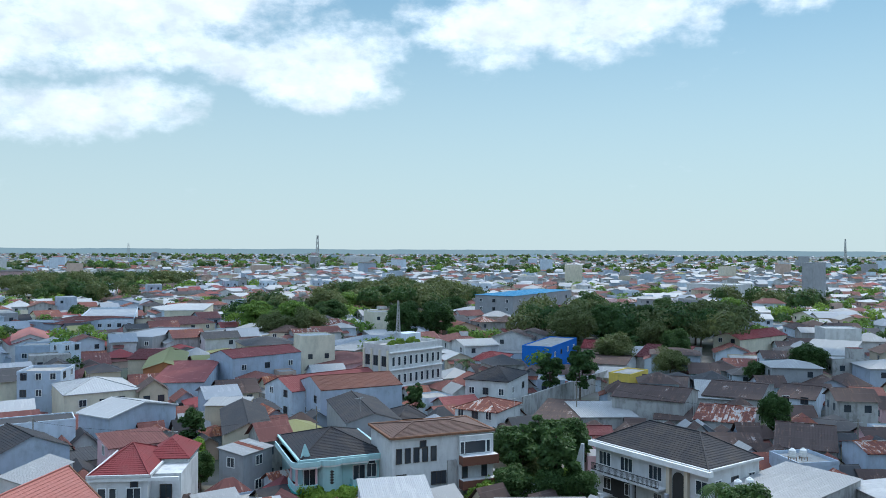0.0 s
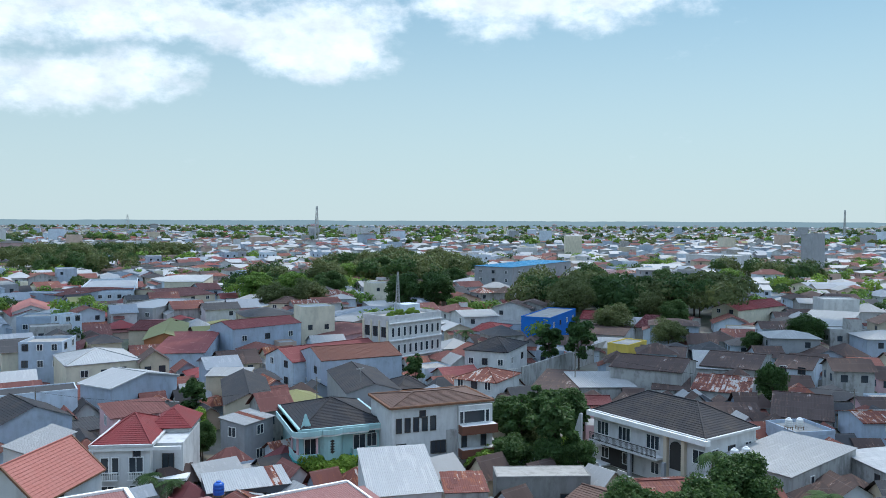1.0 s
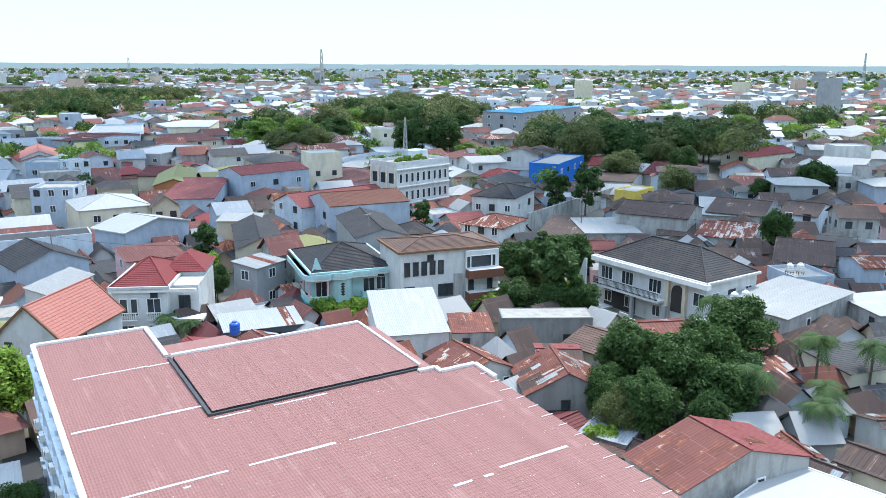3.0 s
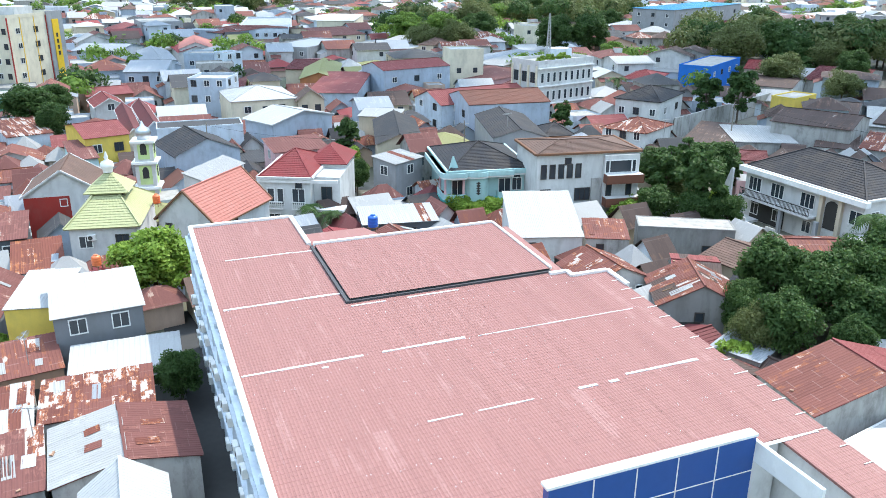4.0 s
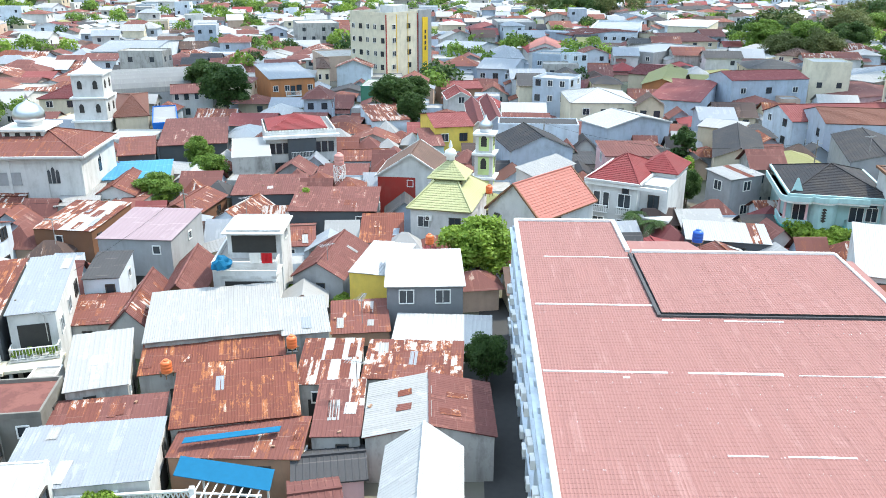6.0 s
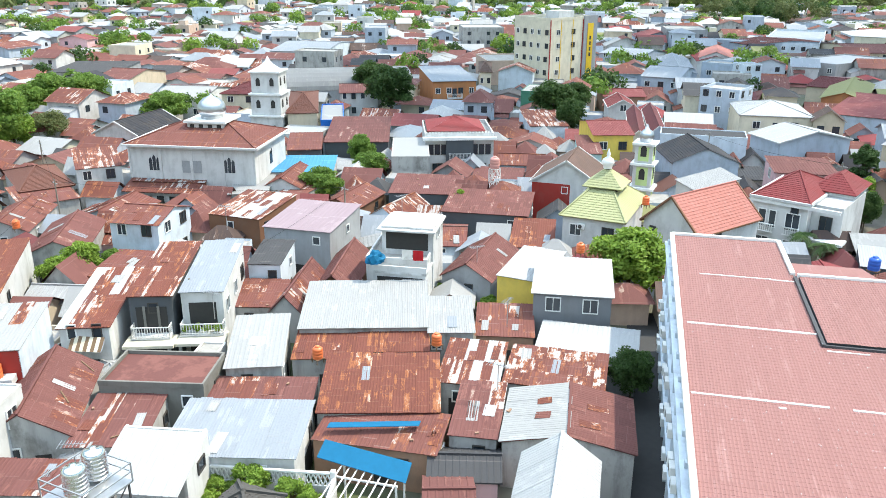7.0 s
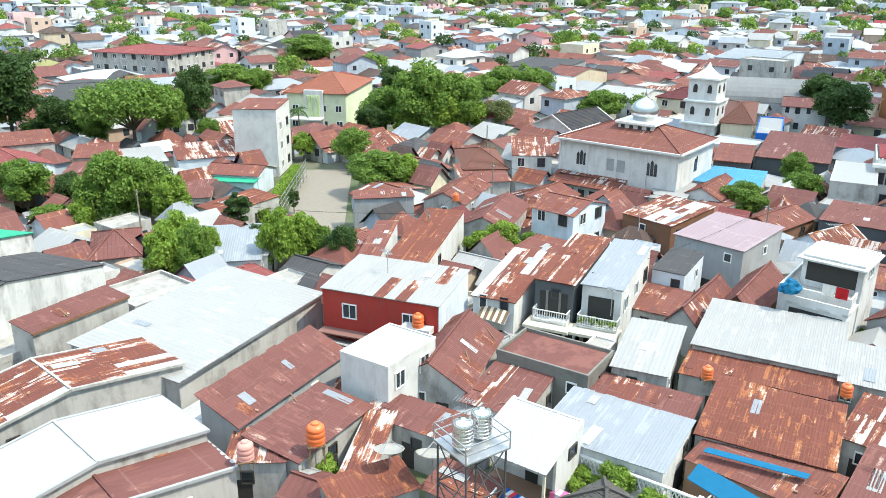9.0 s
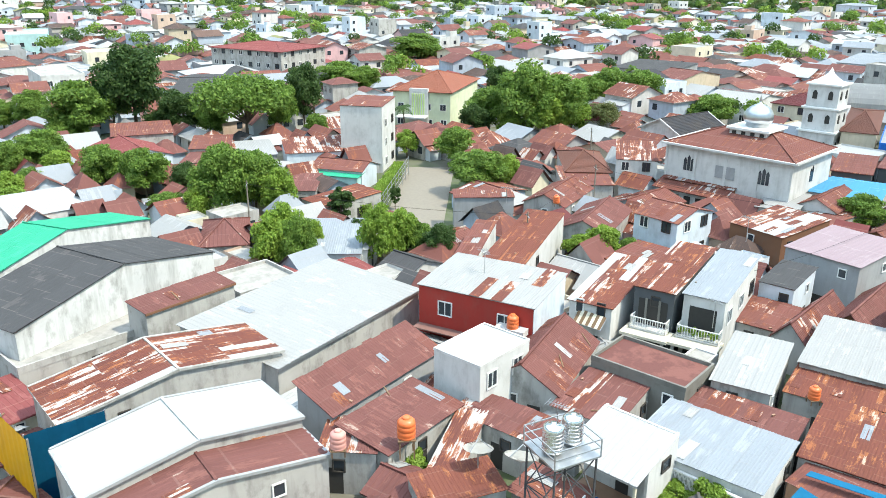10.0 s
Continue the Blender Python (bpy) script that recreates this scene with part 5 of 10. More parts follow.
house(173.88, 503.83, -41.4, 31.51, 28.93, 12.0, roof="flat", cover="white", wall="white", parapet=0.6, win="F:3x8 R:3x3", label="white three-storey office building", name="office_block", category="office")
house(213.27, 462.33, -35.5, 5.99, 35.63, 26.0, roof="flat", cover="slab", wall="grey", parapet=0.6, label="dark grey tower block", name="tower_block", category="building")
house(104.42, 216.75, -32.1, 12.10, 31.58, 6.8, roof="shed", rise=0.8, cover="silver", wall="white", over=0.3, win="F:2x3", balcony="F:1:0:6", label="white two-storey house with pale roof and long balcony")
house(-168.40, 1627.43, -30.1, 57.36, 64.80, 18.0, roof="flat", cover="white", wall="white", parapet=0.6, win="F:5x6 R:5x4", label="white office building far off among trees", name="office_block", category="office")
house(100.22, 261.95, -51.6, 9.27, 27.77, 5.5, roof="gable", axis="y", rise=1.8, cover="redtile", wall="cream", over=0.3, win="F:2x2", label="cream house with red tile roof")
big_mosque = house(-106.64, 57.12, 37.9, 18.27, 13.24, 9.0, roof="hip", rise=2.6, cover="rust", wall="white", over=0.6, trim="white", label="white mosque with rusty hip roof and silver dome", name="mosque", category="mosque")
lime_villa = house(-178.06, 20.73, 66.7, 12.47, 23.03, 8.0, roof="hip", rise=3.0, cover="orangeclay", wall="palelime", over=0.5, win="F:2x4", label="lime and white villa with clay tile hip roof")
house(-136.41, 4.14, 72.5, 7.06, 9.02, 11.0, roof="shed", rise=0.3, cover="rust", wall="white", over=0.1, win="R:3x2", label="tall narrow white block with rusty roof")
house(-254.77, -21.89, 54.0, 26.66, 20.79, 9.0, roof="hip", rise=1.6, cover="redsheet", wall="concrete", over=0.6, win="F:3x8 R:3x6", label="unfinished cement building under a red sheet roof")
house(-203.91, -32.66, 90.8, 12.20, 35.89, 5.0, roof="gable", axis="x", rise=1.5, cover="darkgrey", wall="bluegrey", over=0.3, near=False, label="hall with old grey sheet roof")
house(-135.78, -4.19, 98.1, 11.87, 9.87, 3.8, roof="shed", rise=0.6, cover="patchy", wall="paleblue", over=0.2, label="pale blue house with rust-spotted roof")
house(-146.23, -35.49, 104.9, 9.94, 9.45, 5.0, roof="shed", rise=0.5, cover="rust", wall="concrete", over=0.2, label="cement house with rusty roof")
house(-136.16, -35.23, 119.2, 9.52, 13.47, 3.6, roof="gable", axis="y", rise=1.5, cover="redsheet", wall="paleblue", over=0.2, label="pale blue house with red sheet roof")
house(-105.63, -39.36, 123.3, 8.82, 10.39, 3.4, roof="shed", rise=0.4, cover="white", wall="white", over=0.1, label="low white house with white sheet roof")
house(-88.19, -1.71, 85.0, 7.07, 11.42, 3.4, roof="shed", rise=0.4, cover="bluezinc", wall="white", over=0.1, label="low house with pale zinc roof beside trees")
house(-91.41, -14.12, 95.6, 5.12, 9.73, 3.4, roof="hip", rise=1.6, cover="brown", wall="concrete", over=0.2, label="small house with dark brown hip roof")
house(-117.85, 44.78, 71.1, 5.93, 12.10, 5.8, roof="shed", rise=0.4, cover="patchy", wall="white", over=0.1, win="F:2x2", label="white narrow house with rust-spotted roof")
house(-86.94, 38.28, 34.9, 5.79, 7.41, 5.6, roof="gable", axis="x", rise=1.0, cover="rust", wall="paleblue", over=0.2, win="F:2x2 R:2x2", label="pale blue two-storey house with rusty roof")
house(-105.96, 50.75, 40.0, 10.37, 4.13, 4.0, roof="shed", rise=0.6, cover="patchy", wall="brown", over=0.1, label="wooden shop house with rusty lean-to roof")
house(-84.15, 50.14, 26.2, 6.91, 8.83, 4.6, roof="shed", rise=0.7, cover="patchy", wall="brown", over=0.1, rows=2, mix=(("white", 0.3), ), label="old wooden house with patched zinc roof")
house(-99.27, 68.59, 49.0, 8.76, 9.21, 4.2, roof="shed", rise=0.3, cover="blue", wall="concrete", over=0.1, wide=2, label="open shed with light blue sheet roof")
house(-96.71, 57.83, 48.8, 5.02, 10.25, 3.6, roof="shed", rise=0.3, cover="silver", wall="concrete", over=0.1, label="low house with pale zinc roof")
house(-120.54, 37.20, 80.6, 6.71, 14.03, 3.8, roof="hip", rise=1.8, cover="clay", wall="concrete", over=0.2, label="small house with clay roof")
house(-102.73, 28.66, 53.9, 5.66, 10.84, 3.6, roof="gable", axis="y", rise=1.3, cover="rust", wall="concrete", over=0.2, label="low house with brown rusty gable roof")
house(-91.58, 30.41, 56.3, 5.78, 11.43, 3.6, roof="gable", axis="y", rise=1.3, cover="brown", wall="concrete", over=0.2, label="low house with dark brown gable roof")
house(-161.93, 97.88, 41.3, 7.85, 15.78, 6.0, roof="hip", rise=1.6, cover="maroon", wall="cream", over=0.3, win="F:2x2", label="cream house with maroon tile roof")
small_mosque = house(-51.12, 76.94, 21.0, 6.76, 11.33, 6.4, roof="hip", rise=3.6, cover="palegreen", wall="white", over=0.4, trim="", win="F:2x2", label="small white mosque with pale green tile pyramid roof", name="mosque", category="mosque")
house(-22.15, 90.03, 22.9, 8.98, 5.84, 3.6, roof="shed", rise=0.4, cover="white", wall="dark", over=0.1, mix=(("patchy", 0.25), ), label="low open house with white and rusty sheet roof")
house(-109.34, 189.36, 19.0, 9.42, 20.29, 6.6, roof="gable", axis="x", rise=1.5, cover="bluezinc", wall="bluegrey", over=0.3, win="F:2x3", label="blue-grey house with zinc gable roof")
house(-57.63, 181.96, 8.9, 10.80, 27.95, 5.0, roof="shed", rise=0.8, cover="redsheet", wall="bluegrey", over=0.2, label="blue-grey house with red lean-to roof")
house(-134.71, 326.02, 19.5, 19.55, 68.27, 6.0, roof="flat", cover="bluezinc", wall="paleblue", parapet=0.8, win="F:2x6", label="pale blue clinic building with ribbon windows")
house(-108.07, 343.78, 6.6, 15.50, 24.76, 7.5, roof="shed", rise=1.2, cover="white", wall="cream", over=0.2, win="R:2x2", label="cream three-storey house with curved white roof")
house(40.50, 152.65, -28.2, 13.06, 13.36, 6.0, roof="gable", axis="x", rise=1.4, cover="umber", wall="concrete", over=0.3, near=False, label="long low house with brown roof")
house(29.20, 148.69, 3.4, 10.15, 13.19, 3.6, roof="shed", rise=0.3, cover="silver", wall="concrete", over=0.2, near=False, label="low house with pale slab roof")
house(51.66, 145.17, -26.4, 9.41, 16.24, 3.8, roof="gable", axis="x", rise=1.4, cover="patchy", wall="concrete", over=0.3, near=False, label="low house with striped rusty roof")
house(57.40, 127.12, -24.4, 8.24, 19.35, 4.0, roof="gable", axis="x", rise=1.8, cover="umber", wall="concrete", over=0.3, near=False, label="broad low house with dark brown roof")
house(62.56, 169.29, -28.9, 10.87, 21.77, 4.0, roof="gable", axis="x", rise=1.4, cover="umber", wall="concrete", over=0.3, near=False, label="low house with dark rusty roof")
house(71.05, 158.75, -34.1, 6.74, 14.60, 5.2, roof="gable", axis="x", rise=1.4, cover="umber", wall="paleblue", over=0.3, win="F:2x2", near=False, label="pale blue house with brown roof")
house(-64.59, -21.88, 130.5, 13.73, 5.87, 3.4, roof="flat", cover="slab", wall="concrete", parapet=0.5, label="flat cement terrace behind the warehouse")
house(-74.36, -9.17, 126.8, 6.59, 6.18, 4.0, roof="flat", cover="slab", wall="concrete", parapet=0.4, label="small walled cement roof terrace")
house(-55.68, 27.94, 41.4, 2.00, 2.83, 2.9, roof="flat", cover="slab", wall="white", parapet=0.2, label="small white cement porch block")
house(-144.37, 290.90, -4.7, 11.87, 7.17, 6.5, roof="flat", cover="bluezinc", wall="bluegrey", parapet=0.2, win="R:2x1", label="blue-grey two-storey block with pale flat roof")
house(-126.33, 246.51, 27.2, 9.74, 25.40, 6.0, roof="gable", axis="y", rise=1.8, cover="orangetile", wall="white", over=0.3, win="F:2x2", label="white house with orange-red tile roof")
house(-108.40, 215.02, 12.2, 8.11, 8.89, 7.0, roof="flat", cover="slab", wall="bluegrey", parapet=0.5, win="F:2x2", label="blue-grey two-storey house with flat roof")
house(-95.58, 204.06, -36.7, 5.53, 5.08, 8.5, roof="flat", cover="slab", wall="paleblue", parapet=0.5, win="F:3x1 R:3x2", label="slim pale blue three-storey house")
house(-153.84, 392.19, 8.8, 15.13, 18.98, 7.0, roof="gable", axis="y", rise=1.4, cover="bluezinc", wall="bluegrey", over=0.2, near=False, win="R:2x2", label="tall blue-grey house with zinc roof")
house(-76.17, 215.15, 1.0, 9.52, 16.96, 4.6, roof="gable", axis="x", rise=1.5, cover="maroon", wall="beige", over=0.3, label="house with maroon tile roof")
house(13.12, 214.98, -16.3, 8.11, 14.12, 4.4, roof="hip", rise=1.6, cover="redtile", wall="paleblue", over=0.4, label="pale blue house with red tile hip roof")
house(-52.51, 270.65, -0.1, 7.74, 17.81, 6.0, roof="hip", rise=1.5, cover="browntile", wall="cream", over=0.3, win="F:2x2", label="cream house with dark brown hip roof")
house(-66.99, 285.05, -6.5, 9.68, 20.48, 5.2, roof="shed", rise=0.5, cover="silver", wall="cream", over=0.3, near=False, win="F:2x3", label="cream house with pale sheet roof")
house(44.63, 239.07, -17.1, 4.58, 17.14, 5.0, roof="gable", axis="x", rise=1.4, cover="redtile", wall="peach", over=0.3, label="peach house with red tile roof")
house(45.34, 219.39, -17.6, 11.48, 11.43, 3.6, roof="gable", axis="x", rise=1.0, cover="umber", wall="white", over=0.3, near=False, win="F:1x3", label="long low white house with brown roof")
house(49.75, 179.56, -19.4, 9.54, 21.07, 3.6, roof="gable", axis="x", rise=1.5, cover="umber", wall="concrete", over=0.3, near=False, label="broad low house with dark brown roof")
house(65.71, 231.79, -26.1, 12.99, 30.62, 4.0, roof="gable", axis="x", rise=1.8, cover="maroon", wall="concrete", over=0.4, label="long house with dark maroon roof")
house(58.23, 170.19, -16.3, 8.89, 21.42, 3.6, roof="shed", rise=0.4, cover="silver", wall="concrete", over=0.2, near=False, label="low house with pale curved roof")
house(22.10, 148.64, -17.2, 8.07, 18.49, 3.4, roof="shed", rise=0.4, cover="umber", wall="concrete", over=0.2, near=False, label="low hut with rusty roof")
house(-99.25, 125.39, 48.7, 7.22, 14.44, 4.0, roof="shed", rise=0.7, cover="patchy", wall="paleblue", over=0.2, near=False, label="pale blue house with striped patched roof")
house(-117.94, 145.64, 29.8, 4.59, 10.53, 6.0, roof="flat", cover="slab", wall="green", parapet=0.1, label="dark green sheet-walled block")
house(-79.49, 127.66, 34.8, 2.56, 26.75, 5.6, roof="gable", axis="y", rise=1.2, cover="maroon", wall="white", over=0.2, trim="white", label="narrow white house with maroon gable roof")
house(-79.46, 133.68, 35.5, 2.62, 25.22, 5.4, roof="gable", axis="y", rise=1.2, cover="maroon", wall="bluegrey", over=0.2, trim="white", label="narrow blue-grey house with maroon gable roof")
house(-113.08, 90.20, 47.6, 10.68, 18.64, 4.4, roof="shed", rise=0.9, cover="brown", wall="dark", over=0.2, near=False, label="dark wooden house with brown sheet roof")
house(-113.40, 78.59, 52.2, 5.46, 11.60, 4.0, roof="shed", rise=0.5, cover="rust", wall="dark", over=0.2, near=False, label="dark wooden house with rusty roof")
house(-147.62, 117.79, 51.9, 8.30, 12.75, 5.6, roof="gable", axis="x", rise=1.0, cover="brown", wall="white", over=0.3, near=False, win="F:2x4", label="white shop house with brown roof")
house(-141.17, 97.88, 53.7, 5.61, 28.03, 5.6, roof="hip", rise=1.8, cover="clay", wall="beige", over=0.3, label="house with old clay hip roof")
house(-132.23, 98.61, 52.7, 4.49, 18.73, 4.2, roof="flat", cover="silver", wall="blue", parapet=0.3, label="blue and white shop with flat roof")
house(-107.97, 165.59, 44.1, 9.53, 10.29, 4.0, roof="gable", axis="x", rise=1.0, cover="redsheet", wall="brick", over=0.3, near=False, label="low brick house with faded red sheet roof")
house(-96.08, 147.38, 40.1, 5.48, 10.12, 5.0, roof="gable", axis="y", rise=1.5, cover="redsheet", wall="white", over=0.3, trim="white", near=False, win="F:2x1", label="small white gabled house with red sheet roof")
house(-25.54, 235.64, -22.0, 9.21, 18.42, 4.6, roof="shed", rise=0.5, cover="silver", wall="white", over=0.3, near=False, win="F:1x3", label="low white house with pale zinc roof")
house(27.04, 278.24, 7.4, 13.64, 27.28, 4.2, roof="gable", axis="x", rise=1.6, cover="maroon", wall="concrete", over=0.3, label="broad house with dark maroon tile roof")
house(-38.66, 321.43, 19.7, 10.00, 20.00, 4.6, roof="flat", cover="silver", wall="paleblue", parapet=0.3, win="F:1x3", label="low pale blue block with flat roof")
house(-39.45, 243.62, -27.8, 7.32, 14.64, 4.2, roof="gable", axis="y", rise=1.2, cover="redsheet", wall="peach", over=0.3, near=False, label="low house with faded red sheet roof")
house(-6.33, 145.32, 18.0, 5.30, 7.67, 3.4, roof="hip", rise=1.6, cover="blacktile", wall="brown", over=0.3, label="small pavilion with steep black roof")
house(12.15, 350.88, -22.3, 11.49, 22.98, 7.0, roof="hip", rise=1.5, cover="white", wall="white", over=0.4, win="F:2x3", label="white two-storey house with white hip roof")
house(-60.36, 396.94, -27.1, 10.12, 20.24, 7.0, roof="flat", cover="slab", wall="blue", parapet=0.4, win="F:2x3", label="light blue two-storey block")
house(43.53, 188.10, -38.6, 5.25, 9.80, 4.6, roof="flat", cover="slab", wall="yellow", parapet=0.3, win="F:1x2", label="small yellow house with flat roof")
house(54.52, 95.03, -82.9, 8.54, 9.14, 4.6, roof="shed", rise=0.6, cover="white", wall="concrete", over=0.2, rows=2, wide=1.6, label="cement building with broad white sheet roof")
house(49.31, 109.84, 11.7, 5.98, 6.62, 4.6, roof="flat", cover="slab", wall="bluegrey", parapet=0.5, label="grey-blue annex with flat tank roof")
house(-24.30, 166.24, -49.3, 10.78, 21.45, 5.6, roof="gable", axis="y", rise=2.0, cover="redsheet", wall="paleblue", over=0.3, near=False, win="F:2x2 L:2x3", label="pale blue house with red and brown gable roof")
house(7.15, 210.39, 18.5, 5.49, 9.15, 3.4, roof="shed", rise=0.4, cover="brown", wall="concrete", over=0.3, near=False, label="low hut with dark brown roof")
house(45.26, 214.90, -22.8, 10.10, 16.03, 3.8, roof="gable", axis="x", rise=1.0, cover="umber", wall="white", over=0.3, near=False, win="F:1x3", label="low white house with brown roof")
house(42.21, 146.92, -16.8, 6.23, 12.46, 3.4, roof="shed", rise=0.5, cover="umber", wall="concrete", over=0.3, near=False, label="low hut with dark brown sheet roof")
house(-6.54, 207.53, -9.5, 10.01, 18.03, 3.6, roof="gable", axis="x", rise=1.0, cover="brown", wall="concrete", over=0.3, near=False, label="low hut with dark brown sheet roof")
house(-101.35, 301.52, 42.4, 17.15, 34.30, 6.0, roof="gable", axis="x", rise=1.4, cover="brown", wall="beige", over=0.3, near=False, win="F:2x3", label="beige house with brown roof")
house(-61.32, 273.13, -15.1, 11.66, 23.32, 4.6, roof="flat", cover="white", wall="cream", parapet=0.3, win="F:1x3", label="cream house with open porch and flat white roof")
house(-90.59, 253.87, -10.1, 14.72, 29.37, 6.4, roof="flat", cover="bluezinc", wall="grey", parapet=0.4, win="F:2x4", label="grey house with ribbon windows and pale roof")
house(-155.14, 426.37, -24.7, 19.35, 38.70, 6.6, roof="gable", axis="x", rise=1.5, cover="darkgrey", wall="bluegrey", over=0.3, near=False, win="R:2x2", label="tall blue-grey house with dark roof")
house(-131.70, 300.73, -26.9, 17.94, 33.71, 6.2, roof="gable", axis="x", rise=1.0, cover="brown", wall="bluegrey", over=0.3, near=False, win="R:2x2", label="blue-grey house with thin brown roof")
house(-125.67, 242.62, 34.7, 10.39, 19.39, 5.0, roof="gable", axis="y", rise=1.6, cover="redtile", wall="white", over=0.3, near=False, label="white house with bright red tile gable roof")
house(-322.51, -114.65, 107.7, 13.83, 27.66, 8.0, roof="flat", cover="slab", wall="aqua", parapet=0.4, win="F:2x4", label="pale mint green two-storey block")
house(-249.98, -98.29, 139.8, 9.88, 19.76, 5.0, roof="gable", axis="x", rise=1.6, cover="rust", wall="white", over=0.3, near=False, win="F:1x3", label="white house with brown sheet roof")
house(-217.79, -72.26, 117.4, 9.98, 19.96, 6.4, roof="flat", cover="slab", wall="white", parapet=0.5, win="F:2x3", balcony="F:1:0:3", label="white two-storey house with moulded balconies")
house(-198.76, -24.07, 103.7, 13.46, 23.44, 5.0, roof="shed", rise=1.2, cover="darkgrey", wall="paleblue", over=0.3, near=False, win="F:2x3", label="long house with weathered grey sheet roof")
house(-138.13, -22.38, 92.6, 6.32, 7.78, 4.0, roof="shed", rise=0.6, cover="rust", wall="concrete", over=0.2, rows=1, label="low cement house with rusty roof among trees")
house(-131.63, -22.01, 84.6, 6.62, 8.09, 3.2, roof="shed", rise=0.4, cover="brown", wall="concrete", over=0.2, label="low hut with dark brown roof among trees")
house(-135.62, -15.39, 102.2, 6.77, 9.53, 3.4, roof="shed", rise=0.5, cover="silver", wall="concrete", over=0.2, mix=(("patchy", 0.2), ), label="low hut with pale zinc roof")
house(-123.84, -0.22, 64.9, 8.53, 5.85, 3.2, roof="gable", axis="x", rise=0.9, cover="rust", wall="paleblue", over=0.2, label="low pale blue house with rusty roof")
house(-121.61, -1.17, 67.1, 8.03, 4.39, 2.6, roof="shed", rise=0.3, cover="green", wall="aqua", over=0.2, label="mint green lean-to beside a low house")
house(-106.25, -0.62, 35.7, 5.67, 8.98, 3.0, roof="shed", rise=0.5, cover="orange_rust", wall="concrete", over=0.1, label="low hut with flaking rusty roof")
house(-114.51, -5.97, 84.4, 4.17, 8.34, 2.9, roof="shed", rise=0.4, cover="brown", wall="concrete", over=0.1, label="low hut with dark brown roof")
house(-87.03, 1.14, 77.7, 3.33, 6.66, 3.4, roof="shed", rise=0.2, cover="white", wall="white", over=0.1, wide=1.6, label="low white house with plain white sheet roof")
house(-142.30, 62.65, 27.7, 9.11, 12.73, 4.6, roof="gable", axis="y", rise=2.2, cover="blacktile", wall="white", over=0.4, trim="white", win="F:1x4", label="white house with dark tile gables and white bargeboards")
house(-160.62, 51.07, 82.8, 5.37, 10.74, 3.8, roof="hip", rise=2.2, cover="maroon", wall="concrete", over=0.4, label="house with steep maroon hip roof among trees")
house(-174.30, 90.27, 39.2, 11.74, 16.55, 4.6, roof="gable", axis="x", rise=1.4, cover="silver", wall="white", over=0.3, near=False, win="F:1x3", label="long white house with pale zinc gable roof")
house(-112.85, 35.09, 83.2, 7.05, 8.83, 3.2, roof="shed", rise=0.6, cover="rust", wall="concrete", over=0.2, label="low hut with brown-red sheet roof")
house(-82.72, 64.28, 24.8, 5.58, 8.67, 3.2, roof="gable", axis="y", rise=1.1, cover="rust", wall="brown", over=0.2, label="low wooden hut with rusty gable roof")
house(-74.01, 65.11, 17.2, 3.87, 7.74, 3.4, roof="gable", axis="y", rise=1.2, cover="patchy", wall="paleblue", over=0.2, label="small pale blue house with rust-streaked gable roof")
house(-90.68, 60.74, 25.8, 3.88, 7.76, 3.0, roof="shed", rise=0.4, cover="rust", wall="concrete", over=0.1, label="low hut with striped rusty roof")
house(-197.01, 60.84, 60.1, 6.77, 13.54, 4.4, roof="gable", axis="x", rise=1.2, cover="silver", wall="white", over=0.3, near=False, win="F:1x3", label="white house with pale zinc roof")
house(-207.14, 90.46, 34.5, 9.26, 18.52, 5.4, roof="gable", axis="x", rise=1.6, cover="brown", wall="beige", over=0.3, near=False, win="F:2x2", label="beige house with brown sheet gable roof")
house(-231.51, 91.55, 47.4, 17.92, 20.62, 5.0, roof="shed", rise=0.6, cover="darkgrey", wall="grey", over=0.3, near=False, label="long grey building with dark flat sheet roof")
house(-241.55, 173.41, 36.8, 18.99, 37.98, 5.0, roof="gable", axis="x", rise=1.6, cover="bluezinc", wall="paleblue", over=0.3, near=False, label="pale blue warehouse with zinc roof")
house(43.36, 77.85, -75.4, 7.17, 11.44, 4.2, roof="shed", rise=0.6, cover="darkgrey", wall="cream", over=0.2, near=False, win="F:1x2", label="cream house with weathered grey sheet roof beside palms")
house(14.90, 65.30, -33.9, 4.22, 7.09, 2.5, roof="shed", rise=0.3, cover="bluezinc", wall="rawcement", over=0.1, label="low lean-to with bluish zinc roof beside trees")
house(11.47, 79.58, -3.1, 4.63, 8.40, 3.2, roof="gable", axis="x", rise=0.9, cover="redsheet", wall="rawcement", over=0.1, rows=1, mix=(("umber", 0.3), ), label="low house with dark red sheet roof")
house(-159.03, 393.06, -22.6, 17.58, 31.64, 6.0, roof="flat", cover="white", wall="bluegrey", parapet=0.3, win="F:2x2", label="blue-grey block with white flat roof")
house(-138.79, 416.51, -36.0, 14.31, 25.76, 7.0, roof="flat", cover="slab", wall="white", parapet=0.6, win="F:2x3 R:2x2", balcony="F:1:0:4", label="white house with moulded terraces")
house(-34.57, 353.59, -27.7, 11.63, 20.93, 4.5, roof="flat", cover="silver", wall="paleblue", parapet=0.2, win="F:1x3", label="low pale blue building among trees")
house(-63.08, 291.16, -35.4, 12.98, 23.36, 4.6, roof="shed", rise=0.4, cover="silver", wall="cream", over=0.4, near=False, win="F:1x3", label="cream house with open porch and pale roof")
house(-24.84, 250.50, -31.5, 15.47, 25.57, 4.4, roof="shed", rise=0.5, cover="bluezinc", wall="white", over=0.3, near=False, win="F:1x4", label="long white house with pale zinc roof")
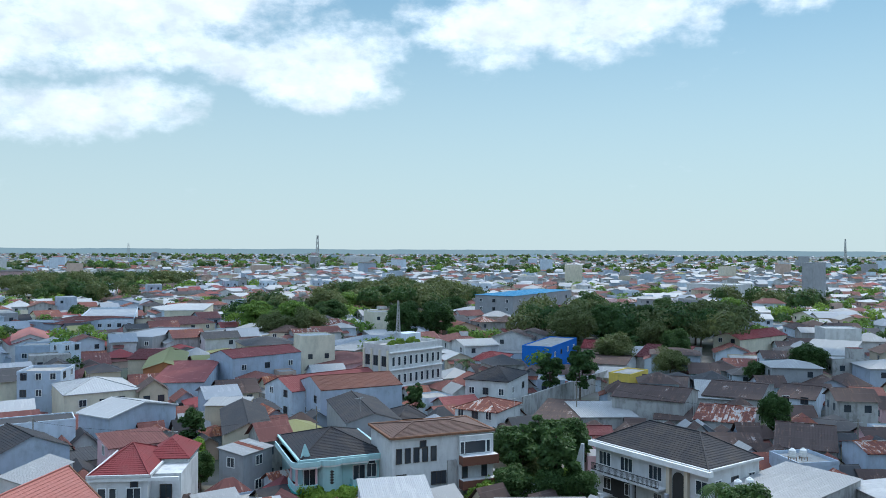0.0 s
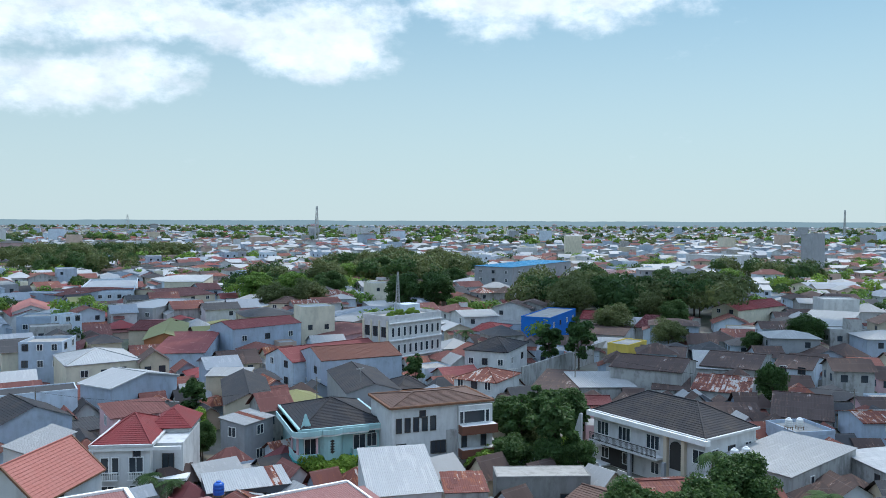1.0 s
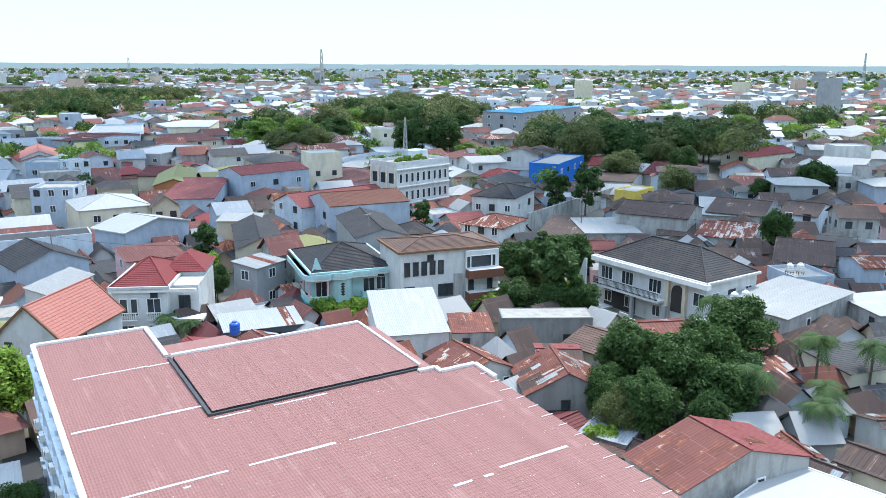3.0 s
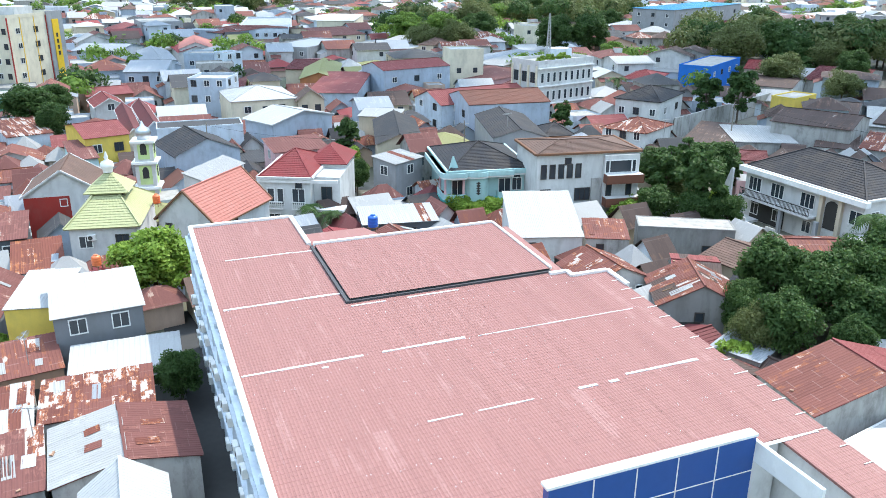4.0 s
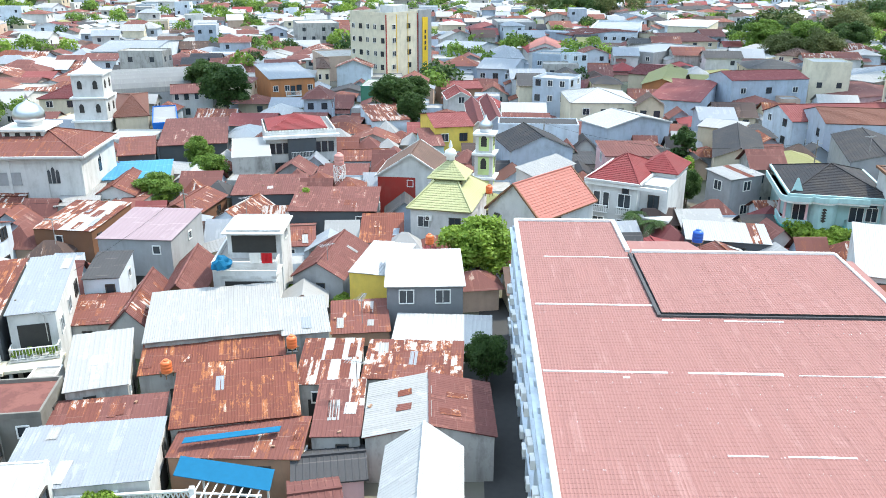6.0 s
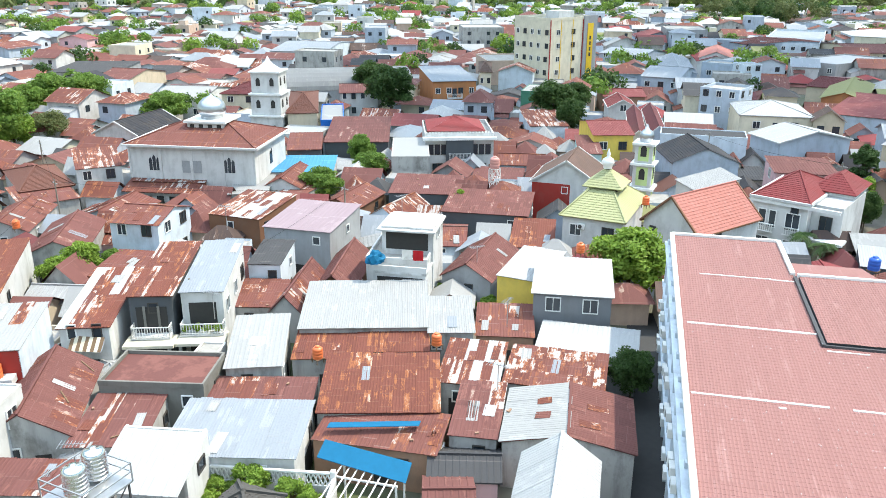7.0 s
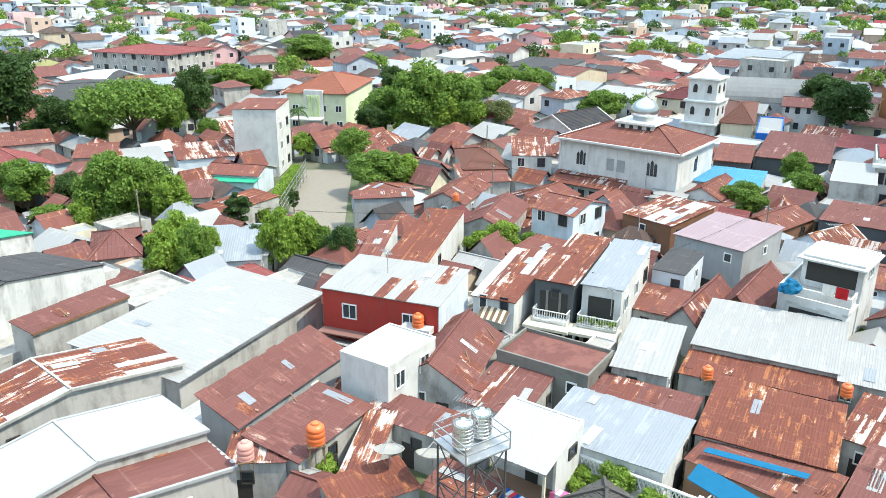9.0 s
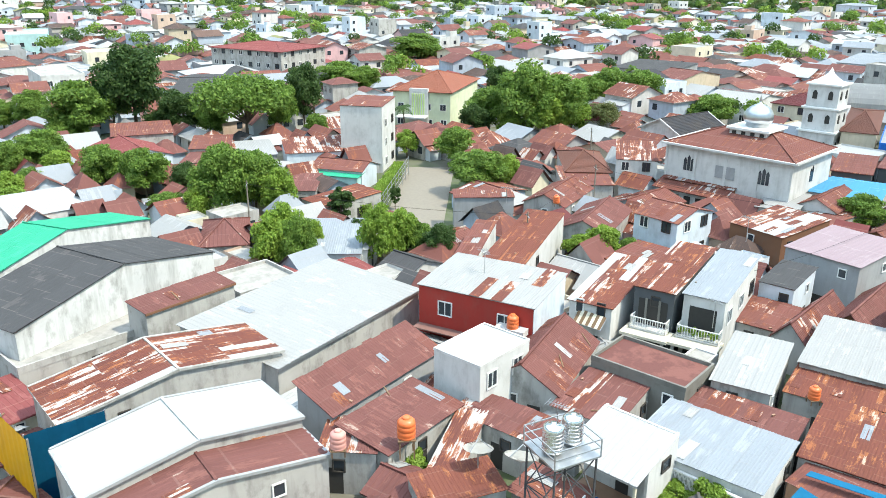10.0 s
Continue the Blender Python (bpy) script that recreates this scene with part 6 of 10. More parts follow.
house(-16.12, 282.40, 17.1, 20.79, 18.66, 3.8, roof="shed", rise=0.4, cover="white", wall="concrete", over=0.3, near=False, label="low building with broad pale sheet roof")
house(-75.27, 469.26, -25.1, 22.22, 40.00, 6.0, roof="flat", cover="slab", wall="blue", parapet=0.4, win="F:2x4", label="bright blue two-storey row")
house(-97.91, 493.80, -31.8, 20.65, 37.17, 6.0, roof="flat", cover="slab", wall="pink", parapet=0.4, win="F:2x4", label="pink and white two-storey row")
tree("broad", -106.4, -23.6, 0.79, tall=0.74)
tree("bright", -119.6, -31.4, 0.92, tall=0.97)
tree("broad", -155.6, -50.9, 1.16, tall=0.77)
tree("dark", -160.3, -35.5, 0.95, tall=0.76)
tree("broad", -158.2, -12.1, 0.97, tall=1.70)
tree("bright", -111.1, -45.0, 0.89, tall=0.77)
tree("broad", -121.0, -45.8, 0.80, tall=0.79)
tree("bright", -107.9, -13.4, 1.09, tall=1.09)
tree("bright", -88.2, -4.0, 0.56, tall=1.60)
tree("dark", -92.5, 1.3, 0.37, tall=1.40)
tree("broad", -145.5, 16.6, 0.60, tall=0.93)
tree("bright", -153.6, 38.9, 1.74, tall=0.90)
tree("broad", -180.5, 56.1, 1.15, tall=1.10)
tree("dark", -202.1, 38.9, 0.98, tall=1.13)
tree("slim", -109.4, 6.8, 0.47, tall=1.10)
tree("slim", -106.6, -1.1, 0.63, tall=0.96)
tree("broad", -334.7, 141.4, 1.45, tall=0.60)
tree("broad", -252.9, 14.6, 1.27, tall=0.71)
tree("palm", 27.0, 67.4, 0.95, tall=1.17)
tree("palm", 35.5, 73.3, 0.95, tall=1.31)
tree("palm", 40.7, 73.3, 0.95, tall=1.22)
tree("palm", 29.9, 87.7, 0.95, tall=1.26)
tree("palm", 34.0, 68.0, 0.95, tall=0.89)
tree("bush", -15.8, 98.9, 1.5, tall=1.1)
tree("bush", -13.6, 98.2, 1.3, tall=1.1)
tree("bush", -11.5, 98.9, 1.5, tall=1.1)
tree("bush", -9.9, 97.4, 1.2, tall=1.1)
tree("bush", -17.1, 100.4, 1.0, tall=1.1)
tree("bush", -14.4, 96.7, 1.1, tall=1.1)
tree("bush", -37.8, 124.9, 1.4, tall=1.1)
tree("bush", -40.1, 130.3, 1.2, tall=1.1)
tree("bush", -35.9, 119.9, 1.1, tall=1.1)
tree("bush", 9.5, 106.3, 1.3, tall=1.1)
tree("bush", 6.9, 107.5, 1.2, tall=1.1)
tree("bush", 12.3, 107.6, 1.4, tall=1.1)
tree("bush", 11.2, 104.5, 1.1, tall=1.1)
tree("bush", 15.3, 106.3, 1.2, tall=1.1)
tree("bush", 4.1, 104.4, 1.2, tall=1.1)
tree("bush", 17.4, 110.3, 1.3, tall=1.1)
tree("slim", 10.4, 116.8, 1.15, tall=0.95)
tree("slim", 16.1, 121.6, 1.15, tall=0.95)
tree("slim", 19.7, 116.9, 1.15, tall=0.95)
tree("dark", -163.5, -40.5, 2.02, tall=1.11)
tree("broad", -157.4, -48.9, 1.76, tall=0.97)
tree("broad", -169.6, -46.3, 1.25, tall=1.30)
tree("broad", -168.1, -61.1, 1.09, tall=1.16)
tree("umbrella", -152.6, -18.0, 1.79, tall=1.01)
tree("dark", -159.9, -31.2, 1.25, tall=0.97)
tree("broad", -159.4, -25.7, 0.98, tall=1.09)
tree("broad", -209.8, -0.3, 1.80, tall=0.74)
tree("broad", -214.0, 6.3, 1.08, tall=1.02)
tree("broad", -273.7, 25.3, 2.60, tall=0.60)
tree("broad", -132.9, -47.7, 1.23, tall=0.89)
tree("broad", -127.9, -51.1, 0.85, tall=1.17)
tree("bright", -127.2, -43.8, 0.99, tall=0.93)
tree("broad", -121.5, -35.5, 1.07, tall=1.00)
tree("broad", -117.8, -28.9, 1.10, tall=0.99)
tree("dark", -115.2, -22.9, 0.63, tall=1.21)
tree("broad", -106.4, -16.3, 1.23, tall=1.20)
tree("broad", -107.8, -12.3, 1.02, tall=1.28)
tree("bright", -104.9, -9.0, 0.99, tall=1.24)
tree("bright", -104.2, -19.6, 0.74, tall=1.16)
tree("bright", -83.4, -8.5, 0.86, tall=1.38)
tree("broad", -83.4, -5.4, 0.63, tall=1.65)
tree("bright", -86.7, -7.2, 1.00, tall=1.26)
tree("bright", -84.7, 3.3, 0.81, tall=1.61)
tree("bright", -87.1, 6.3, 0.78, tall=1.41)
tree("dark", -84.8, 10.4, 0.60, tall=1.18)
tree("broad", -86.9, 8.3, 0.46, tall=1.56)
tree("broad", -134.3, 18.7, 1.04, tall=0.92)
tree("broad", -116.1, 19.7, 1.34, tall=0.71)
tree("bright", -117.3, 24.3, 0.89, tall=1.05)
tree("bright", -141.4, 11.0, 0.87, tall=0.93)
tree("broad", -160.1, 29.2, 1.49, tall=0.92)
tree("broad", -154.0, 35.0, 1.77, tall=1.14)
tree("broad", -156.1, 42.4, 1.81, tall=0.98)
tree("dark", -154.8, 25.5, 0.91, tall=0.97)
tree("bright", -155.8, 45.2, 1.38, tall=0.93)
tree("bright", -154.2, 32.2, 1.15, tall=0.85)
tree("broad", -183.7, 61.9, 1.57, tall=0.94)
tree("broad", -179.5, 67.9, 1.55, tall=0.94)
tree("olive", -158.0, 51.8, 1.06, tall=0.74)
tree("broad", -160.6, 76.6, 1.53, tall=0.70)
tree("dark", -183.7, 62.5, 1.11, tall=0.78)
tree("bright", -83.2, 25.8, 0.67, tall=1.07)
tree("bright", -83.8, 28.9, 0.85, tall=0.99)
tree("broad", -84.4, 32.5, 0.48, tall=0.98)
tree("bright", -115.3, -46.9, 0.92, tall=0.92)
tree("dark", -163.4, -7.9, 1.10, tall=1.61)
tree("broad", -155.0, -5.4, 0.71, tall=1.16)
tree("broad", -168.6, -67.2, 0.92, tall=1.09)
tree("broad", -158.3, 48.9, 1.01, tall=0.69)
tree("dark", 28.3, 74.1, 0.80, tall=0.97)
tree("dark", 20.7, 76.2, 0.81, tall=0.97)
tree("olive", 14.8, 65.1, 0.49, tall=1.33)
tree("dark", 14.4, 69.6, 0.61, tall=1.27)
tree("dark", 14.5, 67.9, 0.50, tall=1.33)
tree("dark", 22.1, 63.4, 0.55, tall=1.34)
tree("dark", 16.8, 97.7, 0.71, tall=1.15)
tree("dark", 9.9, 117.1, 1.06, tall=0.87)
tree("dark", 12.3, 115.0, 1.05, tall=0.86)
tree("olive", 12.7, 107.0, 0.74, tall=1.04)
tree("dark", 13.4, 98.0, 0.78, tall=1.04)
tree("olive", 64.9, 249.5, 1.47, tall=0.92)
tree("olive", 88.4, 275.3, 1.42, tall=0.95)
tree("dark", 64.4, 222.6, 1.25, tall=1.14)
tree("olive", 66.5, 259.2, 1.06, tall=1.27)
tree("dark", 58.0, 252.9, 1.43, tall=1.00)
tree("dark", 98.2, 356.2, 1.76, tall=0.87)
tree("dark", 97.0, 305.9, 1.84, tall=0.88)
tree("dark", 52.8, 301.4, 1.98, tall=0.92)
tree("dark", 4.8, 357.4, 1.77, tall=0.87)
tree("dark", -27.6, 454.4, 2.20, tall=0.85)
tree("olive", -32.4, 523.8, 2.20, tall=0.85)
tree("dark", -26.5, 473.6, 2.20, tall=0.85)
tree("dark", -43.6, 310.1, 1.89, tall=0.89)
tree("dark", -44.1, 327.6, 1.60, tall=0.89)
tree("dark", -30.3, 399.5, 2.20, tall=0.85)
tree("olive", -46.1, 277.0, 1.63, tall=0.91)
tree("olive", -58.1, 276.8, 1.49, tall=0.88)
tree("bright", -41.4, 67.6, 1.48, tall=0.87)
tree("dark", -29.5, 49.9, 0.54, tall=1.13)
tree("dark", 17.7, 73.3, 1.01, tall=1.11)
tree("dark", 21.3, 70.7, 1.05, tall=1.06)
tree("dark", 25.0, 74.5, 0.98, tall=1.14)
tree("dark", 24.7, 68.0, 0.95, tall=0.94)
tree("dark", 17.1, 65.1, 0.81, tall=1.10)
tree("palm", 28.4, 69.8, 0.95, tall=0.88)
tree("palm", 32.1, 63.9, 0.95, tall=0.87)
tree("dark", 30.9, 82.4, 1.12, tall=1.00)
tree("palm", 38.8, 81.2, 0.95, tall=0.88)
tree("bush", 13.3, 63.4, 1.35, tall=0.99)
tree("slim", 13.7, 110.3, 1.69, tall=0.90)
tree("slim", 10.3, 106.4, 1.63, tall=0.89)
tree("dark", 18.5, 118.8, 1.03, tall=0.99)
tree("slim", 14.2, 99.2, 1.72, tall=0.95)
tree("dark", 8.8, 100.0, 0.87, tall=0.87)
tree("bush", 5.6, 101.0, 1.98, tall=0.87)
tree("bush", -15.6, 98.8, 1.47, tall=0.91)
tree("bush", -12.9, 100.3, 1.49, tall=0.90)
tree("palm", -33.0, 90.0, 0.81, tall=0.82)
tree("palm", -29.9, 88.0, 0.79, tall=0.85)
tree("broad", -33.5, 110.9, 0.58, tall=1.20)
tree("slim", -40.1, 129.3, 1.28, tall=0.87)
tree("dark", 56.5, 136.4, 0.83, tall=1.32)
tree("slim", 29.3, 171.2, 1.95, tall=0.95)
tree("slim", 23.6, 176.9, 1.67, tall=0.90)
tree("olive", 47.1, 220.6, 1.39, tall=0.86)
tree("olive", 39.1, 248.5, 1.93, tall=0.94)
tree("dark", 53.4, 261.3, 2.20, tall=0.85)
tree("dark", 64.2, 262.4, 2.20, tall=0.85)
tree("dark", 75.0, 263.5, 2.20, tall=0.85)
tree("olive", 88.7, 282.1, 1.81, tall=0.90)
tree("broad", 121.2, 340.9, 2.20, tall=0.85)
tree("dark", 61.0, 334.1, 2.20, tall=0.85)
tree("dark", 90.3, 197.7, 1.42, tall=0.89)
tree("dark", 75.6, 192.7, 0.97, tall=0.85)
tree("olive", 57.4, 202.8, 1.14, tall=0.85)
tree("broad", 5.5, 262.7, 1.29, tall=0.90)
tree("palm", 5.7, 196.2, 1.30, tall=0.77)
tree("slim", -5.1, 151.8, 1.14, tall=1.02)
tree("broad", -43.8, 372.2, 2.20, tall=0.85)
tree("olive", -50.3, 346.0, 2.20, tall=0.85)
tree("olive", -39.1, 435.7, 2.20, tall=0.85)
tree("olive", -24.4, 500.8, 2.20, tall=0.85)
tree("olive", -3.9, 503.7, 2.20, tall=0.85)
tree("dark", -13.3, 274.6, 2.04, tall=0.92)
tree("dark", -1.9, 275.8, 2.05, tall=0.91)
tree("broad", -70.4, 305.9, 2.15, tall=0.87)
tree("broad", -57.7, 307.3, 2.14, tall=0.87)
tree("dark", -104.3, 135.2, 1.44, tall=0.85)
tree("dark", -94.3, 128.2, 0.90, tall=1.14)
tree("dark", -135.0, 116.8, 1.67, tall=0.89)
tree("dark", -154.0, 127.9, 1.49, tall=0.86)
tree("broad", -95.3, 78.0, 0.87, tall=0.86)
tree("broad", -103.2, 82.7, 0.66, tall=1.34)
tree("bush", -92.1, 65.5, 1.92, tall=1.04)
tree("palm", -68.7, 51.8, 0.69, tall=0.60)
tree("bush", -48.4, 54.0, 0.93, tall=1.08)
tree("bush", -53.9, 52.6, 0.95, tall=1.05)
tree("dark", -32.4, 108.1, 0.54, tall=1.33)
tree("palm", -173.2, -6.1, 1.30, tall=0.90)
tree("palm", -202.7, 38.8, 1.30, tall=0.90)
tree("slim", -101.1, -0.8, 0.97, tall=0.87)
tree("broad", -91.5, 65.9, 0.91, tall=0.86)
tree("palm", -68.8, 51.1, 0.69, tall=0.73)
tree("bush", -45.4, 3.9, 0.91, tall=1.10)
tree("bush", -40.2, 22.4, 1.04, tall=1.28)
tree("bush", -41.1, 21.1, 0.66, tall=1.34)
tree("bush", -42.6, 20.6, 0.53, tall=1.33)
tree("bush", -58.1, 3.4, 0.37, tall=1.26)
tree("palm", -160.0, 12.0, 1.05, tall=0.95)
tree("dark", -107.9, 146.8, 1.19, tall=0.86)
tree("bright", -70.7, 72.6, 0.62, tall=1.31)


# ---- facades that show their own make-up ----
def add_box(parent, name, mat, *span, label=""):
    bm = bmesh.new()
    box(bm, *span)
    return part(name, bm, mat, parent, label)


def win_at(parent, face, w, d, u, z, size, bars=1, mat="frame"):
    return add_window(parent, face, w, d, size, z, u, bars, mat)


def size_of(ob):
    """Width and depth of a house's walls."""
    wall = next(c for c in ob.children if c.name.startswith("wall"))
    xs, ys = [v.co.x for v in wall.data.vertices], [v.co.y for v in wall.data.vertices]
    return max(xs) - min(xs), max(ys) - min(ys)


# white three-storey house: tall windows, stone pillar, bay with brown balconies
w, d = size_of(white_three)
for k in range(5):
    win_at(white_three, "F", w, d, -w / 2 + 0.9 + k * 1.15, 6.6, (0.6, 1.7), 1, "darkframe")
for u, bars, ww in ((-w / 2 + 1.2, 2, 1.2), (-0.6, 3, 1.9)):
    win_at(white_three, "F", w, d, u, 3.6, (ww, 1.5), bars, "darkframe")
add_box(white_three, "pillar", WALL["concrete"], 0.55, 1.75, -d / 2 - 0.25, -d / 2 + 0.05, 0, 6.4, label="grey stone-clad pillar")
add_box(white_three, "bay", WALL["white"], 2.0, w / 2 - 0.1, -d / 2 - 0.7, -d / 2 + 0.05, 0, 9.4)
for z in (3.3, 6.3):
    b = add_box(white_three, "balcony", M["darkwood"], 1.9, w / 2 + 0.1, -d / 2 - 2.0, -d / 2 - 0.7, z - 0.35, z + 0.75, label="brown boarded balcony front")
    add_box(b, "floor", WALL["white"], 2.0, w / 2, -d / 2 - 1.9, -d / 2 - 0.72, z + 0.72, z + 0.78)
for u, ww, bars in ((4.1, 2.9, 1), (2.35, 0.5, 1), (5.95, 0.45, 1)):
    ob = put("window", window_mesh(ww, 1.5, bars, "frame"), white_three, pose(u, -d / 2 - 0.7, 7.2, 0, 0, 0))
    put("pane", pane_mesh(ww, 1.5), ob, Matrix())
for u in (2.7, 5.4):
    ob = put("window", window_mesh(0.6, 1.5, 1, "darkframe"), white_three, pose(u, -d / 2 - 0.7, 4.2, 0, 0, 0))
    put("pane", pane_mesh(0.6, 1.5), ob, Matrix())

# turquoise villa: wavy banded eaves, rounded bays and balconies
def band(points, z0, z1, thick):
    """A moulding of one height that follows a line of places."""
    bm = bmesh.new()
    rows = [[], [], [], []]
    for i, p in enumerate(points):
        q0, q1 = points[max(0, i - 1)], points[min(len(points) - 1, i + 1)]
        n = Vector((q1[1] - q0[1], -(q1[0] - q0[0]), 0)).normalized() * thick
        rows[0].append((p[0] + n.x, p[1] + n.y, z0)), rows[1].append((p[0] + n.x, p[1] + n.y, z1))
        rows[2].append((p[0], p[1], z1)), rows[3].append((p[0], p[1], z0))
    strip(bm, Matrix(), rows + [rows[0]])
    bmesh.ops.remove_doubles(bm, verts=bm.verts[:], dist=0.001)
    return bm


def arc(x, y, r, a0, a1, n=7):
    return [(x + r * math.cos(radians(a0 + (a1 - a0) * k / n)), y + r * math.sin(radians(a0 + (a1 - a0) * k / n))) for k in range(n + 1)]


w, d = size_of(aqua_villa)
front, left = -d / 2, -w / 2
line_of = [(left - 1.4, d / 2 - 3.0), (left - 1.4, front - 0.2)] + arc(left - 0.2, front - 0.4, 1.2, 180, 270) + [(left + 1.6, front - 1.6)] + arc(left + 3.4, front + 0.2, 1.9, 225, 315) + [(1.2, front - 1.2), (2.9, front - 1.2), (3.1, front - 0.5), (w / 2 + 0.5, front - 0.5)]
part("eave_band", band(line_of, 6.25, 6.85, 0.14), WALL["aqua"], aqua_villa, "turquoise wavy eave band")
part("eave_moulding", band(line_of, 6.02, 6.22, 0.05), M["trim"], aqua_villa, "white eave moulding")
bm = bmesh.new()
for p, q in zip(line_of, line_of[1:]):
    inner = lambda s: (max(left + 0.1, min(w / 2, s[0])), max(front + 0.1, s[1]))
    quad = [p, q, inner(q), inner(p)]
    bm.faces.new([bm.verts.new((x, y, 6.24)) for x, y in quad])
bmesh.ops.solidify(bm, geom=bm.faces[:], thickness=0.06)
part("soffit", bm, M["trim"], aqua_villa)
bm = bmesh.new()
tube(bm, left + 3.4, front + 0.35, 0, 6.2, 1.75, 1.75, 20)
part("round_bay", bm, WALL["aqua"], aqua_villa, "rounded turquoise wall bay")
bm = bmesh.new()
for k in range(5):
    z = 4.0 + k * 0.34
    hexa(bm, [(left + 3.1, front - 1.47, z), (left + 3.4, front - 1.47, z - 0.2), (left + 3.7, front - 1.47, z), (left + 3.4, front - 1.47, z + 0.2)][::1], [(left + 3.1, front - 1.40, z + 0.01), (left + 3.4, front - 1.40, z - 0.19), (left + 3.7, front - 1.40, z + 0.01), (left + 3.4, front - 1.40, z + 0.21)])
part("grille", bm, M["darkframe"], aqua_villa, "dark diamond grille")
corner = [(left - 1.1, front + 3.0), (left - 1.1, front - 0.2)] + arc(left - 0.1, front - 0.3, 1.0, 180, 270) + [(left + 1.7, front - 1.3)]
for pts, x0, x1, y0, y1 in ((corner, left - 1.1, left + 1.7, front - 1.3, front + 3.0), ([(1.0, front - 0.05), (1.0, front - 0.95), (3.0, front - 0.95), (3.0, front - 0.05)], 1.0, 3.0, front - 0.95, front)):
    b = add_box(aqua_villa, "balcony", M["trim"], x0 + 0.15, x1, y0 + 0.3, y1, 3.0, 3.12)
    part("balcony_wall", band(pts, 3.0, 3.95, 0.16), WALL["aqua"], b, "pale turquoise balcony wall")
    part("balcony_moulding", band(pts, 2.95, 3.2, 0.26), WALL["teal"], b, "deeper turquoise moulding")
for q in ((left - 0.9, front - 0.9), (left + 1.5, front - 1.1), (left - 0.9, front + 2.6)):
    bm = bmesh.new()
    tube(bm, *q, 0.0, 6.1, 0.17, 0.15, 14)
    part("column", bm, WALL["pink"], aqua_villa, "pink round column")
for u, z, size, bars in ((w / 2 - 1.6, 3.9, (1.2, 1.6), 2), (2.0, 3.2, (1.5, 2.3), 2), (left + 0.9, 3.3, (1.4, 2.2), 2), (w / 2 - 1.6, 0.8, (1.2, 1.5), 2)):
    win_at(aqua_villa, "F", w, d, u, z, size, bars)
bm = bmesh.new()
hexa(bm, [(left - 0.2, front + 0.5, 6.8), (left + 0.0, front + 0.4, 6.8), (left + 1.2, front + 0.4, 6.8), (left + 1.0, front + 0.5, 6.8)], [(left + 0.3, front + 0.5, 8.6), (left + 0.4, front + 0.4, 8.6), (left + 0.5, front + 0.4, 8.6), (left + 0.4, front + 0.5, 8.6)])
part("gable_fin", bm, WALL["aqua"], aqua_villa, "turquoise pointed roof fin")

# large villa under the black roof: parapet band, long railing, arch
w, d = size_of(black_villa)
bm = bmesh.new()
box(bm, -w / 2 - 0.7, w / 2 + 0.7, -d / 2 - 0.8, -d / 2 + 0.02, 6.3, 6.95)
box(bm, -w / 2 - 0.7, -w / 2 + 0.02, -d / 2 + 0.02, d / 2, 6.3, 6.95)
part("parapet_band", bm, M["trim"], black_villa, "white parapet band")
for u in (-7.4, -3.6, 1.2):
    win_at(black_villa, "F", w, d, u, 4.0, (2.0, 1.7), 3)
    win_at(black_villa, "F", w, d, u + 0.4, 0.9, (1.2, 1.4), 2)
b = add_box(black_villa, "balcony", WALL["white"], -8.6, 3.0, -d / 2 - 1.6, -d / 2, 3.1, 3.35)
bm = bmesh.new()
for z in (3.5, 4.35):
    bar(bm, (-8.5, -d / 2 - 1.5, z), (2.9, -d / 2 - 1.5, z), 0.04)
for k in range(56):
    bar(bm, (-8.5 + k * 0.207, -d / 2 - 1.5, 3.35), (-8.5 + k * 0.207, -d / 2 - 1.5, 4.35), 0.025)
part("railing", bm, M["darkframe"], b, "dark iron balcony railing")
for u in (3.5, 6.2):
    add_box(black_villa, "pillar", WALL["beige"], u - 0.25, u + 0.25, -d / 2 - 0.5, -d / 2 + 0.02, 0, 6.3, label="beige pillar beside the arch")
# the niche is a dark arched plate with its shade painted on
bm = bmesh.new()
pts = [(-0.95, 2.2), (0.95, 2.2), (0.95, 4.8)] + [(0.95 * math.cos(k * math.pi / 8), 4.8 + 0.95 * math.sin(k * math.pi / 8)) for k in range(1, 8)] + [(-0.95, 4.8)]
v = [bm.verts.new((4.85 + x, -d / 2 - 0.06, z)) for x, z in pts]
u = [bm.verts.new((4.85 + x, -d / 2 + 0.05, z)) for x, z in pts]
bm.faces.new(v)
for i in range(len(v)):
    bm.faces.new((v[(i + 1) % len(v)], v[i], u[i], u[(i + 1) % len(u)]))
part("arch_niche", bm, M["painted_dark"], black_villa, "dark arched panel painted as a shaded niche")
win_at(black_villa, "F", w, d, 8.2, 3.8, (1.6, 1.6), 2)
bm = bmesh.new()
hexa(bm, [(-w / 2 - 3.4, -d / 2 - 1.9, 0), (-w / 2 - 0.6, -d / 2 - 1.9, 0), (-w / 2 - 0.6, -d / 2 - 1.6, 0), (-w / 2 - 3.4, -d / 2 - 1.6, 0)],
     [(-w / 2 - 0.95, -d / 2 - 1.9, 6.6), (-w / 2 - 0.6, -d / 2 - 1.9, 6.6), (-w / 2 - 0.6, -d / 2 - 1.6, 6.6), (-w / 2 - 0.95, -d / 2 - 1.6, 6.6)])
part("slanted_wall", bm, WALL["white"], black_villa, "slanted white end wall")
for k in range(8):
    add_box(black_villa, "yard_panel", WALL["white"], -w / 2 - 0.5 + k * 1.6, -w / 2 + 0.95 + k * 1.6, -d / 2 - 5.2, -d / 2 - 5.05, 0, 1.5 if k % 3 else 1.9)
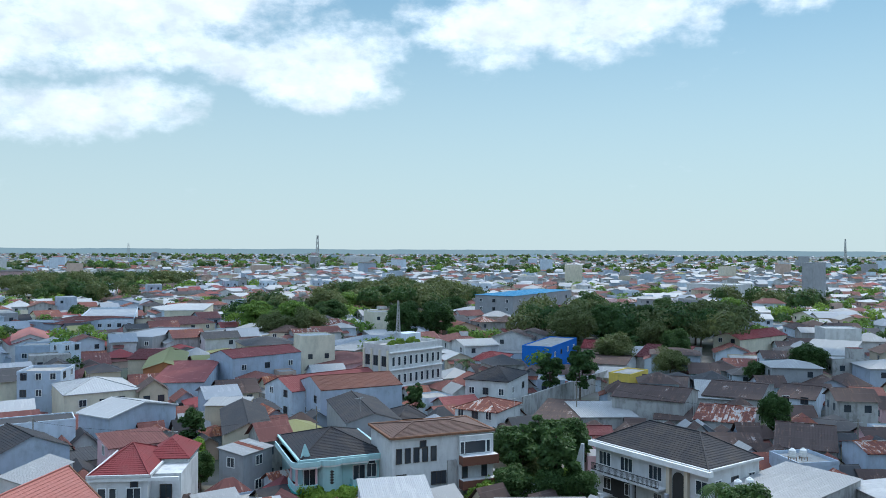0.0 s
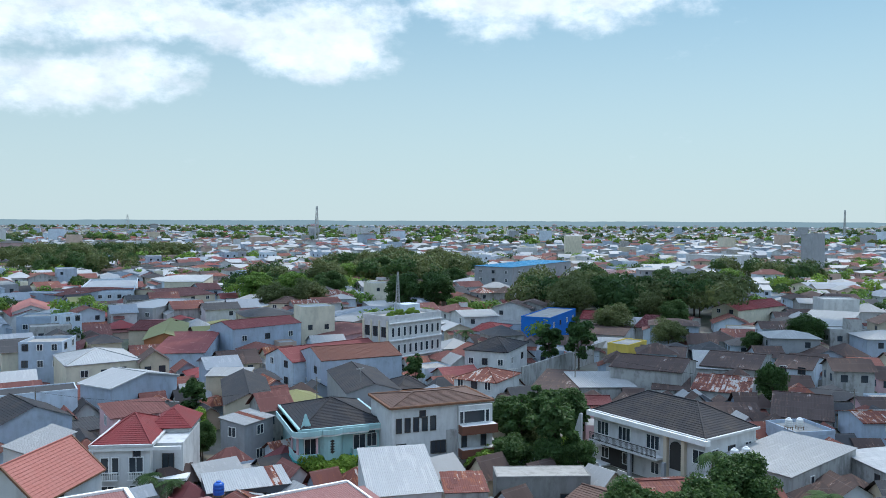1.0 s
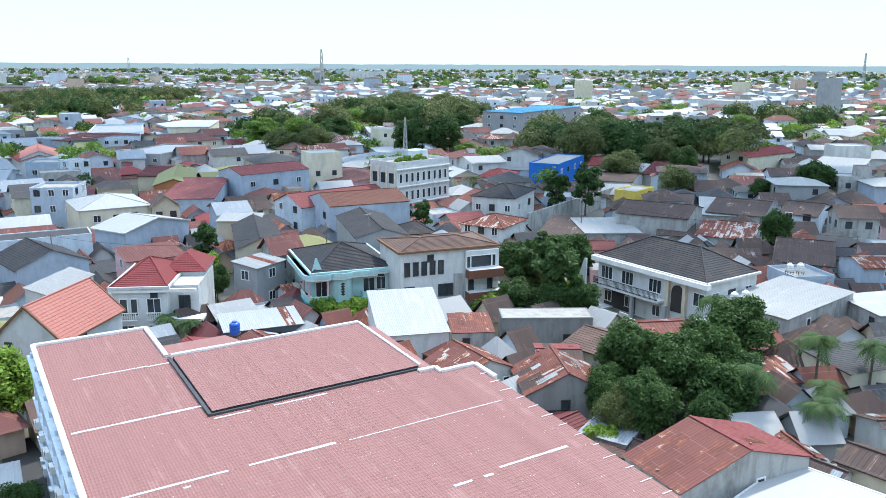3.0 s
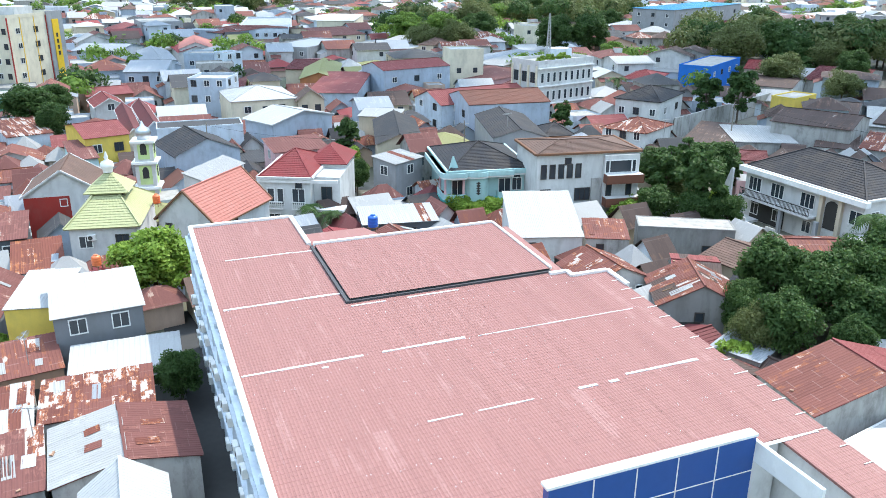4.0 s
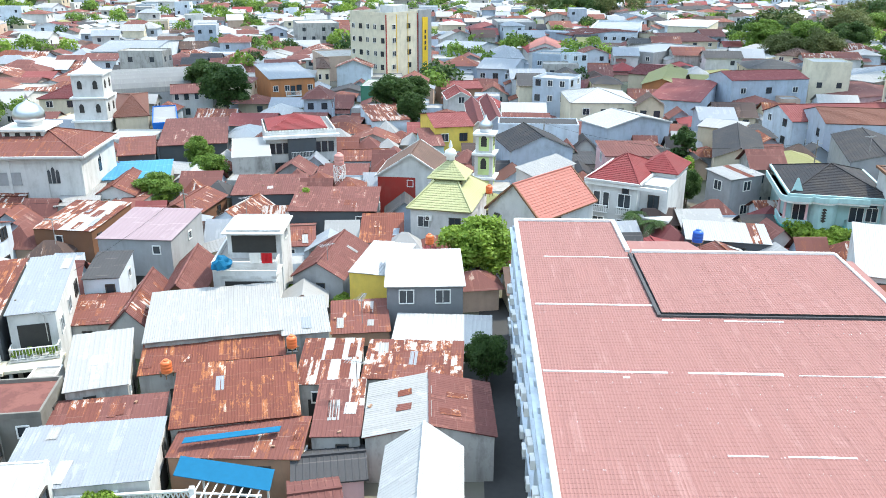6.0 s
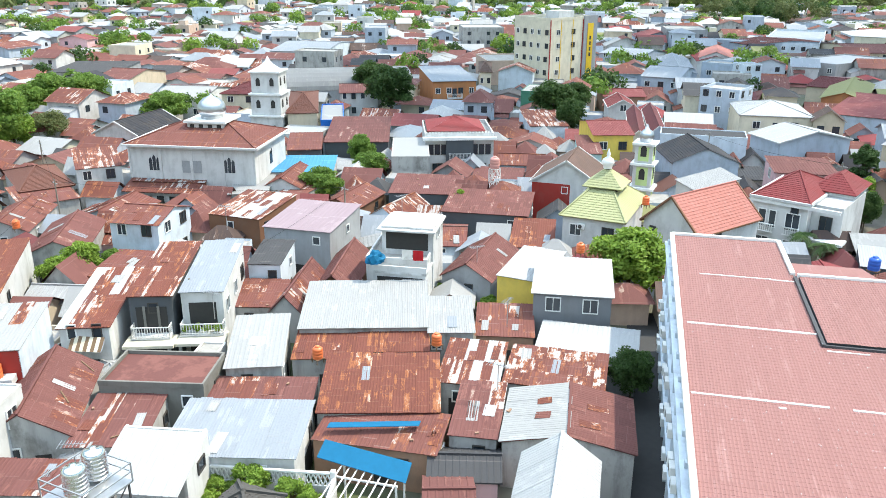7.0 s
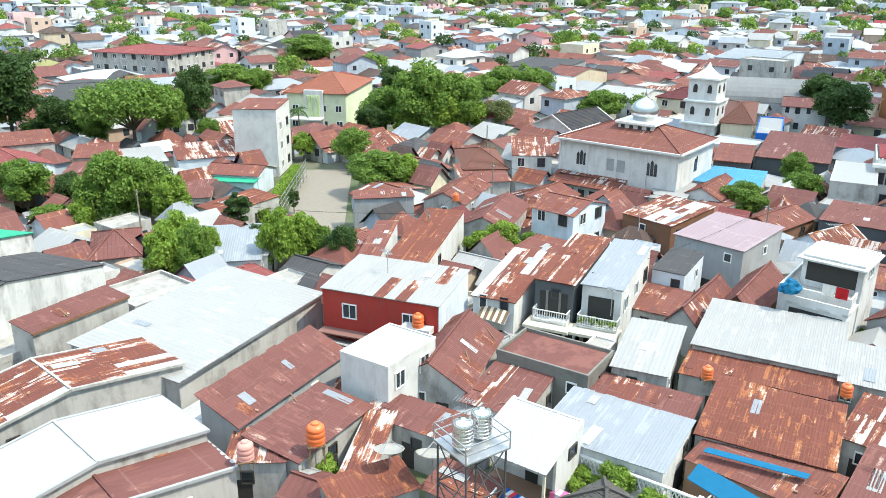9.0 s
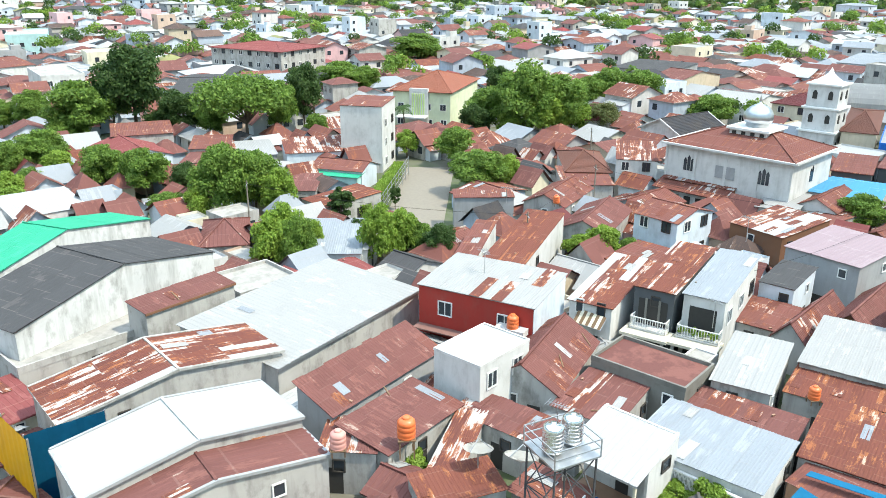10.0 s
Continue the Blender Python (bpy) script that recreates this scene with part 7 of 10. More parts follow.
for u in (-w / 2 + 1.0, -1.5, 4.0):
    add_box(black_villa, "pillar", WALL["grey"], u - 0.22, u + 0.22, -d / 2 - 1.5, -d / 2 - 1.06, 0, 3.1, label="grey porch pillar")
# dark panel paints the shade below the upper floor
add_box(black_villa, "garage_opening", M["painted_dark"], -w / 2 + 1.4, -2.0, -d / 2 - 0.06, -d / 2 + 0.02, 0.1, 2.7, label="dark panel painted as the shaded ground floor")
add_box(black_villa, "porch", WALL["white"], -9.0, -6.0, -d / 2 - 3.2, -d / 2, 0, 0.3)

# mosque: arched windows, dome on a white base
w, d = size_of(big_mosque)


def arched_window(parent, face, w, d, u, z, n=3):
    x, y, r = face_spot(face, w, d, u)
    bm = bmesh.new()
    for k in range(n):
        c = (k - (n - 1) / 2) * 0.55
        h = 1.5 + (0.35 if k == n // 2 else 0)
        pts = [(-0.22, 0), (0.22, 0), (0.22, h), (0, h + 0.35), (-0.22, h)]
        a = [bm.verts.new((c + px, -0.07, pz)) for px, pz in pts]
        b = [bm.verts.new((c + px, 0.02, pz)) for px, pz in pts]
        bm.faces.new(a)
        for i in range(5):
            bm.faces.new((a[(i + 1) % 5], a[i], b[i], b[(i + 1) % 5]))
    put("arched_window", mesh_of("arched_window", bm, M["glass"]), parent, pose(x, y, z, 0, 0, r))


for u in (-w * 0.30, w * 0.30):
    arched_window(big_mosque, "F", w, d, u, 5.4)
arched_window(big_mosque, "R", w, d, 0, 5.4, 2)
add_box(big_mosque, "vent_grille", WALL["grey"], -1.4, 1.4, -d / 2 - 0.08, -d / 2 + 0.02, 5.2, 6.9, label="grey louvred vent panel")
bm = bmesh.new()
for k in range(5):
    x = -w / 2 + k * w / 4
    box(bm, max(x - 0.2, -w / 2 - 0.08), min(x + 0.2, w / 2 + 0.08), -d / 2 - 0.12, -d / 2 + 0.02, 0, 8.4)
part("pilaster", bm, WALL["white"], big_mosque)
bx, by = 0.6, 0.4
base = add_box(big_mosque, "dome_base", WALL["white"], bx - 2.7, bx + 2.7, by - 2.7, by + 2.7, 9.6, 11.4)
add_box(base, "cornice", M["trim"], bx - 3.1, bx + 3.1, by - 3.1, by + 3.1, 11.4, 11.7)
for k in range(4):
    bm = bmesh.new()
    box(bm, -0.3, 0.3, -0.05, 0.02, 0, 1.0)
    put("louvre", mesh_of("louvre", bm, M["painted_dark"]), base, pose(bx - 2.0 + k * 1.33, by - 2.7, 10.2))
bm = bmesh.new()
lathe(bm, [(1.6, 11.7), (1.6, 12.2), (1.8, 12.25), (2.05, 12.8), (2.0, 13.4), (1.7, 14.0), (1.2, 14.45), (0.6, 14.75), (0.2, 14.95), (0.1, 15.3), (0.17, 15.45), (0.04, 15.9), (0.02, 16.2)], 24, bx, by)
part("dome", bm, M["chrome"], base, "silver metal dome with finial")

# small mosque: upper roof tier and finial
w, d = size_of(small_mosque)
bm = bmesh.new()
top = 9.1
box(bm, -1.6, 1.6, -1.6, 1.6, 8.4, top)
part("lantern", bm, M["painted_dark"], small_mosque, "dark lantern band")
bm = bmesh.new()
for s0 in (0, 90, 180, 270):
    R = pose(0, 0, 0, 0, 0, s0)
    f = R @ slope_frame((-2.3, -2.3, top - 0.1), (1, 0, 0), (0, 2.3, 2.0))
    courses(bm, f, 0, 4.6, 2.28, 2.32, math.hypot(2.3, 2.0), 0.34)
part("upper_roof", bm, ROOF["palegreen"], small_mosque)
bm = bmesh.new()
lathe(bm, [(0.5, top + 1.7), (0.55, top + 2.1), (0.75, top + 2.4), (0.6, top + 2.8), (0.15, top + 3.1), (0.25, top + 3.3), (0.04, top + 4.0)], 12)
part("finial", bm, M["trim"], small_mosque, "white bulb finial")
air = pose(*small_mosque.matrix_basis.translation) @ pose(0, 0, 0, 0, 0, 20.9)
air_conditioner(air @ pose(-1.2, -d / 2, 5.0))

# hotel: grey corner bay, yellow sign, red edges
w, d = size_of(hotel)
add_box(hotel, "corner_bay", WALL["grey"], w / 2 - 0.1, w / 2 + 0.35, d / 2 - 5.2, d / 2 + 0.1, 0, 19.6, label="dark grey corner bay")
sign = add_box(hotel, "sign_panel", M["yellowpanel"], w / 2 + 0.35, w / 2 + 0.5, d / 2 - 3.8, d / 2 - 1.6, 3.0, 17.6, label="tall yellow sign panel with dark bars")
for k in range(4):
    add_box(sign, "letter_bar", M["darkframe"], w / 2 + 0.5, w / 2 + 0.54, d / 2 - 3.0, d / 2 - 2.4, 13.2 - k * 1.5, 14.2 - k * 1.5)
for y0 in (-d / 2 - 0.1, d / 2 - 5.5):
    add_box(hotel, "edge_strip", WALL["red"], w / 2 - 0.05, w / 2 + 0.12, y0, y0 + 0.3, 0, 18.8)
for y0 in (-d / 2 + 4.0, -d / 2 + 8.5):
    add_box(hotel, "edge_strip", M["yellowpanel"], w / 2 - 0.05, w / 2 + 0.06, y0, y0 + 0.22, 0, 18.8)
add_box(hotel, "roof_room", WALL["white"], -2, 3, -2, 4, 18.6, 20.8)

# red-roofed villa: side bay and terrace
w, d = size_of(red_villa)
add_box(red_villa, "bay", WALL["white"], w / 2 - 0.1, w / 2 + 3.4, -d / 2 + 1.5, d / 2, 0, 6.9)
rear = part("rear_wall", bmesh.new(), WALL["white"], red_villa)
bm = bmesh.new()
box(bm, w / 2 - 1.6, w / 2 + 3.2, 0.4, d / 2 + 1.4, 6.9, 7.6)
bm.to_mesh(rear.data)
bm.free()
bm = bmesh.new()
for f, b0, b1, t0, t1, ln in slopes_of("hip", 4.8, d / 2 + 1.0, 7.6, 1.9, "y", 0.35):
    courses(bm, pose(w / 2 + 0.8, d / 4 + 0.9, 0) @ f, b0, b1, t0, t1, ln)
part("rear_roof", bm, ROOF["redtile"], red_villa, "second red tile hip roof")
add_box(red_villa, "terrace", M["trim"], w / 2 + 0.0, w / 2 + 4.2, -d / 2 - 0.6, -d / 2 + 1.6, 3.0, 3.3)
add_box(red_villa, "cornice", M["trim"], -w / 2 - 0.3, w / 2 + 3.5, -d / 2 - 0.3, -d / 2 + 0.02, 6.55, 6.95)

for u, z, size, bars in ((-1.9, 3.7, (0.8, 2.0), 1), (-0.7, 3.7, (0.7, 2.0), 1), (1.6, 3.7, (1.5, 2.0), 2), (-1.6, 0.6, (1.4, 1.8), 2), (1.6, 0.6, (1.4, 1.8), 2)):
    win_at(red_villa, "F", w, d, u, z, size, bars)
for u in (-1.3, 1.6):
    bm = bmesh.new()
    for k in range(7):
        tube(bm, -0.75 + k * 0.25, 0, 0, 0.8, 0.06, 0.06, 6)
    box(bm, -0.9, 0.9, -0.09, 0.09, 0.8, 0.9)
    box(bm, -0.9, 0.9, -0.09, 0.09, -0.1, 0.0)
    put("balustrade", mesh_of("balustrade", bm, M["trim"]), red_villa, pose(u, -d / 2 - 0.3, 3.2))
for z in (3.8, 0.9):
    ob = put("window", window_mesh(1.2, 1.8, 2, "darkframe"), red_villa, pose(w / 2 + 1.7, -d / 2 + 1.5, z))
    put("pane", pane_mesh(1.2, 1.8), ob, Matrix())

# slate and zinc houses: a shared first-floor porch roof, plants on the balcony
for ob, deep in ((slate_house, 2.2), (zinc_house, 2.4)):
    w, d = size_of(ob)
    add_box(ob, "porch_roof", WALL["cream"], -w / 2 - 0.3, w / 2 + 0.3, -d / 2 - deep, -d / 2 - 0.02, 2.75, 3.0)
    for u in (-w / 2 + 0.1, w / 2 - 0.1):
        add_box(ob, "porch_post", WALL["concrete"], u - 0.12, u + 0.12, -d / 2 - deep + 0.1, -d / 2 - deep + 0.34, 0, 2.75)
    # shop front shade painted as a near-black panel
    add_box(ob, "shop_opening", M["painted_dark"], -w / 2 + 0.4, w / 2 - 0.4, -d / 2 - 0.05, -d / 2 + 0.02, 0.1, 2.4, label="dark panel painted as the shaded shop front")
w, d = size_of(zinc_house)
# no recess here: the loggia's shade is a flat dark panel
add_box(zinc_house, "loggia", M["painted_dark"], -w / 2 + 0.6, w / 2 - 0.6, -d / 2 - 0.06, -d / 2 + 0.02, 3.3, 5.7, label="dark panel painted as the shaded loggia")
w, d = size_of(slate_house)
add_box(slate_house, "loggia", M["painted_dark"], -w / 2 + 0.5, w / 2 - 0.5, -d / 2 - 0.06, -d / 2 + 0.02, 3.3, 5.6, label="dark panel painted as the shaded loggia")
for u in (-w / 6, w / 6):
    add_box(slate_house, "loggia_post", WALL["mossy"], u - 0.1, u + 0.1, -d / 2 - 0.14, -d / 2 - 0.07, 3.1, 5.7)

# lime villa: tall slatted stair window, porch
w, d = size_of(lime_villa)
add_box(lime_villa, "stair_bay", WALL["white"], -2.4, 1.6, -d / 2 - 0.8, -d / 2 + 0.02, 0, 8.6)
for k in range(6):
    add_box(lime_villa, "slat", WALL["lime"], -1.8 + k * 0.5, -1.6 + k * 0.5, -d / 2 - 1.0, -d / 2 - 0.8, 3.2, 7.6, label="lime green upright slat")
add_box(lime_villa, "porch_roof", WALL["white"], -4.5, 1.8, -d / 2 - 4.0, -d / 2 - 0.8, 2.9, 3.2)

# office block: roof plants, ledges
w, d = size_of(office)
for z in (3.6, 7.3, 11.0):
    add_box(office, "ledge", M["trim"], -w / 2, w / 2, -d / 2 - 0.45, -d / 2 + 0.02, z, z + 0.22)
for z in (0.9, 4.4, 8.2):
    for k in range(9):
        win_at(office, "F", w, d, -w / 2 + 1.2 + k * (w - 2.4) / 8, z, (0.7, 1.9), 1)
    for k in range(3):
        win_at(office, "L", w, d, -d / 2 + 1.6 + k * (d - 3.2) / 2, z, (1.2, 2.0), 2, "darkframe")
for k in range(4):
    add_box(office, "column", WALL["cream"], -w / 2 - 0.25, -w / 2 + 0.02, -d / 2 + 0.2 + k * (d - 0.8) / 3, -d / 2 + 0.6 + k * (d - 0.8) / 3, 0, 11.6)
add_box(office, "roof_room", WALL["paleblue"], 1.0, 5.5, 0.0, d / 2 - 0.4, 12.0, 14.2)
for k in range(7):
    c = office.matrix_basis @ Vector((-w / 2 + 1.0 + k * 1.4, -d / 2 + 1.0 + 0.5 * (k % 2), 0))
    tree("bush", c.x, c.y, 0.55 + 0.12 * (k % 3), z=12.0, label="leafy potted shrub on a flat roof")

# balcony house: dark middle bay, rows of arched lights, red roof set back on the terrace
w, d = size_of(balcony_house)
add_box(balcony_house, "bay", WALL["dark"], -2.2, 2.2, -d / 2 - 0.7, -d / 2 + 0.02, 0, 6.2, label="dark grey middle bay")
add_box(balcony_house, "cornice", M["trim"], -w / 2 - 0.4, w / 2 + 0.4, -d / 2 - 0.9, -d / 2 - 0.0, 6.3, 6.75)
add_box(balcony_house, "canopy", WALL["green"], 0.8, 3.4, -d / 2 - 1.8, -d / 2 - 0.7, 2.6, 2.75, label="green striped canopy")
for side in (-1, 1):
    for k in range(3):
        win_at(balcony_house, "F", w, d, side * (w / 2 - 0.9 - k * 1.05), 3.9, (0.7, 1.5), 1, "darkframe")
    win_at(balcony_house, "F", w, d, side * (w / 2 - 2.0), 0.8, (1.5, 1.5), 2, "darkframe")
bm = bmesh.new()
box(bm, -w / 2 + 0.8, w / 2 - 1.6, -d / 2 + 1.8, d / 2 - 0.5, 6.6, 7.4)
upper = part("upper_room", bm, WALL["white"], balcony_house)
bm = bmesh.new()
for m, b0, b1, t0, t1, ln in slopes_of("hip", w - 2.4, d - 2.3, 7.4, 1.6, "x", 0.4):
    courses(bm, pose(-0.4, 0.65, 0) @ m, b0, b1, t0, t1, ln)
part("upper_roof", bm, ROOF["redtile"], upper, "red tile hip roof set back on the terrace")
for k in range(int(w / 0.5)):
    add_box(balcony_house, "coping_block", M["trim"], -w / 2 + 0.1 + k * 0.5, -w / 2 + 0.35 + k * 0.5, -d / 2 - 0.05, -d / 2 + 0.16, 7.3, 7.5)


# ---- loose things ----
def water_tank(x, y, z, size=1.0, mat="tank", label="orange plastic water tank on a roof", legs=0.5):
    ob = thing("water_tank", pose(x, y, z) @ Matrix.Diagonal((size, size, size, 1)), label, "water tank", "water tanks")

    def body():
        bm = bmesh.new()
        lathe(bm, [(0.02, 0), (0.5, 0), (0.52, 0.1), (0.48, 0.14), (0.52, 0.2), (0.52, 0.42), (0.48, 0.46), (0.52, 0.5), (0.52, 0.75), (0.48, 0.79), (0.52, 0.84), (0.5, 1.0), (0.36, 1.14), (0.2, 1.18)], 18)
        return mesh_of("tank_body", bm, M[mat])

    def lid():
        bm = bmesh.new()
        lathe(bm, [(0.24, 1.16), (0.24, 1.26), (0.18, 1.3), (0.01, 1.31)], 12)
        return mesh_of("lid", bm, M[mat])
    put("tank_body", stored(("tank", mat), body), ob, Matrix())
    put("lid", stored(("lid", mat), lid), ob, Matrix())
    if legs:
        bm = bmesh.new()
        for a, b in ((-0.4, -0.4), (0.4, -0.4), (0.4, 0.4), (-0.4, 0.4)):
            bar(bm, (a, b, -legs), (a, b, 0), 0.04)
        box(bm, -0.5, 0.5, -0.5, 0.5, -0.06, 0)
        part("stand", bm, M["wood"], ob)
    return ob


for x, y, z in ((-42.2, 40.9, 3.9), (-46.8, 32.5, 4.0), (-54.4, 49.3, 3.8), (-43.3, 61.5, 6.4), (-47.6, 80.0, 6.6), (-94.6, 26.1, 4.8)):
    water_tank(x, y, z, 0.8)
c = red_house.matrix_basis @ Vector((size_of(red_house)[0] / 2 - 1.6, -size_of(red_house)[1] / 2 - 0.55, 4.75))
water_tank(c.x, c.y, c.z, 0.95, "tank", "ochre plastic water tank on a cement ledge", 0)
water_tank(-44.7, 3.3, 4.3, 1.15, "tank", "striped orange water tank on a roof edge", 1.2)
water_tank(-41.8, -1.0, 5.7, 0.95, "pale_tank", "faded pink water tank on a cement wall")
water_tank(-23.3, 83.3, 4.3, 1.1, "bluetank", "blue plastic water tank on a low roof")
for x, y in ((33.8, 91.9), (35.4, 92.6), (46.3, 106.4), (47.8, 106.5)):
    water_tank(x, y, 5.8, 0.9, "frame", "white water tank behind the villa")


def lattice_tower(x, y, z0, z1, half, top_half, name, label, category, mat="steel", rail=0.05):
    ob = thing(name, pose(x, y, 0, 0, 0, 20), label, category)
    n = max(3, int((z1 - z0) / (half * 2.2)))

    def corner(i, q):
        h = half + (top_half - half) * q
        return (h * (1, 1, -1, -1)[i], h * (1, -1, -1, 1)[i], z0 + (z1 - z0) * q)
    for i in range(4):
        bm = bmesh.new()
        bar(bm, corner(i, 0), corner(i, 1), rail)
        part("leg", bm, M[mat], ob)
    for k in range(n):
        for i in range(4):
            j = (i + 1) % 4
            for p, q in ((corner(i, k / n), corner(j, (k + 1) / n)), (corner(j, k / n), corner(i, (k + 1) / n)), (corner(i, (k + 1) / n), corner(j, (k + 1) / n))):
                bm = bmesh.new()
                bar(bm, p, q, rail * 0.6)
                part("brace", bm, M[mat], ob)
    return ob


# steel tank tower with two stainless tanks
tw = lattice_tower(-36.7, 11.2, 0, 8.0, 1.35, 1.35, "tank_tower", "dark grey steel scaffold tower carrying two stainless tanks", "tank tower", "gutter", 0.045)
bm = bmesh.new()
box(bm, -1.5, 1.5, -1.5, 1.5, 7.95, 8.05)
part("platform", bm, M["steel"], tw)
for z in (8.6, 9.1):
    for a, b in (((-1.5, -1.5), (1.5, -1.5)), ((1.5, -1.5), (1.5, 1.5)), ((1.5, 1.5), (-1.5, 1.5)), ((-1.5, 1.5), (-1.5, -1.5))):
        bm = bmesh.new()
        bar(bm, (*a, z), (*b, z), 0.03)
        part("guard_rail", bm, M["steel"], tw)
for a in ((-1.5, -1.5), (1.5, -1.5), (1.5, 1.5), (-1.5, 1.5)):
    bm = bmesh.new()
    bar(bm, (*a, 8), (*a, 9.1), 0.03)
    part("rail_post", bm, M["steel"], tw)
for x, y in ((-36.4, 10.6), (-37.2, 11.9)):
    ob = thing("steel_tank", pose(x, y, 8.06), "upright stainless steel water tank on a tower", "water tank", "steel tanks")
    bm = bmesh.new()
    prof = [(0.02, 0.12), (0.5, 0.12), (0.58, 0.2)]
    for k in range(6):
        prof += [(0.58, 0.25 + k * 0.22), (0.61, 0.31 + k * 0.22), (0.61, 0.37 + k * 0.22), (0.58, 0.43 + k * 0.22)]
    lathe(bm, prof + [(0.58, 1.62), (0.4, 1.74), (0.16, 1.8), (0.16, 1.88), (0.01, 1.89)], 20)
    part("tank_body", bm, M["stainless"], ob)
    bm = bmesh.new()
    for k in range(3):
        a = k * math.tau / 3
        bar(bm, (0.45 * math.cos(a), 0.45 * math.sin(a), 0), (0.45 * math.cos(a), 0.45 * math.sin(a), 0.25), 0.04)
    part("leg", bm, M["steel"], ob)

# lattice masts
lattice_tower(-10.0, 181.0, 12.0, 21.5, 0.5, 0.12, "radio_mast", "slim grey lattice radio mast on a roof", "mast", "steel", 0.04)
lattice_tower(-170, 1090, 0, 52, 3.0, 0.8, "telecom_mast", "tall distant lattice telecom mast", "mast", "steel", 0.25)
lattice_tower(750, 1500, 0, 56, 2.0, 0.6, "telecom_mast", "tall thin distant antenna mast", "mast", "steel", 0.3)
lattice_tower(-430, 1100, 0, 40, 2.4, 0.7, "telecom_mast", "distant lattice telecom mast", "mast", "steel", 0.22)
pt = lattice_tower(-73.0, 82.0, 2.0, 6.0, 0.6, 0.6, "tank_stand", "white lattice stand under a pink tank", "tank stand", "frame", 0.05)
water_tank(-73.0, 82.0, 6.06, 1.3, "pale_tank", "faded pink plastic water tank on a lattice stand", 0)


def dish(x, y, z, r, turn, tilt, label):
    ob = thing("satellite_dish", pose(x, y, z, 0, 0, turn), label, "satellite dish", "dishes")
    bm = bmesh.new()
    lathe(bm, [(0.02, 0.0), (r * 0.3, r * 0.03), (r * 0.6, r * 0.11), (r * 0.85, r * 0.21), (r, r * 0.3)], 22)
    bmesh.ops.solidify(bm, geom=bm.faces[:], thickness=0.02)
    bmesh.ops.transform(bm, matrix=pose(0, 0, 0.55, tilt), verts=bm.verts[:])
    part("reflector", bm, M["dish"], ob)
    bm = bmesh.new()
    tip = pose(0, 0, 0.55, tilt) @ Vector((0, 0, r * 0.95))
    for k in range(3):
        a = k * math.tau / 3
        bar(bm, pose(0, 0, 0.55, tilt) @ Vector((r * 0.95 * math.cos(a), r * 0.95 * math.sin(a), r * 0.28)), tip, 0.02)
    part("feed_arm", bm, M["steel"], ob)
    bm = bmesh.new()
    tube(bm, 0, 0, -1.2, 0.55, 0.05)
    part("mount", bm, M["steel"], ob)


dish(-41.9, 7.5, 4.1, 0.95, 75, -12, "round cream mesh satellite dish among roofs")
dish(-40.6, 9.9, 4.2, 1.05, 60, -18, "grey wire mesh satellite dish among roofs")


def sheet_piece(name, corners, mat, label, category, ribs_n=0):
    """A thin stiff sheet over four corners."""
    bm = bmesh.new()
    hexa(bm, [(x, y, z - 0.03) for x, y, z in corners], [(x, y, z + 0.01) for x, y, z in corners])
    me = mesh_of(name, bm, mat)
    return tagged(new(name, me), label, category)


sheet_piece("blue_sheet", [(-38.6, 27.2, 3.75), (-34.4, 31.7, 3.80), (-34.7, 32.2, 3.85), (-38.9, 27.7, 3.80)], M["tarp"], "narrow bright blue sheet laid on a rusty roof", "roof sheet")
sheet_piece("blue_awning", [(-37.0, 25.2, 3.16), (-31.0, 27.45, 3.16), (-31.8, 28.7, 3.62), (-37.7, 26.4, 3.62)], M["tarp"], "bright blue corrugated awning beside a rusty roof", "awning")

# blue tarpaulin bundle on the white terrace
bm = bmesh.new()
bmesh.ops.create_icosphere(bm, subdivisions=3, radius=1.0)
for v in bm.verts:
    k = 1 + 0.35 * noise.noise(v.co * 2.3) + 0.12 * noise.noise(v.co * 7)
    v.co = Vector((v.co.x * 0.75 * k, v.co.y * 0.95 * k, max(-0.1, v.co.z * 0.95 * k)))
ob = new("tarpaulin", mesh_of("tarpaulin", bm, M["tarp"]))
ob.matrix_basis = pose(-54.9, 45.2, 6.6)
tagged(ob, "crumpled bright blue tarpaulin heap on a white terrace", "tarpaulin")

# washing on lines
for x, y, z, rot, mat in ((-51.9, 47.9, 6.7, 35, "cloth"), (-52.8, 47.3, 6.7, 35, "frame"), (-31.2, 9.4, 2.2, 45, "cloth"), (-31.8, 8.7, 2.2, 45, "frame")):
    bm = bmesh.new()
    rows = []
    for i in range(5):
        rows.append([(-0.5 + 0.25 * k, 0.07 * math.sin(k * 2.1 + i * 0.6) * (i / 4), 1.0 - 0.25 * i) for k in range(5)])
    strip(bm, Matrix(), rows)
    bmesh.ops.solidify(bm, geom=bm.faces[:], thickness=0.015)
    ob = new("laundry", mesh_of("laundry", bm, M[mat]))
    ob.matrix_basis = pose(x, y, z, 0, 0, rot)
    tagged(ob, "cloth hung out to dry on a line", "laundry")

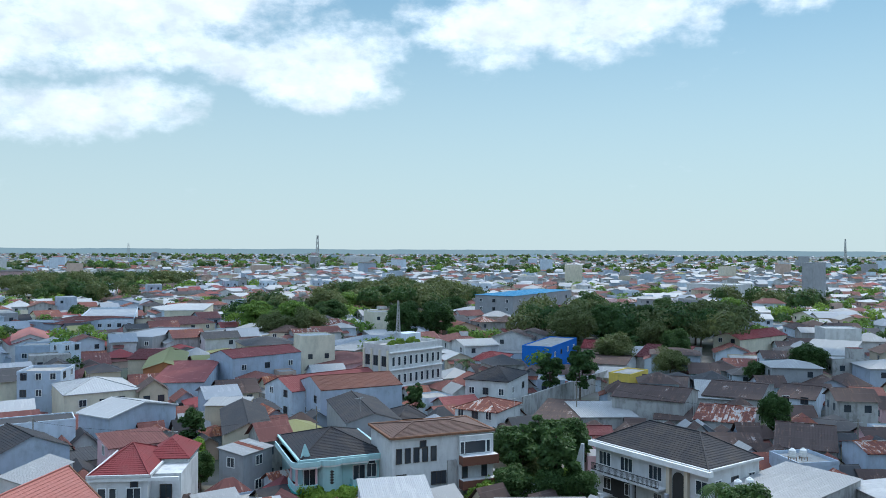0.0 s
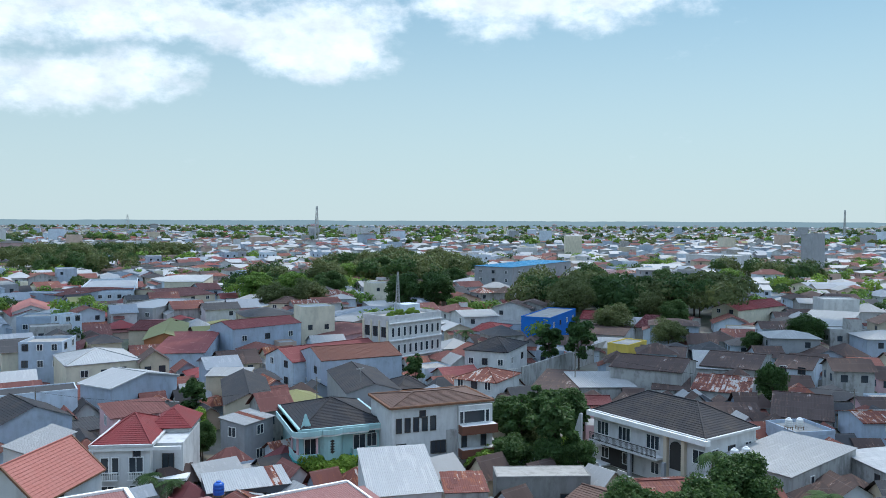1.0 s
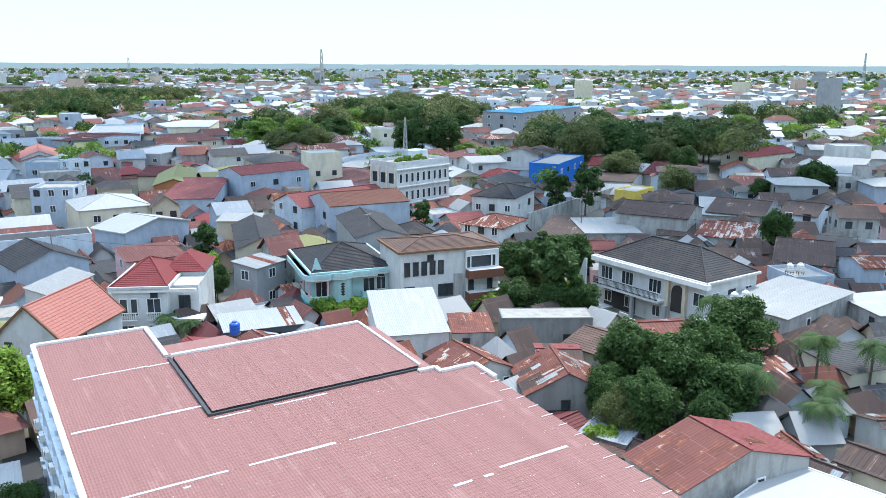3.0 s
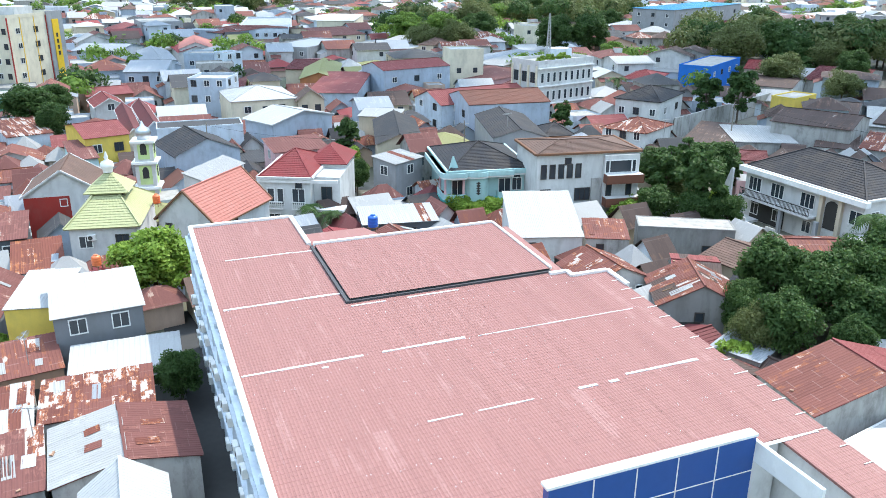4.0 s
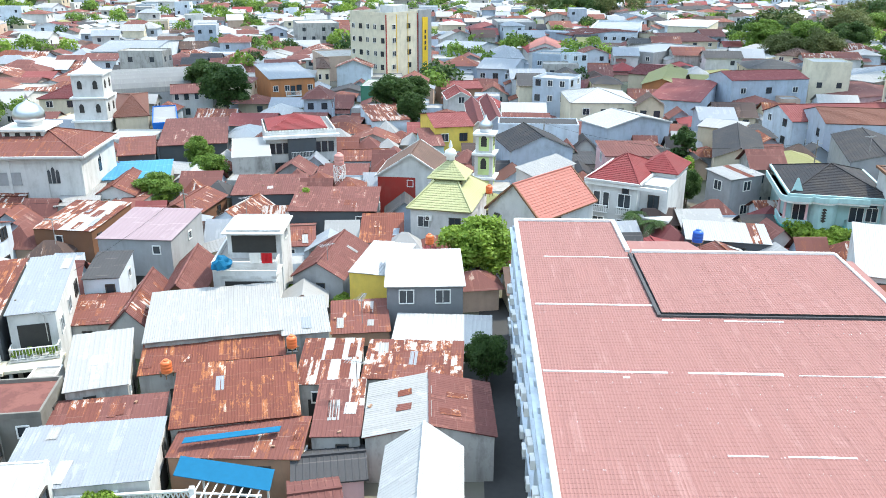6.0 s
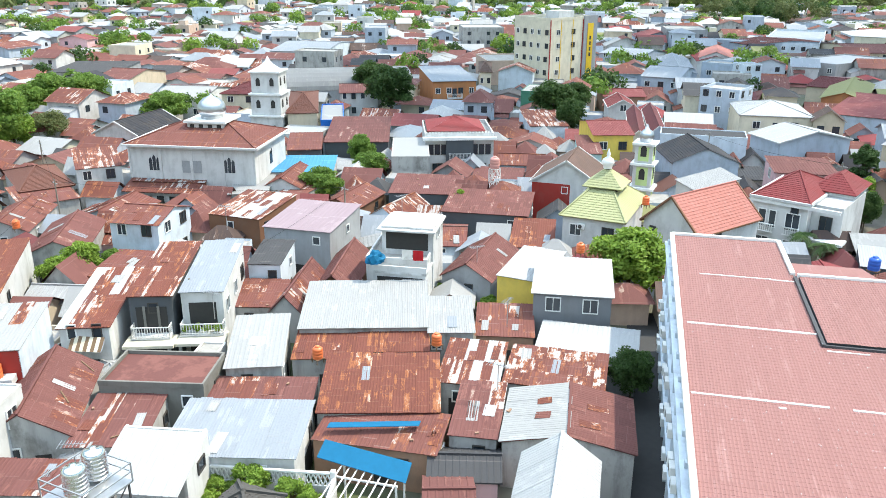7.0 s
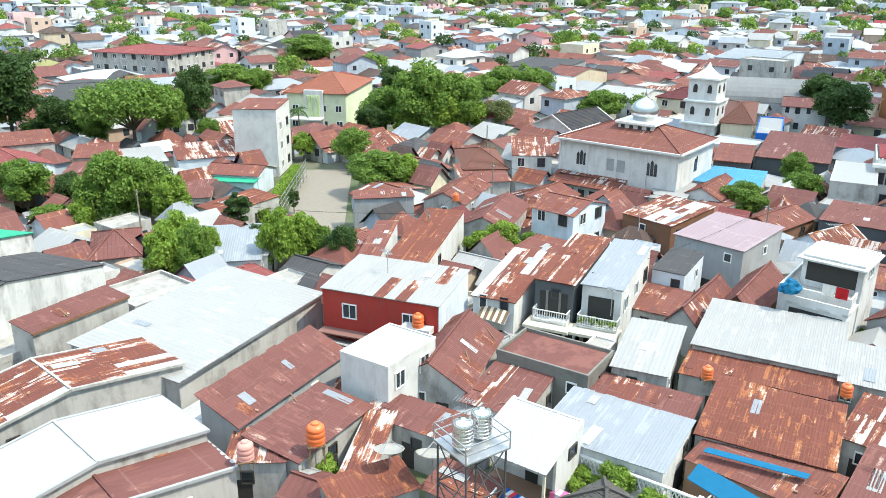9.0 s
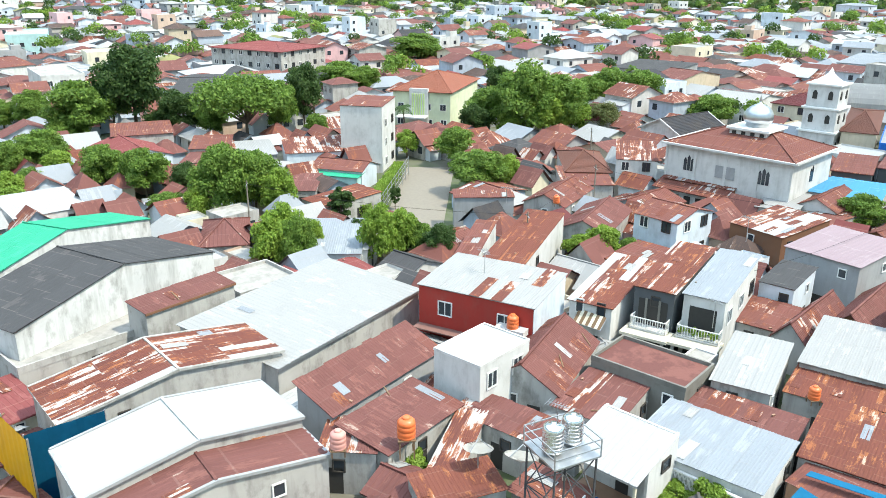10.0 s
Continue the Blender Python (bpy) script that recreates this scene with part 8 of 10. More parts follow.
# blue and yellow hoardings at the street shop
def hoarding(a, b, z0, z1, mat, label):
    ob = thing("hoarding", pose(a[0], a[1], 0, 0, 0, math.degrees(math.atan2(b[1] - a[1], b[0] - a[0]))), label, "hoarding")
    ln = math.dist(a, b)
    bm = bmesh.new()
    n = int(ln / 0.4)
    rows_lo, rows_hi = [], []
    for k in range(n + 1):
        rows_lo.append((k * ln / n, 0.03 * (k % 2), z0))
        rows_hi.append((k * ln / n, 0.03 * (k % 2), z1))
    strip(bm, Matrix(), [rows_lo, rows_hi])
    bmesh.ops.solidify(bm, geom=bm.faces[:], thickness=0.05)
    part("panel", bm, mat, ob)
    bm = bmesh.new()
    for k in range(4):
        bar(bm, (ln * k / 3, 0.12, 0), (ln * k / 3, 0.12, z1), 0.05)
    part("post", bm, M["steel"], ob)
    return ob


hoarding((-44.2, -19.6), (-46.6, -15.6), 0, 6.3, M["tarp"], "bright blue sheet hoarding beside the shop")
hoarding((-47.6, -23.0), (-42.9, -19.0), 2.4, 6.8, M["yellowpanel"], "yellow shop sign panel on posts")

# minaret and tomb-like tower behind the mosque
def minaret(x, y, rot, half, tiers, mat, label, cap):
    ob = thing("minaret", pose(x, y, 0, 0, 0, rot), label, "minaret")
    z = 0
    for k, h in enumerate(tiers):
        bm = bmesh.new()
        box(bm, -half, half, -half, half, z, z + h)
        t = part("tier", bm, WALL[mat], ob)
        add_box(t, "ledge", M["trim"], -half - 0.35, half + 0.35, -half - 0.35, half + 0.35, z + h - 0.15, z + h + 0.15)
        for face in "FR":
            if half < 1.5:
                px, py, r = face_spot(face, half * 2, half * 2, 0)
                bm = bmesh.new()
                box(bm, -half * 0.62, half * 0.62, -0.04, 0.02, 0.3, h - 0.4)
                put("panel", mesh_of("panel", bm, WALL["lime"]), t, pose(px, py, z, 0, 0, r))
            for u in ((-half * 0.5, half * 0.5) if half > 1.5 else (0,)):
                px, py, r = face_spot(face, half * 2, half * 2, u)
                # arched dark plates, with the shade of openings painted on
                bm = bmesh.new()
                q = [(-0.4, 0), (0.4, 0), (0.4, 1.1), (0.2, 1.45), (0, 1.55), (-0.2, 1.45), (-0.4, 1.1)]
                a = [bm.verts.new((qx, -0.06, qz)) for qx, qz in q]
                b = [bm.verts.new((qx, 0.02, qz)) for qx, qz in q]
                bm.faces.new(a)
                for i in range(7):
                    bm.faces.new((a[(i + 1) % 7], a[i], b[i], b[(i + 1) % 7]))
                put("arched_window", mesh_of("arched_window", bm, M["painted_dark"]), t, pose(px, py, z + h * 0.35, 0, 0, r))
        z += h + 0.15
        half *= 0.93
    bm = bmesh.new()
    if cap == "spire":
        lathe(bm, [(half * 1.3, z), (half * 0.9, z + 0.4), (half * 0.5, z + 1.0), (half * 0.2, z + 1.7), (0.05, z + 2.6)], 4)
    else:
        lathe(bm, [(half * 0.75, z), (half * 0.8, z + 0.4), (half * 0.95, z + 0.8), (half * 0.8, z + 1.3), (half * 0.3, z + 1.7), (0.05, z + 2.4)], 14)
    part("cap", bm, M["trim"] if cap == "spire" else M["chrome"], ob)


minaret(-136, 86.5, 40, 3.1, (5.0, 4.0, 4.0), "white", "white three-tier mosque tower with arched openings", "spire")
minaret(-57.0, 94.5, 21, 1.35, (4.2, 3.2, 2.6), "white", "slim white minaret with lime panels and silver dome", "dome")

# barrel-vaulted hall
ob = thing("vaulted_hall", pose(-165, 126, 0, 0, 0, 58), "open hall under a pale barrel-vaulted sheet roof", "hall")
bm = bmesh.new()
rows = []
for k in range(13):
    a = math.pi * k / 12
    rows.append([(x, -9.5 * math.cos(a), 3.8 + 4.2 * math.sin(a)) for x in (-17, -8.5, 0, 8.5, 17)])
strip(bm, Matrix(), rows)
bmesh.ops.solidify(bm, geom=bm.faces[:], thickness=0.12)
part("vault", bm, ROOF["white"], ob)
bm = bmesh.new()
box(bm, -16.8, 16.8, -9.4, -9.2, 0, 3.9), box(bm, -16.8, 16.8, 9.2, 9.4, 0, 3.9), box(bm, 16.4, 16.6, -9.2, 9.2, 0, 3.9)
part("wall", bm, WALL["grey"], ob)
claim(-165, 126, 36, 20, 58)

# the court between hedges
bm = bmesh.new()
hexa(bm, [(-102.0, 4.5, -0.1), (-100.5, 12.5, -0.1), (-133.5, 18.5, -0.1), (-134.5, 10.5, -0.1)], [(-102.0, 4.5, 0.06), (-100.5, 12.5, 0.06), (-133.5, 18.5, 0.06), (-134.5, 10.5, 0.06)])
ob = new("pavement", mesh_of("pavement", bm, M["paving"]))
tagged(ob, "plain grey concrete court between hedge and fence", "court", kind="structure")
for q in range(6):
    claim(-103 - q * 6.2, 8.4 + q * 1.25, 9, 9, 10)
for q in range(9):
    claim(-100 - q * 3.6, 0.6 + q * 0.95, 6, 6)
    claim(-96 - q * 3.6, 10.5 + q * 0.75, 4, 4)
rng = np.random.default_rng(5)
p = rng.random((9000, 3))
side = np.where(p[:, 2:3] < 0.5, 0, 1)
along = np.array([-104.5, 1.6]) + p[:, 0:1] * np.array([-25.0, 6.4])
spread = rng.random((9000, 2)) * 1.5
c = np.concatenate([along + spread * np.array([0.25, 1.0]), 0.2 + 2.1 * np.sqrt(p[:, 1:2])], 1)
n = rng.normal(size=c.shape)
n /= np.linalg.norm(n, axis=1, keepdims=True)
s = np.cross(n, rng.normal(size=c.shape))
s /= np.linalg.norm(s, axis=1, keepdims=True)
u = np.cross(n, s)
quads = np.stack([c - s * 0.17, c + u * 0.1, c + s * 0.17, c - u * 0.1], 1).reshape(-1, 3)
me = bpy.data.meshes.new("hedge")
me.from_pydata(quads.tolist(), [], np.arange(len(quads)).reshape(-1, 4).tolist())
me.materials.append(LEAF[2])
tagged(new("hedge", me), "clipped bright green hedge along the court", "hedge")
fence = thing("fence", pose(0, 0, 0), "grey mesh fence with posts round the court", "fence")
for q in range(9):
    bm = bmesh.new()
    x, y = -104.2 - q * 3.1, 4.3 + q * 0.75
    bar(bm, (x, y, 0), (x, y, 3.2), 0.05)
    part("post", bm, M["steel"], fence)
bm = bmesh.new()
for z in (0.8, 1.6, 2.4, 3.1):
    bar(bm, (-104.2, 4.3, z), (-129.0, 10.3, z), 0.025)
part("wire", bm, M["steel"], fence)

# poles and wires
def pole(x, y, h, label="slim grey concrete utility pole"):
    ob = thing("utility_pole", pose(x, y, 0), label, "pole", "poles")
    bm = bmesh.new()
    tube(bm, 0, 0, 0, h, 0.12, 0.08, 8)
    part("shaft", bm, M["paving"], ob)
    bm = bmesh.new()
    bar(bm, (-0.7, 0, h - 0.5), (0.7, 0, h - 0.5), 0.05)
    part("cross_arm", bm, M["steel"], ob)


for x, y, h in ((15.6, 66.0, 6.5), (-37.5, 112, 8), (-76, 58, 7.5), (-84, 20, 7), (-101, 33, 8), (-60, 118, 8), (-20, 128, 8), (62, 120, 8), (-126, 40, 8), (-62, 30, 7), (25, 150, 9), (-97, -12, 8)):
    pole(x, y, h)


def wire(a, b, sag, r=0.018):
    bm = bmesh.new()
    pts = [Vector(a).lerp(Vector(b), k / 12) - Vector((0, 0, sag * 4 * (k / 12) * (1 - k / 12))) for k in range(13)]
    side = (Vector(b) - Vector(a)).cross(Vector((0, 0, 1))).normalized() * r
    up = Vector((0, 0, r))
    strip(bm, Matrix(), [[p + o for o in (side, up, -side, -up, side)] for p in pts])
    bmesh.ops.remove_doubles(bm, verts=bm.verts[:], dist=0.0005)
    tagged(new("cable", mesh_of("cable", bm, M["rubber"])), "thin black overhead cable between poles", "cable", "cables")


wire((-76, 58, 7.2), (-62, 30, 6.7), 0.7), wire((-101, 33, 7.7), (-84, 20, 6.7), 0.5), wire((-101, 33, 7.7), (-76, 58, 7.2), 0.8), wire((-37.5, 112, 7.6), (-60, 118, 7.6), 0.5), wire((-37.5, 112, 7.6), (-20, 128, 7.6), 0.5)
wire((-126, 40, 7.6), (-101, 33, 7.6), 0.6), wire((62, 120, 7.6), (25, 150, 8.6), 0.9), wire((-84, 20, 6.7), (-97, -12, 7.6), 0.8)


def antenna(x, y, z, turn, h=2.2):
    ob = thing("aerial", pose(x, y, z, 0, 0, turn), "thin metal television aerial on a roof", "aerial", "aerials")
    bm = bmesh.new()
    bar(bm, (0, 0, 0), (0, 0, h), 0.025)
    part("mast", bm, M["steel"], ob)
    bm = bmesh.new()
    bar(bm, (-0.8, 0, h), (0.8, 0, h), 0.02)
    boom = part("boom", bm, M["steel"], ob)
    for k in range(8):
        bm = bmesh.new()
        bar(bm, (-0.75 + k * 0.21, -0.45 + 0.03 * k, h), (-0.75 + k * 0.21, 0.45 - 0.03 * k, h), 0.014)
        part("element", bm, M["steel"], boom)


for x, y, z, a in ((-44.0, 13.0, 3.6, 50), (-58, 30, 4.4, 20), (-51, 55, 4.6, 70), (-66, 12, 7.0, 10), (-80, 44, 4, 30), (-40, 47, 4.2, 110), (-96, 20, 4.5, 60), (-33, 38, 4.6, 15), (-70, 62, 4.2, 80), (10, 112, 9.9, 30), (-12, 118, 9.2, 60)):
    antenna(x, y, z, a, 2.0 + (abs(x) % 3) * 0.4)


def car(x, y, rot, mat, label):
    ob = thing("car", pose(x, y, 0.02, 0, 0, rot), label, "car", "cars")
    bm = bmesh.new()
    prof = [(-2.1, 0.35), (2.05, 0.35), (2.1, 0.8), (1.2, 0.95), (0.5, 1.45), (-1.5, 1.5), (-2.1, 1.0)]
    lo = [bm.verts.new((x, -0.82, z)) for x, z in prof]
    hi = [bm.verts.new((x, 0.82, z)) for x, z in prof]
    bm.faces.new(lo), bm.faces.new(hi[::-1])
    for i in range(7):
        bm.faces.new((lo[(i + 1) % 7], lo[i], hi[i], hi[(i + 1) % 7]))
    bmesh.ops.bevel(bm, geom=bm.edges[:], offset=0.08, segments=2, affect="EDGES")
    part("body", bm, M[mat], ob)
    bm = bmesh.new()
    v = [bm.verts.new(q) for q in ((1.18, -0.7, 1.0), (1.18, 0.7, 1.0), (0.56, 0.66, 1.45), (0.56, -0.66, 1.45))]
    bm.faces.new(v)
    bmesh.ops.solidify(bm, geom=bm.faces[:], thickness=0.03)
    part("windscreen", bm, M["glass"], ob)
    for sx in (-1.3, 1.3):
        for sy in (-0.78, 0.78):
            bm = bmesh.new()
            lathe(bm, [(0.02, -0.1), (0.3, -0.1), (0.32, 0), (0.3, 0.1), (0.02, 0.1)], 14)
            bmesh.ops.transform(bm, matrix=pose(sx, sy, 0.32, 90), verts=bm.verts[:])
            part("wheel", bm, M["rubber"], ob)


car(-35.7, 108.2, 115, "darkframe", "dark car parked in a side lane")
car(-112.3, -27.4, 20, "carpaint", "silver car parked under a porch roof")
claim(-35.7, 108.2, 4, 8, 25), claim(-112.3, -27.4, 6, 5, 20)

# white gabled annex beside the lane, and its flat neighbours
house(-22.6, 31.2, 33.0, 4.6, 9.0, 4.4, roof="gable", axis="y", rise=1.7, cover="white", wall="white", over=0.1, wide=1.1, label="white annex with smooth white gable roof by the lane")

# long stained cement wall beyond the villa
bm = bmesh.new()
a, b = Vector((15.9, 158.2, 0)), Vector((40.1, 194.6, 0))
t = Vector((0.13, -0.08, 0))
hexa(bm, [a - t, a + t, b + t, b - t], [q + Vector((0, 0, 4.2)) for q in (a - t, a + t, b + t, b - t)])
ob = new("boundary_wall", mesh_of("boundary_wall", bm, WALL["concrete"]))
tagged(ob, "long rain-stained cement boundary wall", "wall", kind="structure")



def skin(ob, face, mat, label=""):
    """A coat of another paint over one whole side of a house, gable included."""
    wall = next(c for c in ob.children if c.name.startswith("wall"))
    n = {"F": (0, -1, 0), "B": (0, 1, 0), "R": (1, 0, 0), "L": (-1, 0, 0)}[face]
    n = Vector(n)
    bm = bmesh.new()
    far = max(Vector(v.co).dot(n) for v in wall.data.vertices)
    for poly in wall.data.polygons:
        if abs(poly.normal.dot(n)) > 0.95 and all(abs(Vector(wall.data.vertices[i].co).dot(n) - far) < 0.05 for i in poly.vertices):
            a = [bm.verts.new(Vector(wall.data.vertices[i].co) + n * 0.012) for i in poly.vertices]
            b = [bm.verts.new(Vector(wall.data.vertices[i].co) - n * 0.05) for i in poly.vertices]
            bm.faces.new(a)
            for i in range(len(a)):
                bm.faces.new((a[i], b[i], b[(i + 1) % len(a)], a[(i + 1) % len(a)]))
    bmesh.ops.recalc_face_normals(bm, faces=bm.faces[:])
    return part("side_wall", bm, WALL[mat], ob, label)


skin(yellow_front, "F", "yellow", "yellow painted front wall")
skin(red_house, "R", "paleblue", "pale whitewashed side wall")
skin(gable_house, "F", "white", "white painted gable wall")
w, d = size_of(gable_house)
add_box(gable_house, "red_front", WALL["red"], -w / 2, 0.6, -d / 2 - 0.06, -d / 2 + 0.01, 0, 5.7, label="dark red lower front wall")
for z in (0.9, 3.8):
    ob = win_at(gable_house, "F", w, d, w / 2 - 1.6, z, (0.9, 1.3), 2)
add_box(red_house, "tank_ledge", WALL["white"], size_of(red_house)[0] / 2 - 3.0, size_of(red_house)[0] / 2 - 0.4, -size_of(red_house)[1] / 2 - 1.1, -size_of(red_house)[1] / 2, 4.2, 4.75, label="white cement ledge")
add_box(red_house, "awning", ROOF["rust"], -size_of(red_house)[0] / 2, -1.0, -size_of(red_house)[1] / 2 - 1.2, -size_of(red_house)[1] / 2, 2.9, 3.0, label="rusty sheet awning")

# rooftop room: drying loft under its roof slab, the open side a shade-painted panel
w, d = size_of(roof_room)
add_box(roof_room, "opening", M["painted_dark"], -w / 2 + 0.4, w / 2 - 0.5, -d / 2 - 0.03, -d / 2 + 0.02, 6.6, 8.3, label="dark panel painted as the shaded loft")
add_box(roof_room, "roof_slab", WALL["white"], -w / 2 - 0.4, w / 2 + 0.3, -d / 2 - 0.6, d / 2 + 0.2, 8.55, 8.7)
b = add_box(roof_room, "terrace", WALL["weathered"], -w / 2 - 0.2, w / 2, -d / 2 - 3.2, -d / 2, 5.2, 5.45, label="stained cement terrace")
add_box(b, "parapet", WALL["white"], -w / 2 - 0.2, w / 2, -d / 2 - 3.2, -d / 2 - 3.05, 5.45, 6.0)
# lower open side: shade painted as a dark panel
add_box(b, "opening", M["painted_dark"], -w / 2 + 0.3, w / 2 - 0.4, -d / 2 - 3.16, -d / 2 - 3.1, 3.2, 4.9)
add_box(b, "lower_room", WALL["white"], -w / 2 - 0.1, w / 2 - 0.1, -d / 2 - 3.12, -d / 2, 0, 5.2)

# striped awning on the patched-roof house
ob = thing("striped_awning", pose(-62.0, 20.9, 3.4, 0, 0, 40), "cream and brown striped canvas awning on a white house", "awning")
for k in range(9):
    bm = bmesh.new()
    hexa(bm, [(-1.4 + k * 0.31, -0.9, 0.1), (-1.4 + k * 0.31 + 0.3, -0.9, 0.1), (-1.4 + k * 0.31 + 0.3, 0, 1.0), (-1.4 + k * 0.31, 0, 1.0)],
         [(-1.4 + k * 0.31, -0.9, 0.13), (-1.4 + k * 0.31 + 0.3, -0.9, 0.13), (-1.4 + k * 0.31 + 0.3, 0, 1.03), (-1.4 + k * 0.31, 0, 1.03)])
    part("stripe", bm, WALL["cream"] if k % 2 else M["wood"], ob)
bm = bmesh.new()
bar(bm, (-1.4, -0.9, 0.1), (1.4, -0.9, 0.1), 0.03), bar(bm, (-1.4, 0, 0.9), (-1.4, -0.9, 0.1), 0.03), bar(bm, (1.4, 0, 0.9), (1.4, -0.9, 0.1), 0.03)
part("frame", bm, M["steel"], ob)

# raised yard with a walled garden before the bluish zinc roof
yard = pose(-37.78, 22.25, 0, 0, 0, 39.7)
ob = thing("raised_yard", yard, "raised paved yard with a planted bed", "yard")
bm = bmesh.new()
box(bm, -7.2, 4.0, -7.4, -0.12, -0.2, 1.4)
part("paving", bm, M["paving"], ob)
bm = bmesh.new()
box(bm, -3.2, 3.8, -2.6, -0.14, 1.4, 1.62)
part("planting_bed", bm, M["soil"], ob, "brown planting bed")

ob = thing("garden_wall", yard, "white garden wall with pierced balustrade", "wall")
bm = bmesh.new()
box(bm, -4.0, 4.0, -0.08, 0.08, -0.2, 2.35)
part("base", bm, WALL["weathered"], ob)
for k in range(26):
    bm = bmesh.new()
    u = -3.9 + k * 0.3
    bar(bm, (u, 0, 2.35), (u + 0.3, 0, 3.2), 0.035), bar(bm, (u + 0.3, 0, 2.35), (u, 0, 3.2), 0.035)
    part("lattice", bm, M["trim"], ob)
bm = bmesh.new()
box(bm, -4.05, 4.05, -0.1, 0.1, 3.2, 3.32)
part("rail", bm, M["trim"], ob)
bm = bmesh.new()
box(bm, 3.82, 4.12, -0.2, 0.14, -0.2, 3.5)
part("pillar", bm, WALL["white"], ob)
bm = bmesh.new()
box(bm, 4.02, 4.2, -5.2, -0.2, -0.2, 3.1)
part("return_wall", bm, WALL["white"], ob)
for x, y, size, kind in ((-38.3, 21.3, 0.95, "bush"), (-36.3, 22.5, 0.75, "bush"), (-40.1, 19.7, 0.6, "bush"), (-39.3, 20.3, 0.5, "bush"), (-35.2, 23.2, 0.55, "bush"), (-39.3, 18.9, 0.5, "bush")):
    tree(kind, x, y, size, z=1.4, label="rounded green garden shrub behind a white wall")

# garden pavilion under a dark palm-thatch roof
ob = thing("garden_pavilion", pose(-36.15, 19.35, 1.4, 0, 0, 21.5), "small garden pavilion with dark grey thatched roof", "pavilion")
half = 1.8
for sx, sy in ((-1, -1), (1, -1), (1, 1), (-1, 1)):
    bm = bmesh.new()
    box(bm, sx * 1.5 - 0.06, sx * 1.5 + 0.06, sy * 1.5 - 0.06, sy * 1.5 + 0.06, 0, 1.8)
    part("post", bm, M["wood"], ob)
thatch = random.Random(77)
for k in range(4):
    bm = bmesh.new()
    for row in range(9):
        t0, t1 = row / 9, min(1.0, (row + 1.7) / 9)
        n = max(1, round(14 * (1 - t0)))
        for i in range(n):
            x0 = -half * (1 - t0) + i * 2 * half * (1 - t0) / n
            x1 = x0 + 2 * half * (1 - t0) / n * 0.96
            top, jag = half * (1 - t1), thatch.uniform(-0.04, 0.05)
            q = (1 - t1) / (1 - t0)
            low = [(x0, -half * (1 - t0) - jag, 1.6 + 1.0 * t0), (x1, -half * (1 - t0) - jag, 1.6 + 1.0 * t0), (x1 * q, -top, 1.55 + 1.0 * t1), (x0 * q, -top, 1.55 + 1.0 * t1)]
            hexa(bm, low, [(x, y, z + 0.07) for x, y, z in low])
    bmesh.ops.rotate(bm, cent=(0, 0, 0), matrix=Matrix.Rotation(k * math.pi / 2, 3, "Z"), verts=bm.verts)
    part("thatch", bm, M["thatch"], ob)
for k in range(4):
    bm = bmesh.new()
    a = math.pi / 4 + k * math.pi / 2
    bar(bm, (half * 1.41 * math.cos(a), half * 1.41 * math.sin(a), 1.68), (0, 0, 2.72), 0.09)
    part("hip", bm, M["thatch"], ob)
bm = bmesh.new()
bmesh.ops.create_cone(bm, segments=10, radius1=0.22, radius2=0.1, depth=0.22, cap_ends=True, matrix=Matrix.Translation((0, 0, 2.76)))
part("cap", bm, M["thatch"], ob)

# bright white house with an open porch under its ribbed roof
ob = thing("porch_house", pose(-41.3, 16.35, 0, 0, 0, 40), "bright white house with ribbed roof and open porch", "house")
w, d = 5.2, 4.9


def porch_z(v):
    return 4.5 + 1.2 * (v + d / 2) / d


bm = bmesh.new()
box(bm, -w / 2 + 0.2, w / 2 - 0.2, -d / 2 + 0.1, 0.2, 1.3, 1.45)
part("floor", bm, M["clay_tile"], ob, "brown tiled porch floor")
for u, v0, v1 in ((-w / 2, 0.2, d / 2), (w / 2 - 0.18, -1.1, d / 2)):
    bm = bmesh.new()
    hexa(bm, [(u, v0, -0.2), (u + 0.18, v0, -0.2), (u + 0.18, v1, -0.2), (u, v1, -0.2)],
         [(u, v0, porch_z(v0)), (u + 0.18, v0, porch_z(v0)), (u + 0.18, v1, porch_z(v1) + 0.12), (u, v1, porch_z(v1) + 0.12)])
    part("side_wall", bm, WALL["white"], ob)
bm = bmesh.new()
box(bm, -w / 2 + 0.18, w / 2 - 0.18, d / 2 - 0.18, d / 2, -0.2, 5.75)
part("back_wall", bm, WALL["white"], ob)
bm = bmesh.new()
box(bm, -w / 2 + 0.18, w / 2 - 0.18, 0.2, 0.36, 1.3, 5.1)
inner = part("porch_wall", bm, WALL["white"], ob)
# doorway shade painted as a dark slab on the porch wall
bm = bmesh.new()
box(bm, -0.2, 0.7, 0.14, 0.21, 1.45, 3.5)
part("doorway", bm, M["painted_dark"], inner, "dark slab painted as the shaded doorway")
bm = bmesh.new()
ribs(bm, slope_frame((-w / 2 - 0.1, -d / 2 - 0.15, 4.52), (1, 0, 0), (0, d + 0.1, 1.2)), 0, w + 0.2, 0, w + 0.2, math.hypot(d + 0.1, 1.2))
part("roof", bm, ROOF["white"], ob)
bm = bmesh.new()
box(bm, -w / 2, w / 2, -d / 2 - 0.02, -d / 2 + 0.06, 4.28, 4.46)
part("fascia", bm, M["trim"], ob)
for u in (-w / 2 + 0.15, w / 2 - 0.15):
    bm = bmesh.new()
    box(bm, u - 0.08, u + 0.08, -d / 2 + 0.05, -d / 2 + 0.21, 1.3, 4.3)
    part("porch_post", bm, WALL["cream"], ob)
